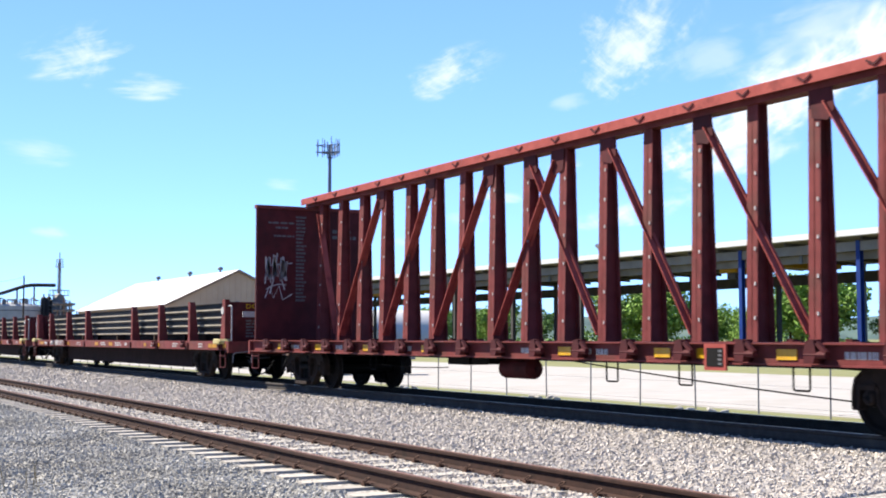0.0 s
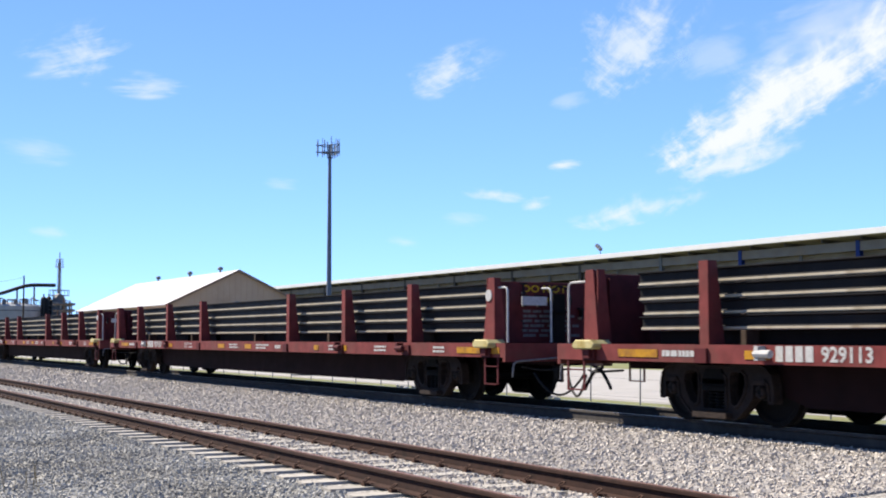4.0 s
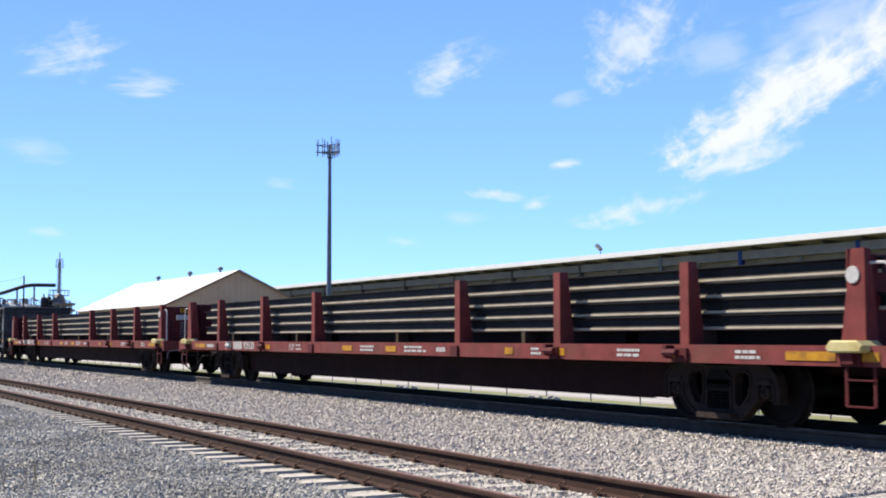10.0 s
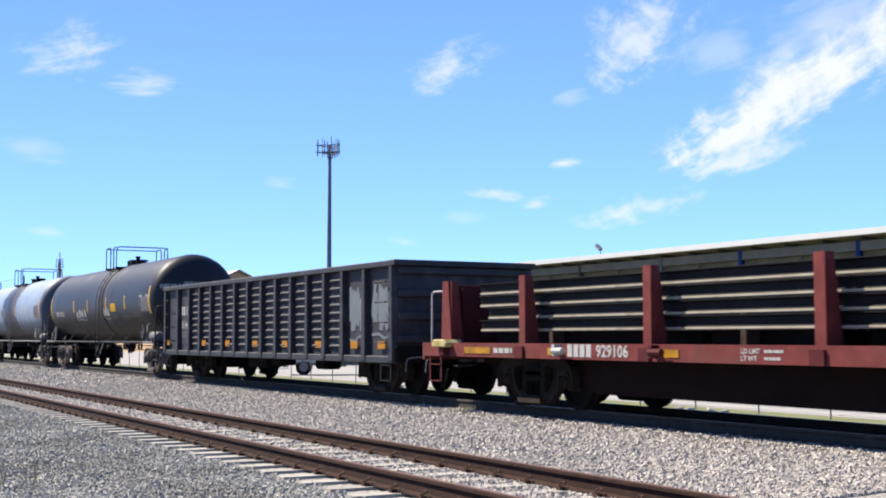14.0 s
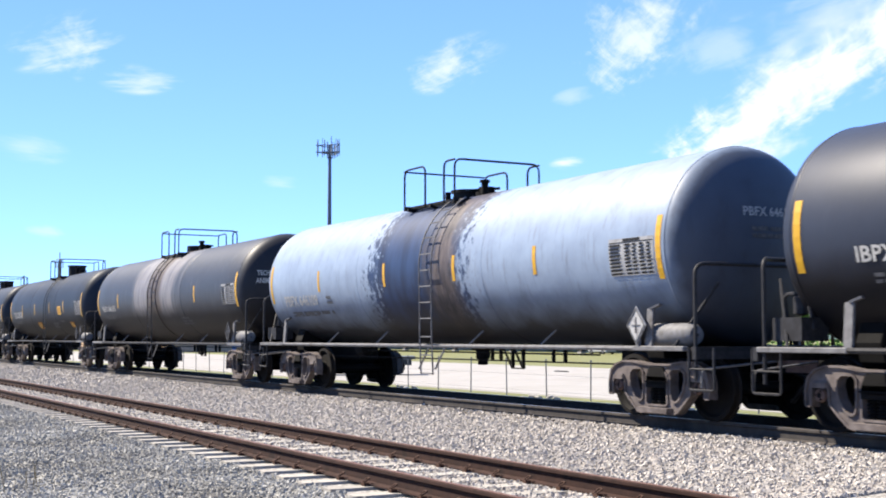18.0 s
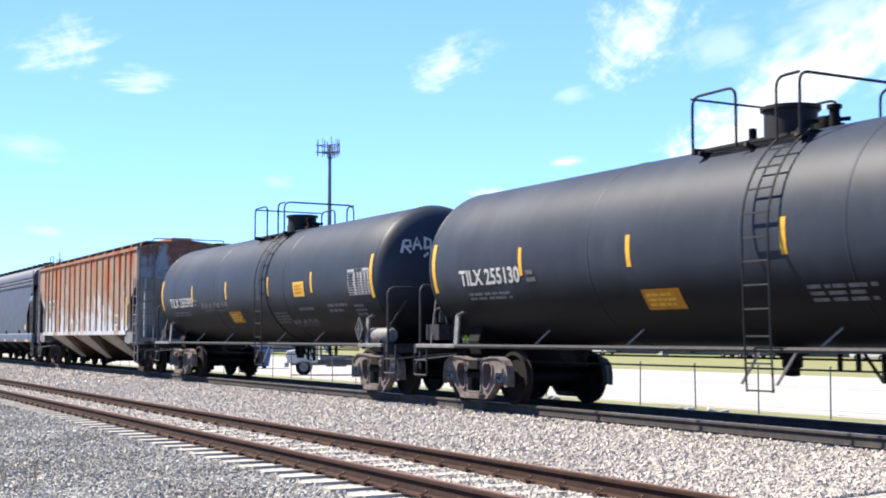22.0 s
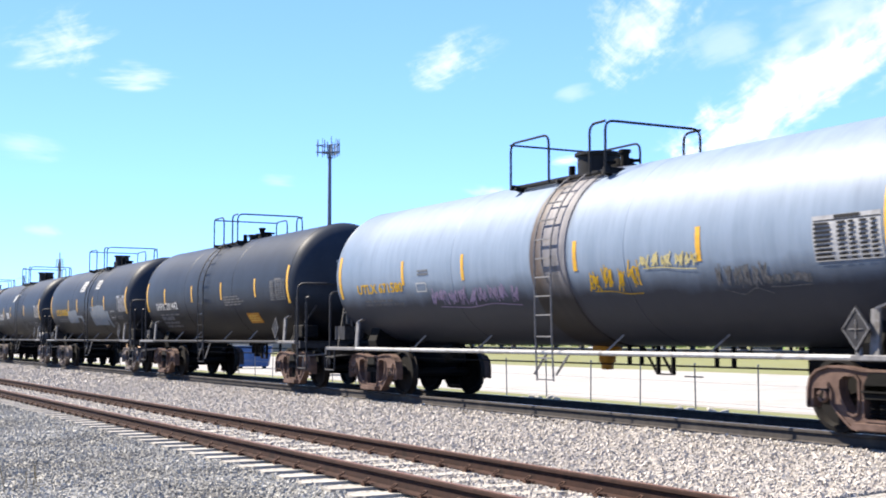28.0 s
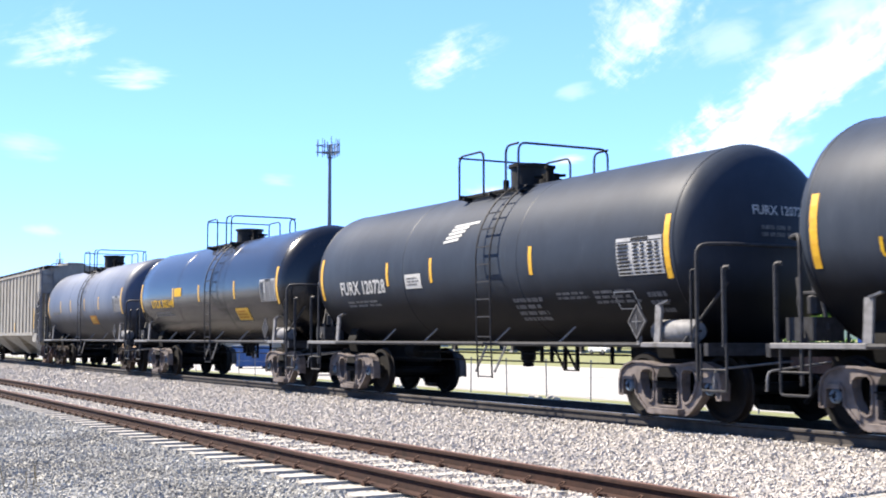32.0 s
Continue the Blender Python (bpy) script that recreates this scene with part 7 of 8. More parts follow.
def barn():
    """Large shed: white metal roof, beige gable, brown verge, three ridge vents."""
    b = thing("barn", label="beige metal warehouse with a bright white gabled roof", category="warehouse")
    x0, x1, y0, y1, zr = -268.0, -203.0, 59.5, 83.5, 12.8
    ym, ze, zb = 71.5, 7.1, LOT
    g = Geo().prism([(y0, zb), (y1, zb), (y1, ze), (ym, zr - 0.25), (y0, ze)], "yz", x1 - 0.3, x1)
    w = part("gable_wall", g, "wall_beige", b)
    for k in range(24):
        y = y0 + 0.5 + k
        h = ze + (zr - 0.3 - ze) * (1 - abs(y - ym) / (ym - y0))
        part("wall_rib", Geo().box(x1, x1 + 0.05, y - 0.05, y + 0.05, zb, h - 0.1), "wall_beige", w)
    part("side_wall", Geo().box(x0, x1 - 0.3, y0, y0 + 0.3, zb, ze), "wall_beige", b)
    part("side_wall", Geo().box(x0, x1 - 0.3, y1 - 0.3, y1, zb, ze), "wall_beige", b)
    part("rear_wall", Geo().prism([(y0, zb), (y1, zb), (y1, ze), (ym, zr - 0.25), (y0, ze)], "yz", x0, x0 + 0.3), "wall_beige", b)
    for s in (-1, 1):
        ya = y0 - 0.6 if s < 0 else y1 + 0.6
        za = ze - 0.28
        r = part("roof", Geo().prism([(ya, za), (ym, zr), (ym, zr + 0.15), (ya, za + 0.15)], "yz", x0 - 0.5, x1 + 0.4), "roof_white", b)
        for k in range(22):
            x = x0 + 3 * k
            part("roof_seam", Geo().bar((x, ya, za + 0.17), (x, ym, zr + 0.17), 0.09, 0.06), "roof_white", r)
        part("verge_trim", Geo().prism([(ya, za - 0.25), (ym, zr - 0.25), (ym, zr + 0.16), (ya, za + 0.16)], "yz", x1 + 0.4, x1 + 0.48), "trim_brown", b)
    for px in (-251.0, -230.0, -212.5):
        v = part("ridge_vent", Geo().lathe([(0.18, 0.0), (0.18, 0.4), (0.44, 0.5), (0.5, 0.75), (0.35, 1.0), (0.05, 1.05)], "z", 12, (px, ym, zr + 0.05)), "plant_grey", b, smooth=True)
    part("wall_lamp", Geo().box(x1, x1 + 0.5, 70.9, 71.5, 6.6, 7.6), "galv", b, bevel=0.1)


barn()


def canopy():
    """Long open crane shed: thin pale roof, dark underside, crane girder, blue and grey columns."""
    c = thing("crane_shed", label="long open-sided steel shed with a pale roof edge and blue columns", category="industrial shed")
    xa, xb = -300.0, -40.0
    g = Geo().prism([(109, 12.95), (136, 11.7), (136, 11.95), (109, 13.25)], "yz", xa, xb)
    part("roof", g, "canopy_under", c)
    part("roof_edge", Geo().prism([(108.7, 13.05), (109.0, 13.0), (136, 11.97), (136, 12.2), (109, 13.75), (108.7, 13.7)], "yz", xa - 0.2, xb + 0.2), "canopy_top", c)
    for k in range(44):
        x = xa + 6 * k
        part("purlin", Geo().prism([(109.3, 12.55), (135.8, 11.3), (135.8, 11.68), (109.3, 12.93)], "yz", x - 0.12, x + 0.12), "steel_dark", c)
    part("eave_girder", Geo().box(xa, xb, 110.2, 110.6, 11.4, 12.5), "canopy_under", c)
    part("crane_girder", Geo().box(xa, xb, 131.5, 132.3, 9.0, 10.5), "steel_dark", c)
    part("crane_girder", Geo().box(xa, xb, 111.5, 112.1, 10.5, 11.4), "canopy_under", c)
    cols = [(-103.3, "blue"), (-122.9, "blue"), (-83.7, "blue"), (-139.0, "plant_grey")] + [(-158.5 - 19.6 * k, "steel_dark") for k in range(8)]
    for x, m in cols:
        q = Geo()
        q.box(x - 0.30, x + 0.30, 110.1, 110.16, LOT, 12.6)
        q.box(x - 0.30, x + 0.30, 110.64, 110.70, LOT, 12.6)
        q.box(x - 0.04, x + 0.04, 110.16, 110.64, LOT, 12.6)
        part("column", q, m, c)
        q = Geo().box(x - 0.28, x + 0.28, 131.6, 132.2, LOT, 11.6)
        part("rear_column", q, "steel_dark" if m != "blue" else "plant_grey", c)
        part("column_base", Geo().box(x - 0.5, x + 0.5, 109.9, 110.9, LOT - 0.1, LOT + 0.25), "concrete", c)
    for x in (-113.0, -132.0, -150, -168, -186, -205, -226):
        part("hanger", Geo().box(x - 0.18, x + 0.18, 110.8, 111.1, 10.4, 12.6), "plant_grey", c)
    for x in (-128.5, -236.0, -97.0):
        cr = part("bridge_crane", Geo().box(x - 2.2, x + 2.2, 112.5, 131.5, 10.9, 11.6), "crane_yellow", c, "yellow bridge crane")
        part("crane_trolley", Geo().box(x - 1.6, x + 1.6, 113.0, 116.0, 10.1, 10.9), "crane_yellow", cr)
        part("hoist", Geo().box(x - 0.8, x + 0.8, 113.6, 115.2, 9.3, 10.1), "steel_dark", cr)
    g = Geo().cyl((-151.8, 109.2, 13.3), (-151.8, 109.2, 14.6), 0.07, 6)
    g.obox((-152.2, 109.2, 14.8), (1.3, 0.5, 0.4), pose(0, 0, 0, 0, 35, 0))
    part("flood_light", g, "galv", c)


canopy()


def mast():
    """Monopole with a triangular antenna platform."""
    t = thing("cell_mast", pose(-183.5, 79.6, LOT), "slim grey monopole mast with a ring of antennas", "mast")
    top = 33.0
    part("pole", Geo().cyl((0, 0, 0), (0, 0, top), 0.46, 18, 0.24), "mast", t, smooth=True)
    part("base_plate", Geo().cyl((0, 0, -0.1), (0, 0, 0.2), 0.8, 18), "concrete", t)
    corners = [(2.25 * math.cos(a), 2.25 * math.sin(a)) for a in (0.35, 0.35 + 2 * math.pi / 3, 0.35 + 4 * math.pi / 3)]
    for i in range(3):
        a, b = Vector((*corners[i], 0)), Vector((*corners[(i + 1) % 3], 0))
        g = Geo()
        for z in (top - 1.3, top - 0.2):
            g.cyl((a.x, a.y, z), (b.x, b.y, z), 0.07, 6)
        g.cyl((0, 0, top - 1.3), (a.x, a.y, top - 1.3), 0.08, 6)
        g.cyl((0, 0, top - 1.3), ((a.x + b.x) / 2, (a.y + b.y) / 2, top - 1.3), 0.07, 6)
        part("platform_arm", g, "mast", t)
        for k in range(4):
            p = a.lerp(b, (k + 0.3) / 3.6)
            h = (1.9, 2.3, 1.7, 2.1)[k]
            g = Geo().box(p.x - 0.10, p.x + 0.10, p.y - 0.07, p.y + 0.07, top - 1.7, top - 1.7 + h)
            an = part("antenna", g, "plant_white" if k == 2 else "mast", t, bevel=0.04)
            part("mount_pipe", Geo().cyl((p.x, p.y, top - 2.0), (p.x, p.y, top + 0.7 + 0.4 * (k == 2)), 0.045, 6), "mast", an)
    part("whip_aerial", Geo().cyl((0.4, 0.1, top - 0.3), (0.4, 0.1, top + 1.4), 0.03, 5), "mast", t)
    g = Geo()
    for k in range(6):
        g.box(-0.3, 0.3, -0.3, 0.3, top - 2.2 + 0.01 * k, top - 2.1 + 0.01 * k)
    part("cable_collar", g, "steel_dark", t)


mast()


def plant():
    """Chemical works far down the line."""
    def spot(px):
        return (-256.6 + 0.0195 * px, 41.9 + 0.104 * px)
    t = thing("storage_tank", pose(*spot(20), LOT), "large weathered white cylindrical storage tank", "storage tank")
    part("shell", Geo().lathe([(0.01, -0.05), (5.6, 0.0), (5.6, 8.4), (5.3, 8.7), (1.2, 9.3), (0.02, 9.35)], "z", 40), "plant_white", t, smooth=True)
    for z in (2.5, 5.0, 7.5):
        part("hoop", Geo().lathe([(5.6, z), (5.66, z + 0.05), (5.66, z + 0.15), (5.6, z + 0.2)], "z", 40), "plant_grey", t)
    part("roof_rail", Geo().lathe([(5.2, 9.7), (5.25, 9.73), (5.2, 9.76)], "z", 30), "plant_grey", t)
    tr = random.Random(91)
    for k in range(14):
        a = k * 2 * math.pi / 14
        part("rail_post", Geo().cyl((5.2 * math.cos(a), 5.2 * math.sin(a), 8.6), (5.2 * math.cos(a), 5.2 * math.sin(a), 9.75), 0.05, 5), "plant_grey", t)
    for k in range(12):
        x, y = 3.5 + tr.uniform(-1.2, 1.2), -4.2 + 0.72 * k
        if k % 3:
            part("roof_pipe", Geo().tube(rounded([(x, y, 8.7), (x, y, 9.4 + tr.random() * 0.8), (x, y + 0.9, 9.4 + tr.random() * 0.5)], 0.2, 3), 0.12, 6), ("plant_white", "trim_brown", "plant_grey")[k % 3], t, smooth=True)
        else:
            part("roof_box", Geo().box(x - 0.4, x + 0.4, y - 0.35, y + 0.35, 8.7, 9.5 + tr.random() * 0.5), "plant_grey", t, bevel=0.04)
    for px in (77, 86):
        s = thing("silo", pose(*spot(px), LOT), "dark upright process vessel with domed top", "silo", "process vessels")
        part("vessel", Geo().lathe([(0.62, 0), (0.62, 9.6), (0.55, 10.1), (0.3, 10.4), (0.02, 10.5)], "z", 20), "plant_dark", s, smooth=True)
        part("vessel_skirt", Geo().lathe([(0.70, 0), (0.70, 1.2), (0.62, 1.25)], "z", 20), "plant_dark", s)
        part("top_nozzle", Geo().cyl((0, 0, 10.4), (0, 0, 10.9), 0.15, 8), "plant_dark", s)
    c = thing("scrubber_tower", pose(*spot(104), LOT), "white scrubber column with platforms and a thin vent stack", "process tower")
    part("column", Geo().lathe([(1.35, 0), (1.35, 9.4), (1.15, 10.2), (0.7, 10.8), (0.22, 11.1), (0.18, 16.6), (0.22, 16.7), (0.22, 17.9), (0.10, 18.0), (0.08, 19.2), (0.02, 19.3)], "z", 18), "galv", c, smooth=True)
    for z in (6.8, 8.6, 10.6):
        g = Geo().lathe([(1.2, z), (2.0, z), (2.0, z + 0.12), (1.2, z + 0.12)], "z", 16)
        for k in range(8):
            a = k * math.pi / 4
            g.cyl((1.95 * math.cos(a), 1.95 * math.sin(a), z), (1.95 * math.cos(a), 1.95 * math.sin(a), z + 1.1), 0.05, 5)
        g.lathe([(1.93, z + 1.05), (2.0, z + 1.1), (1.93, z + 1.15)], "z", 16)
        part("access_platform", g, "plant_grey", c)
    for sx in (-1, 1):
        for sy in (-1, 1):
            part("lattice_leg", Geo().bar((sx * 0.36, sy * 0.36, 10.6), (sx * 0.26, sy * 0.26, 17.4), 0.04), "plant_white", c)
    for k in range(6):
        z0, z1 = 10.0 + 1.2 * k, 11.2 + 1.2 * k
        w0, w1 = 0.36 - 0.0135 * (z0 - 10), 0.36 - 0.0135 * (z1 - 10)
        for sx in (-1, 1):
            part("lattice_brace", Geo().bar((sx * w0, -w0, z0), (sx * w1, w1, z1), 0.035), "plant_white", c)
            part("lattice_brace", Geo().bar((w0, sx * w0, z0), (-w1, sx * w1, z1), 0.035), "plant_white", c)
    g = Geo().lathe([(0.2, 16.2), (0.85, 16.2), (0.85, 16.3), (0.2, 16.3)], "z", 12)
    for k in range(6):
        a = k * math.pi / 3
        g.cyl((0.8 * math.cos(a), 0.8 * math.sin(a), 16.2), (0.6 * math.cos(a), 0.6 * math.sin(a), 17.9), 0.05, 5)
    g.lathe([(0.5, 17.8), (0.68, 17.85), (0.5, 17.9)], "z", 12)
    part("stack_head", g, "plant_white", c)
    g = Geo()
    for k in range(30):
        g.bar((1.5, -1.5, 0.4 * k), (1.5, -1.1, 0.4 * k), 0.04)
    g.bar((1.5, -1.5, 0), (1.5, -1.5, 12), 0.06)
    g.bar((1.5, -1.1, 0), (1.5, -1.1, 12), 0.06)
    part("caged_ladder", g, "plant_grey", c)
    d = thing("duct_bridge", label="thick black overhead duct on trestles", category="pipe")
    pts = [(*spot(-60), 8.6), (*spot(0), 10.0), (*spot(48), 11.8), (*spot(98), 11.8)]
    part("duct", Geo().tube(rounded(pts, 1.5, 4), 0.36, 10), "plant_dark", d, smooth=True)
    for px, z in ((-20, 9.3), (30, 11.0), (60, 11.6)):
        part("trestle", Geo().box(spot(px)[0] - 0.15, spot(px)[0] + 0.15, spot(px)[1] - 0.15, spot(px)[1] + 0.15, LOT, z), "plant_grey", d)
    h = thing("process_building", label="low white plant building with pipe racks", category="building")
    a, b = spot(94), spot(146)
    part("wall", Geo().box(a[0] - 4, a[0] + 1, a[1], b[1], LOT, 5.6), "plant_white", h)
    part("roof", Geo().box(a[0] - 4.3, a[0] + 1.3, a[1] - 0.3, b[1] + 0.3, 5.6, 5.9), "plant_grey", h)
    for k in range(5):
        y = a[1] + 0.6 + k
        part("vent_pipe", Geo().cyl((a[0], y, 5.9), (a[0], y, 6.8 + (k * 3 % 4) * 0.6), 0.14, 8), "plant_grey", h)
    for k in range(4):
        y = a[1] + 0.8 + 1.25 * k
        part("window", Geo().box(a[0] + 1.0, a[0] + 1.05, y, y + 0.7, 3.2, 4.4), "glass", h)
    k_ = thing("pipe_rack", label="open steel rack with pale and rusty pipes", category="pipe rack")
    ra, rb = spot(94), spot(124)
    for i in range(7):
        y = ra[1] + (rb[1] - ra[1]) * i / 6
        part("rack_post", Geo().box(ra[0] + 2.0, ra[0] + 2.2, y - 0.1, y + 0.1, LOT, 8.4), "plant_grey", k_)
    for z in (5.2, 6.4, 7.6):
        part("rack_beam", Geo().box(ra[0] + 2.0, ra[0] + 2.2, ra[1], rb[1], z, z + 0.18), "plant_grey", k_)
        for d, m in ((0.0, "plant_white"), (0.45, "trim_brown"), (0.8, "plant_grey")):
            part("pipe", Geo().cyl((ra[0] + 2.5 + d * 0.5, ra[1] - 0.5, z + 0.3 + 0.3 * d), (ra[0] + 2.5 + d * 0.5, rb[1] + 0.5, z + 0.3 + 0.3 * d), 0.11, 8), m, k_)
    for i in range(5):
        y = ra[1] + 0.3 + i * 0.6
        part("riser_pipe", Geo().cyl((ra[0] + 2.6, y, LOT), (ra[0] + 2.6, y, 7.0 + (i * 7 % 5) * 0.6), 0.12, 8), "plant_white" if i % 2 else "trim_brown", k_)
    p = thing("utility_pole", pose(-255.8 + 40, 46.0 - 7.0, LOT), "dark bare wooden utility pole", "utility pole")
    part("pole", Geo().cyl((0, 0, 0), (0, 0, 12.6), 0.17, 10, 0.11), "pole_wood", p)
    part("line", Geo().tube([(0, 0, 12.3), (-30, -4, 11.6), (-90, -12, 12.4)], 0.02, 4), "steel_dark", p)
    s = thing("hoop_shed", pose(-300, 150, LOT), "white hoop-roofed storage shed behind trees", "shed")
    g = Geo()
    pts = [(9.5 * math.cos(a * math.pi / 14), 9.6 * math.sin(a * math.pi / 14)) for a in range(15)]
    g.prism(pts, "xz", -10, 10)
    part("hoop_roof", g, "roof_white", s, smooth=True)
    part("door", Geo().box(-2.5, 2.5, -10.1, -9.9, 0, 4.5), "plant_grey", s)


plant()


# ---- trees ----
def crown_mesh(seed, h, w, material):
    """A ragged crown: clumps of small leaves on several boughs, with gaps between."""
    r = np.random.RandomState(seed)
    boughs = []
    for k in range(16):
        z = 0.32 + 0.62 * r.rand()
        rad = w * 0.5 * (0.35 + 0.75 * math.sin(math.pi * min(1, (z - 0.15) / 0.95))) * (0.4 + 0.6 * r.rand())
        a = r.rand() * 6.283
        boughs.append((rad * math.cos(a), rad * math.sin(a), z * h, w * (0.13 + 0.10 * r.rand())))
    boughs.append((0, 0, h * 0.86, w * 0.2))
    v, f = [], []
    for bx, by, bz, br in boughs:
        for k in range(240):
            d = r.randn(3)
            d /= np.linalg.norm(d)
            c = np.array((bx, by, bz)) + d * br * (0.55 + 0.55 * r.rand())
            q = np.linalg.qr(r.randn(3, 3))[0] * (0.20 + 0.24 * r.rand())
            o = len(v)
            v += [tuple(c - q[0]), tuple(c - q[1] * 0.6), tuple(c + q[0]), tuple(c + q[1] * 0.6)]
            f.append((o, o + 1, o + 2, o + 3))
    me = bpy.data.meshes.new("crown")
    me.from_pydata(v, [], f)
    me.materials.append(M[material])
    return me


def trunk_mesh(seed, h):
    r = random.Random(seed)
    g = Geo().cyl((0, 0, -0.1), (0.05 * h * r.uniform(-1, 1) * 0.4, 0, h * 0.5), 0.030 * h, 8, 0.016 * h)
    for k in range(6):
        a = r.random() * 6.28
        z = h * (0.28 + 0.06 * k)
        g.cyl((0, 0, z), (0.26 * h * math.cos(a), 0.26 * h * math.sin(a), z + 0.24 * h), 0.011 * h, 5, 0.004 * h)
    return g.mesh("trunk", M["bark"])


KINDS = [(crown_mesh(s, 10, 9.0 + s % 3, m), trunk_mesh(s, 10)) for s, m in ((1, "leaf"), (2, "leaf"), (3, "leaf_dark"), (4, "leaf"))]


def tree(x, y, h, k, turn):
    t = thing("tree", pose(x, y, LOT, 0, 0, turn), "bright green broadleaf tree in full leaf" if k != 2 else "darker green broadleaf tree in full leaf", "tree", "yard trees")
    cm, tm = KINDS[k]
    s = h / 10
    for n, me in (("crown", cm), ("trunk", tm)):
        o = part(n, me, "", t)
        o.scale = (s, s, s)


for i, (x, y, h) in enumerate((
        (-283, 166, 9.5), (-268, 163, 10.5), (-258, 168, 9.0), (-240, 175, 6.0), (-226, 168, 7.0), (-216, 160, 12.2), (-207, 162, 13.2), (-199, 158, 12.0),
        (-192, 170, 8.0), (-184, 166, 7.0), (-176, 172, 7.5), (-170, 164, 10.5), (-163, 160, 12.5), (-157, 161, 12.0), (-151, 170, 7.5), (-330, 175, 10),
        (-312, 168, 9.5), (-345, 182, 11), (-140, 205, 8.0), (-126, 210, 7.0), (-295, 172, 8.5), (-360, 170, 10))):
    tree(x, y, h, i % 4, i * 67)


def hedge():
    """A far belt of scrub behind the yard."""
    r = np.random.RandomState(8)
    v, f = [], []
    for k in range(9000):
        x = -420 + 340 * r.rand()
        hgt = 2.6 + 1.6 * math.sin(x * 0.11) + 1.2 * math.sin(x * 0.37 + 1)
        c = np.array((x, 190 + 8 * r.rand(), LOT + max(0.6, hgt) * r.rand() ** 0.7))
        q = np.linalg.qr(r.randn(3, 3))[0] * (0.25 + 0.25 * r.rand())
        o = len(v)
        v += [tuple(c - q[0]), tuple(c - q[1]), tuple(c + q[0]), tuple(c + q[1])]
        f.append((o, o + 1, o + 2, o + 3))
    me = bpy.data.meshes.new("scrub")
    me.from_pydata(v, [], f)
    me.materials.append(M["leaf_dark"])
    tagged(new("scrub_belt", me), "far belt of green scrub and young trees", "bushes", kind="stuff")


hedge()


def hills():
    r = random.Random(4)
    n = 120
    v, f = [], []
    for i in range(n + 1):
        a = radians(88 + 90 * i / n)
        h = 42 + 9 * math.sin(i * 0.17) + 5 * math.sin(i * 0.53 + 2) + r.uniform(-1.2, 1.2)
        for d, z in ((1900, -6), (2150, h * 0.6), (2400, h), (2900, -6)):
            v.append((d * math.cos(a), d * math.sin(a), z))
    for i in range(n):
        for k in range(3):
            f.append((i * 4 + k, i * 4 + 4 + k, i * 4 + 5 + k, i * 4 + 1 + k))
    tagged(new("backdrop_hills", Geo().add(v, f).mesh("backdrop_hills", M["hill"], smooth=True)), "low hazy wooded ridge on the horizon", "hills", kind="structure")


hills()


# ---- vehicles in the yard ----
def wheel_part(owner, x, y, r, w=0.24):
    t = part("wheel", Geo().lathe([(r * 0.55, -w / 2), (r * 0.96, -w / 2), (r, -w / 2 + 0.04), (r, w / 2 - 0.04), (r * 0.96, w / 2), (r * 0.55, w / 2)], "y", 20, (x, y, r)), "rubber", owner, smooth=True)
    part("rim", Geo().lathe([(0.02, -w / 2 + 0.03), (r * 0.56, -w / 2 + 0.02), (r * 0.56, w / 2 - 0.02), (0.02, w / 2 - 0.03)], "y", 16, (x, y, r)), "galv", t)


def flatbed():
    t = thing("flatbed_truck", pose(-73.2, 33.2, LOT + 0.04, 0, 0, 246), "white flatbed lorry with a grey bed, parked in the yard", "truck")
    g = Geo().prism([(2.0, 0.75), (3.9, 0.75), (3.95, 1.5), (3.25, 1.62), (2.95, 2.45), (2.0, 2.5)], "xz", -1.1, 1.1)
    part("cab", g, "car_white", t, bevel=0.06)
    part("windscreen", Geo().prism([(3.27, 1.66), (2.99, 2.40), (3.01, 2.40), (3.30, 1.66)], "xz", -0.98, 0.98), "glass", t)
    for q in (-1, 1):
        part("side_window", Geo().prism([(2.15, 1.68), (3.1, 1.68), (2.85, 2.32), (2.15, 2.32)], "xz", q * 1.10, q * 1.108), "glass", t)
        part("headlight", Geo().box(3.92, 3.97, q * 0.8 - 0.15, q * 0.8 + 0.15, 1.05, 1.25), "plant_white", t)
        for x in (2.85, -1.9, -2.95):
            wheel_part(t, x, q * 0.98, 0.5)
    part("chassis", Geo().box(-3.9, 3.7, -0.45, 0.45, 0.6, 0.95), "plant_grey", t)
    part("bed", Geo().box(-4.1, 1.85, -1.2, 1.2, 0.98, 1.18), "plant_grey", t, bevel=0.02)
    part("headboard", Geo().box(1.75, 1.85, -1.2, 1.2, 1.18, 2.2), "plant_grey", t)
    part("tool_box", Geo().box(0.2, 1.5, -1.15, -0.6, 0.5, 0.95), "plant_grey", t, bevel=0.03)
    part("bumper", Geo().box(3.85, 4.05, -1.1, 1.1, 0.5, 0.8), "plant_white", t, bevel=0.03)


flatbed()


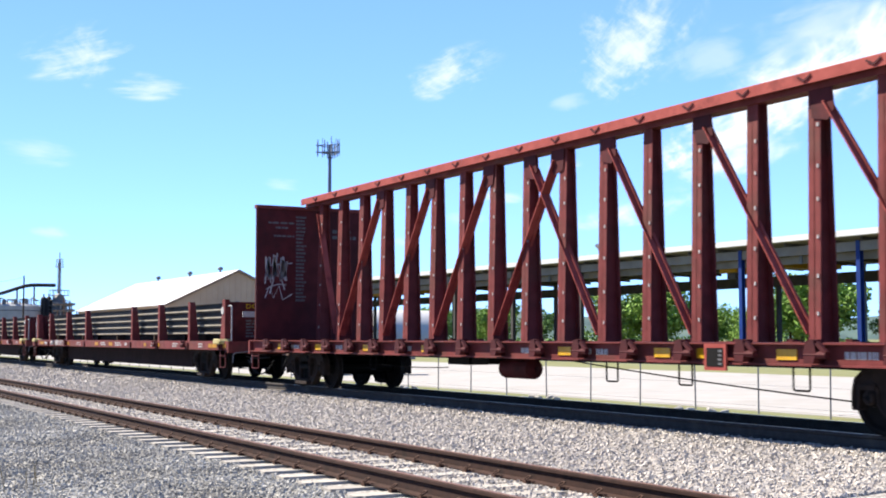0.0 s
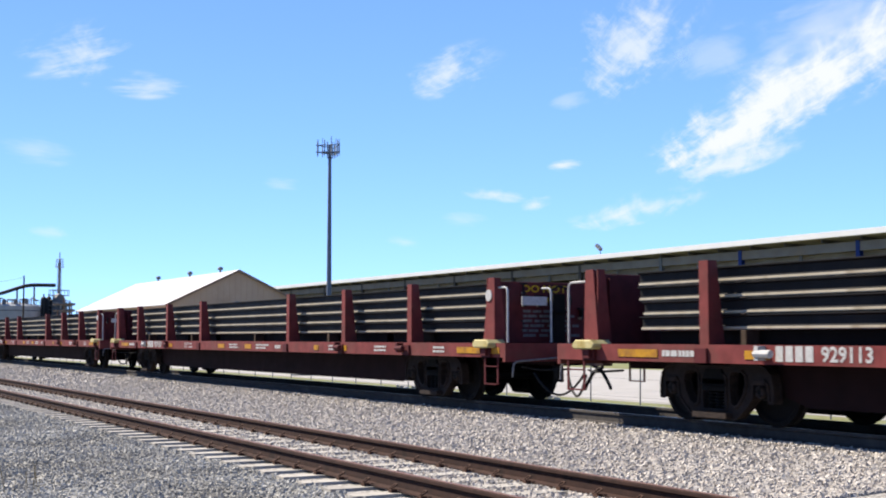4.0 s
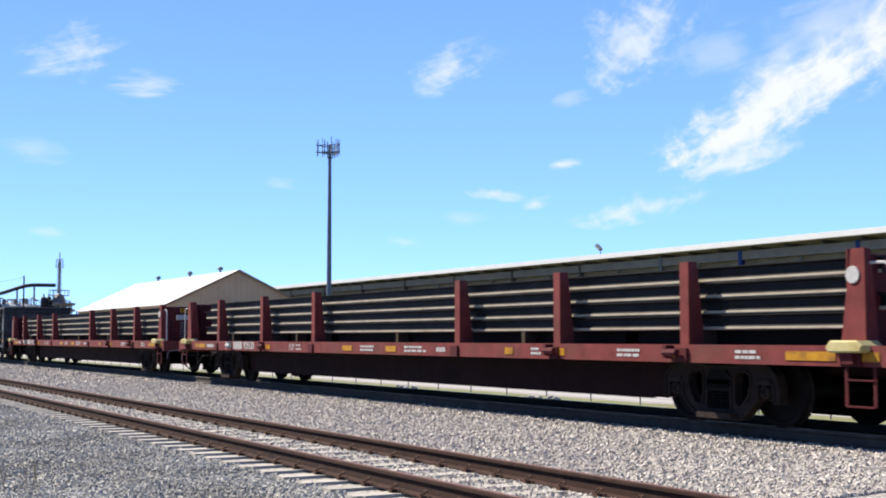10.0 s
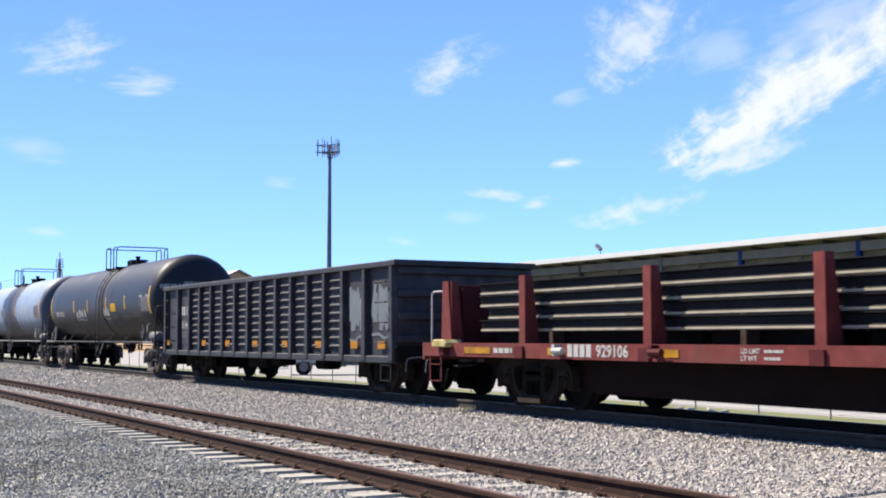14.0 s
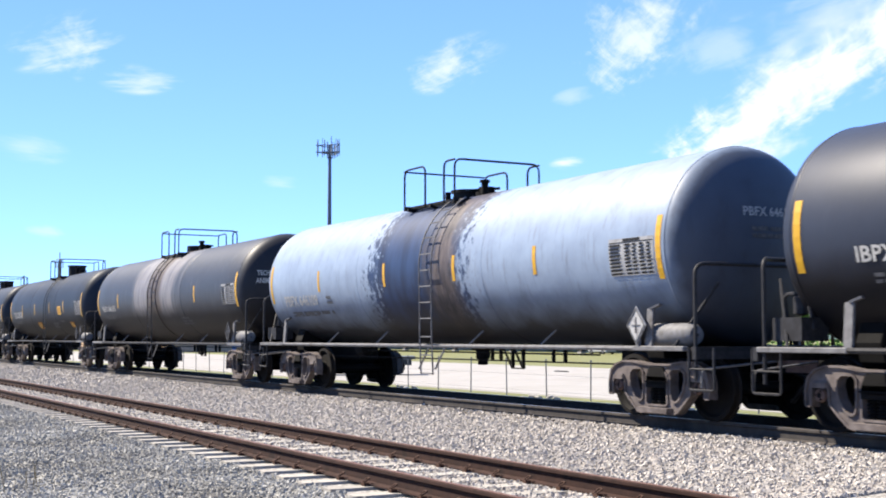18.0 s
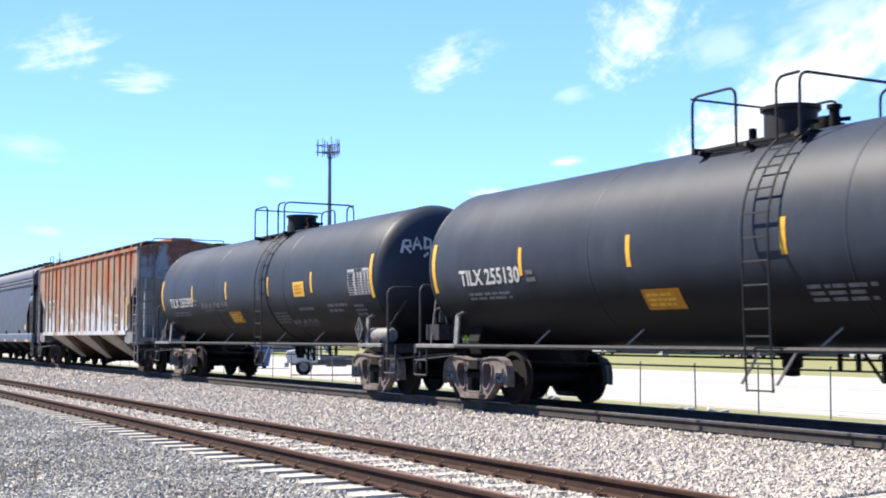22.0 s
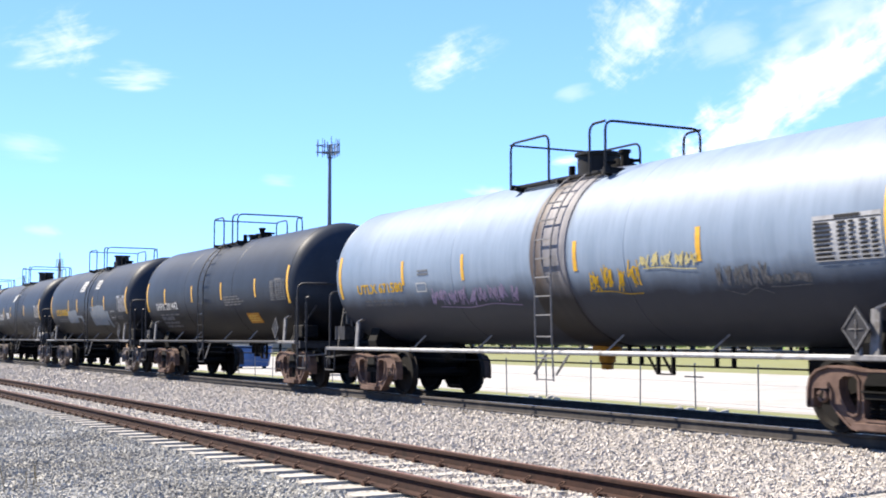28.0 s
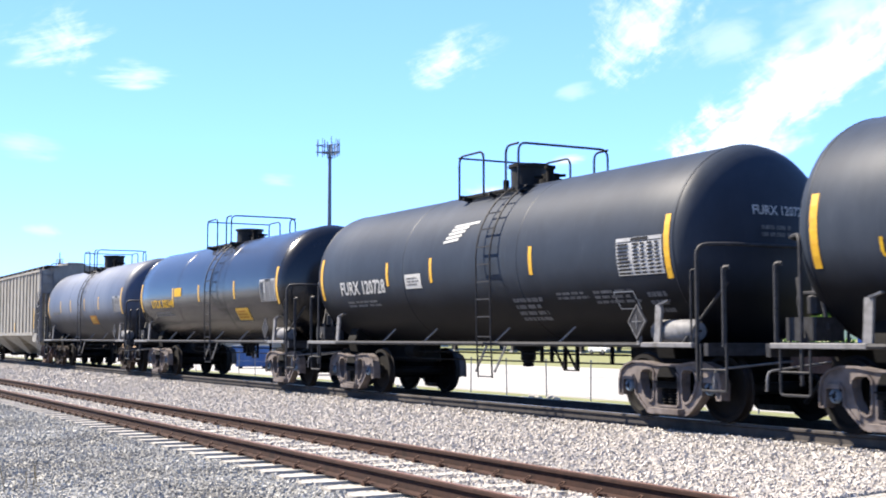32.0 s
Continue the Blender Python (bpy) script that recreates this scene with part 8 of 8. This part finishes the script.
def skip_box():
    t = thing("waste_container", pose(-92, 33.6, LOT + 0.04, 0, 0, 66), "blue steel waste container", "container")
    part("body", Geo().prism([(-1.2, 0.15), (1.2, 0.15), (1.5, 1.7), (-1.5, 1.7)], "xz", -0.9, 0.9), "car_blue", t, bevel=0.03)
    for x in (-0.8, 0.0, 0.8):
        part("rib", Geo().box(x - 0.06, x + 0.06, -0.97, -0.9, 0.2, 1.65), "car_blue", t)
    part("lid", Geo().box(-1.55, 1.55, -0.95, 0.95, 1.7, 1.78), "plant_white", t)
    for x in (-0.9, 0.9):
        part("skid", Geo().box(x - 0.1, x + 0.1, -0.9, 0.9, 0.0, 0.16), "steel_dark", t)


skip_box()


def parked_car(x, y, turn, paint, label):
    t = thing("parked_car", pose(x, y, LOT + 0.0, 0, 0, turn), label, "car", "parked cars")
    g = Geo().prism([(-2.25, 0.35), (2.25, 0.35), (2.3, 0.75), (1.4, 0.98), (-2.2, 1.0), (-2.3, 0.7)], "xz", -0.88, 0.88)
    part("body", g, paint, t, bevel=0.08)
    part("cabin", Geo().prism([(-1.9, 0.98), (1.3, 0.98), (0.5, 1.55), (-1.5, 1.58)], "xz", -0.76, 0.76), paint, t, bevel=0.06)
    for q in (-1, 1):
        part("side_window", Geo().prism([(-1.65, 1.02), (1.0, 1.02), (0.42, 1.47), (-1.4, 1.5)], "xz", q * 0.765, q * 0.775), "glass", t)
        for xx in (-1.4, 1.4):
            wheel_part(t, xx, q * 0.8, 0.33, 0.2)
    part("windscreen", Geo().add([(1.24, -0.66, 1.04), (1.24, 0.66, 1.04), (0.58, 0.62, 1.52), (0.58, -0.62, 1.52)], [(0, 1, 2, 3)]), "glass", t)


parked_car(-92.0, 100.0, 10, "car_white", "white estate car parked beyond the yard")
parked_car(-117.0, 104.0, 5, "car_dark", "dark blue saloon car parked beyond the yard")
parked_car(-110.5, 103.0, 5, "car_dark", "dark blue saloon car parked beyond the yard")
parked_car(-150.0, 108.0, 0, "car_white", "white estate car parked beyond the yard")


# ---- rubble and dry weeds ----
def rubble(x, y, n, seed, spread):
    r = random.Random(seed)
    h = thing("rubble_heap", pose(x, y, land(y)), "low heap of pale broken concrete by the fence", "rubble", "rubble heaps")
    for k in range(n):
        g = Geo()
        a, d = r.random() * 6.28, spread * r.random() ** 0.6
        g.obox((d * math.cos(a) * 1.8, d * math.sin(a), 0.06 + 0.08 * (1 - d / spread)), (0.3 * r.random() + 0.12, 0.25 * r.random() + 0.1, 0.10), pose(0, 0, 0, r.uniform(-20, 20), r.uniform(-20, 20), r.uniform(0, 180)))
        part("chunk", g, "concrete", h, bevel=0.03)


rubble(-31.5, 26.2, 7, 1, 0.8)
rubble(-53.0, 26.4, 6, 2, 0.8)
rubble(-41.0, 26.6, 5, 3, 0.6)


def tufts(name, label, material, spots, seed, h, w):
    r = np.random.RandomState(seed)
    v, f = [], []
    for x, y, z in spots:
        a = r.rand() * 6.283
        hh = h * (0.4 + 0.8 * r.rand())
        lean = 0.45 * hh * (r.rand(2) - 0.5)
        dx, dy = w * math.cos(a), w * math.sin(a)
        o = len(v)
        v += [(x - dx, y - dy, z), (x + dx, y + dy, z), (x + lean[0] * 0.4, y + lean[1] * 0.4, z + hh * 0.6), (x + lean[0], y + lean[1], z + hh)]
        f += [(o, o + 1, o + 2), (o + 1, o + 3, o + 2)]
    me = bpy.data.meshes.new(name)
    me.from_pydata(v, [], f)
    me.materials.append(M[material])
    tagged(new(name, me), label, "grass", kind="stuff")


r_ = np.random.RandomState(77)
sp = []
for k in range(12):
    a, d = r_.rand() * 6.283, 0.45 * r_.rand()
    sp.append((-12.9 + d * math.cos(a), 2.33 + d * 0.7 * math.sin(a), 0.0))
tufts("dry_weeds", "tuft of dry straw-coloured weeds in the gravel", "dry", sp, 2, 0.38, 0.004)


# ---- high clouds, drifting together towards the south-east ----
CLOUDS, DRIFT = [], (54.0, -29.0)
LAYER = (
    ("cloud_streak", -1000, 951, 452, -203, -129, 145), ("cloud_thick", -1377, 1221, 187, -53, -96, 95), ("cloud_thin", -853, 649, 190, -90, -62, 85), ("cloud_faint", -855, 735, 93, -18, -57, 63),
    ("cloud_faint", -709, 732, 64, 7, -59, 69), ("cloud_thick", -1528, 1032, 34, 12, -65, 47), ("cloud_thin", -1902, 1137, -24, 86, -101, 57), ("cloud_thin", -2001, 1295, 77, -8, -102, 70),
    ("cloud_thin", -2072, 1558, 392, -97, -230, 184), ("cloud_thin", -1050, 582, 95, -4, -74, 52), ("cloud_thin", -1136, 243, 73, 38, -105, 29), ("cloud_thin", -1258, 342, 13, 37, -70, 19))
LAYER += (
    ("cloud_faint", -1975, 773, -7, 37, -90, 35), ("cloud_faint", -3034, 1547, -31, 74, -187, 95), ("cloud_faint", -2433, 1387, -11, 67, -173, 99), ("cloud_faint", -1825, 339, -32, 60, -141, 26),
    ("cloud_faint", -3204, 634, -49, 56, -217, 43), ("cloud_faint", -1301, 288, 5, 10, -30, 6), ("cloud_faint", -1146, 789, 35, 5, -39, 30), ("cloud_faint", -850, 841, 148, -38, -102, 122))
for kind, cx, cy, ax, ay, bx, by in LAYER:
    me = bpy.data.meshes.new("cloud")
    s = 1.25
    me.from_pydata([(s * (i * ax + j * bx), s * (i * ay + j * by), 0) for i, j in ((-1, -1), (1, -1), (1, 1), (-1, 1))], [], [(0, 1, 2, 3)])
    uv = me.uv_layers.new(name="UVMap")
    for lp, (i, j) in zip(uv.data, ((-1, -1), (1, -1), (1, 1), (-1, 1))):
        lp.uv = (i, j)
    size_a = math.hypot(ax, ay) * 22.0 / math.hypot(cx, cy)
    size_b = math.hypot(bx, by) * 22.0 / math.hypot(cx, cy) * (250 / math.hypot(cx, cy)) * 3.0
    grain = me.uv_layers.new(name="grain")
    for lp, (i, j) in zip(grain.data, ((-1, -1), (1, -1), (1, 1), (-1, 1))):
        lp.uv = (i * size_a + len(CLOUDS) * 7.3, j * size_b + len(CLOUDS) * 3.1)
    me.materials.append(M[kind])
    cl = tagged(new("cloud", me), {"cloud_streak": "long bright white bank of high cloud", "cloud_thick": "bright white streak of high cloud", "cloud_thin": "thin white wisp of high cloud", "cloud_faint": "faint veil of high cloud"}[kind], "cloud", "clouds")
    # where they stand at the start
    at = (cx - DRIFT[0] * 9 / 32, cy - DRIFT[1] * 9 / 32, 250.0 + 0.8 * len(CLOUDS))
    cl.matrix_basis = pose(*at)
    CLOUDS.append((cl, at))

# ---- ties with their clips, laid last ----
for i in range(150):
    x = -6.0 - 0.61 * i
    a = pose(x, TRACK_N + (i * 7 % 5 - 2) * 0.006, RAIL_N - 0.176)
    part("tie", tie_me, "tie", near_track, at=a)
    part("rail_clip", clip_me, "clip", near_track, at=pose(x, TRACK_N, RAIL_N - 0.176))
for i in range(90):
    x = -7.0 - 0.61 * i
    part("tie", shade_tie_me, "tie_in_shade", train_track, at=pose(x, TRACK_T, RAIL_T - 0.176))
far_ties = Geo()
for i in range(300):
    x = -97.5 - 0.61 * i
    far_ties.box(x - 0.115, x + 0.115, TRACK_N - 1.29, TRACK_N + 1.29, RAIL_N - 0.4, RAIL_N - 0.176)
tagged(part("far_ties", far_ties, "tie", near_track), kind="stuff")


# ---- loose ballast stones ----
def stones(name, label, material, spots, seed, size):
    r = np.random.RandomState(seed)
    base_v = 0.62 * np.array([(x, y, z) for x in (-1, 1) for y in (-1, 1) for z in (-1, 1)], float)
    base_f = np.array([(0, 1, 3, 2), (4, 6, 7, 5), (0, 4, 5, 1), (2, 3, 7, 6), (0, 2, 6, 4), (1, 5, 7, 3)])
    n = len(spots)
    sc = size * (0.55 + 0.9 * r.rand(n, 1, 1) ** 1.6)
    v = base_v[None] * (0.7 + 0.6 * r.rand(n, 8, 1)) * np.stack([1 + 0.5 * r.rand(n), 1 - 0.3 * r.rand(n), 0.75 - 0.3 * r.rand(n)], 1)[:, None]
    q = r.randn(n, 3, 3)
    q = np.linalg.qr(q)[0]
    v = np.einsum("nij,nkj->nki", q, v) * sc * 0.5 + spots[:, None]
    f = (base_f[None] + 8 * np.arange(n)[:, None, None]).reshape(-1, 4)
    me = bpy.data.meshes.new(name)
    me.from_pydata(v.reshape(-1, 3), [], f)
    me.materials.append(M[material])
    return tagged(new(name, me), label, "gravel", kind="stuff")


def scatter(seed, n, x0, x1, y0, y1, near_bias=1.0):
    r = np.random.RandomState(seed)
    x = x1 - (x1 - x0) * r.rand(n) ** near_bias
    y = y0 + (y1 - y0) * r.rand(n)
    z = np.array([land(b) for b in y]) + 0.002 + 0.012 * r.rand(n)
    return np.stack([x, y, z], 1)


stones("ballast_stones", "loose pale crushed stone between the two tracks", "stone", scatter(1, 74000, -42, -8.5, 7.3, 11.70, 1.5), 11, 0.050)
stones("ballast_stones", "loose crushed stone in the cribs of the empty track", "stone", scatter(2, 24000, -40, -7.5, 5.5, 7.0, 1.5) + np.array((0, 0, 0.008)), 12, 0.046)
stones("gravel_stones", "grey gravel beside the empty track", "stone_grey", scatter(4, 60000, -36, -8.0, 1.4, 5.08, 1.6), 13, 0.036)
stones("ballast_stones", "loose stone between the rails, darkened as in shade under the train", "stone_in_shade", scatter(5, 9000, -40, -9.0, 11.85, 13.9, 1.3), 14, 0.055)
stones("ballast_stones", "loose crushed stone along the line farther off", "stone", scatter(6, 24000, -85, -40, 7.3, 11.7, 1.2), 15, 0.08)
stones("gravel_stones", "grey gravel farther off beside the empty track", "stone_grey", scatter(7, 14000, -75, -35, 1.5, 5.1, 1.2), 16, 0.07)


# ---- what moves ----
SPEED = ((0, 10.388), (10, 10.803), (20, 10.977), (32, 10.966))


def run(t):
    """Metres that the train has rolled since the start."""
    s = 0.0
    for (a, va), (b, vb) in zip(SPEED, SPEED[1:]):
        if t <= a:
            break
        e = min(t, b)
        ve = va + (vb - va) * (e - a) / (b - a)
        s += (va + ve) / 2 * (e - a)
    return s


def motions():
    for ob, place in CARS:
        walk(ob, [(float(t), pose(place + run(t), TRACK_T, CAR_Z)) for t in range(33)])
    for s in (-1, 1):
        first = AXLES[s][0]
        rows = []
        for k in range(0, 961):
            t = k / 30
            rows.append((t, pose(s * 0.889, 0, 0.457, 0, math.degrees(run(t) / 0.457), 0)))
        walk(first, rows)
        for ax in AXLES[s][1:]:
            ax.rotation_mode = "QUATERNION"
            ax.animation_data_create()
            ax.animation_data.action = first.animation_data.action
            ax.animation_data.action_slot = first.animation_data.action_slot
    for ob, place in CLOUDS:
        walk(ob, [(0.0, pose(*place)), (32.0, pose(place[0] + DRIFT[0], place[1] + DRIFT[1], place[2]))])


motions()
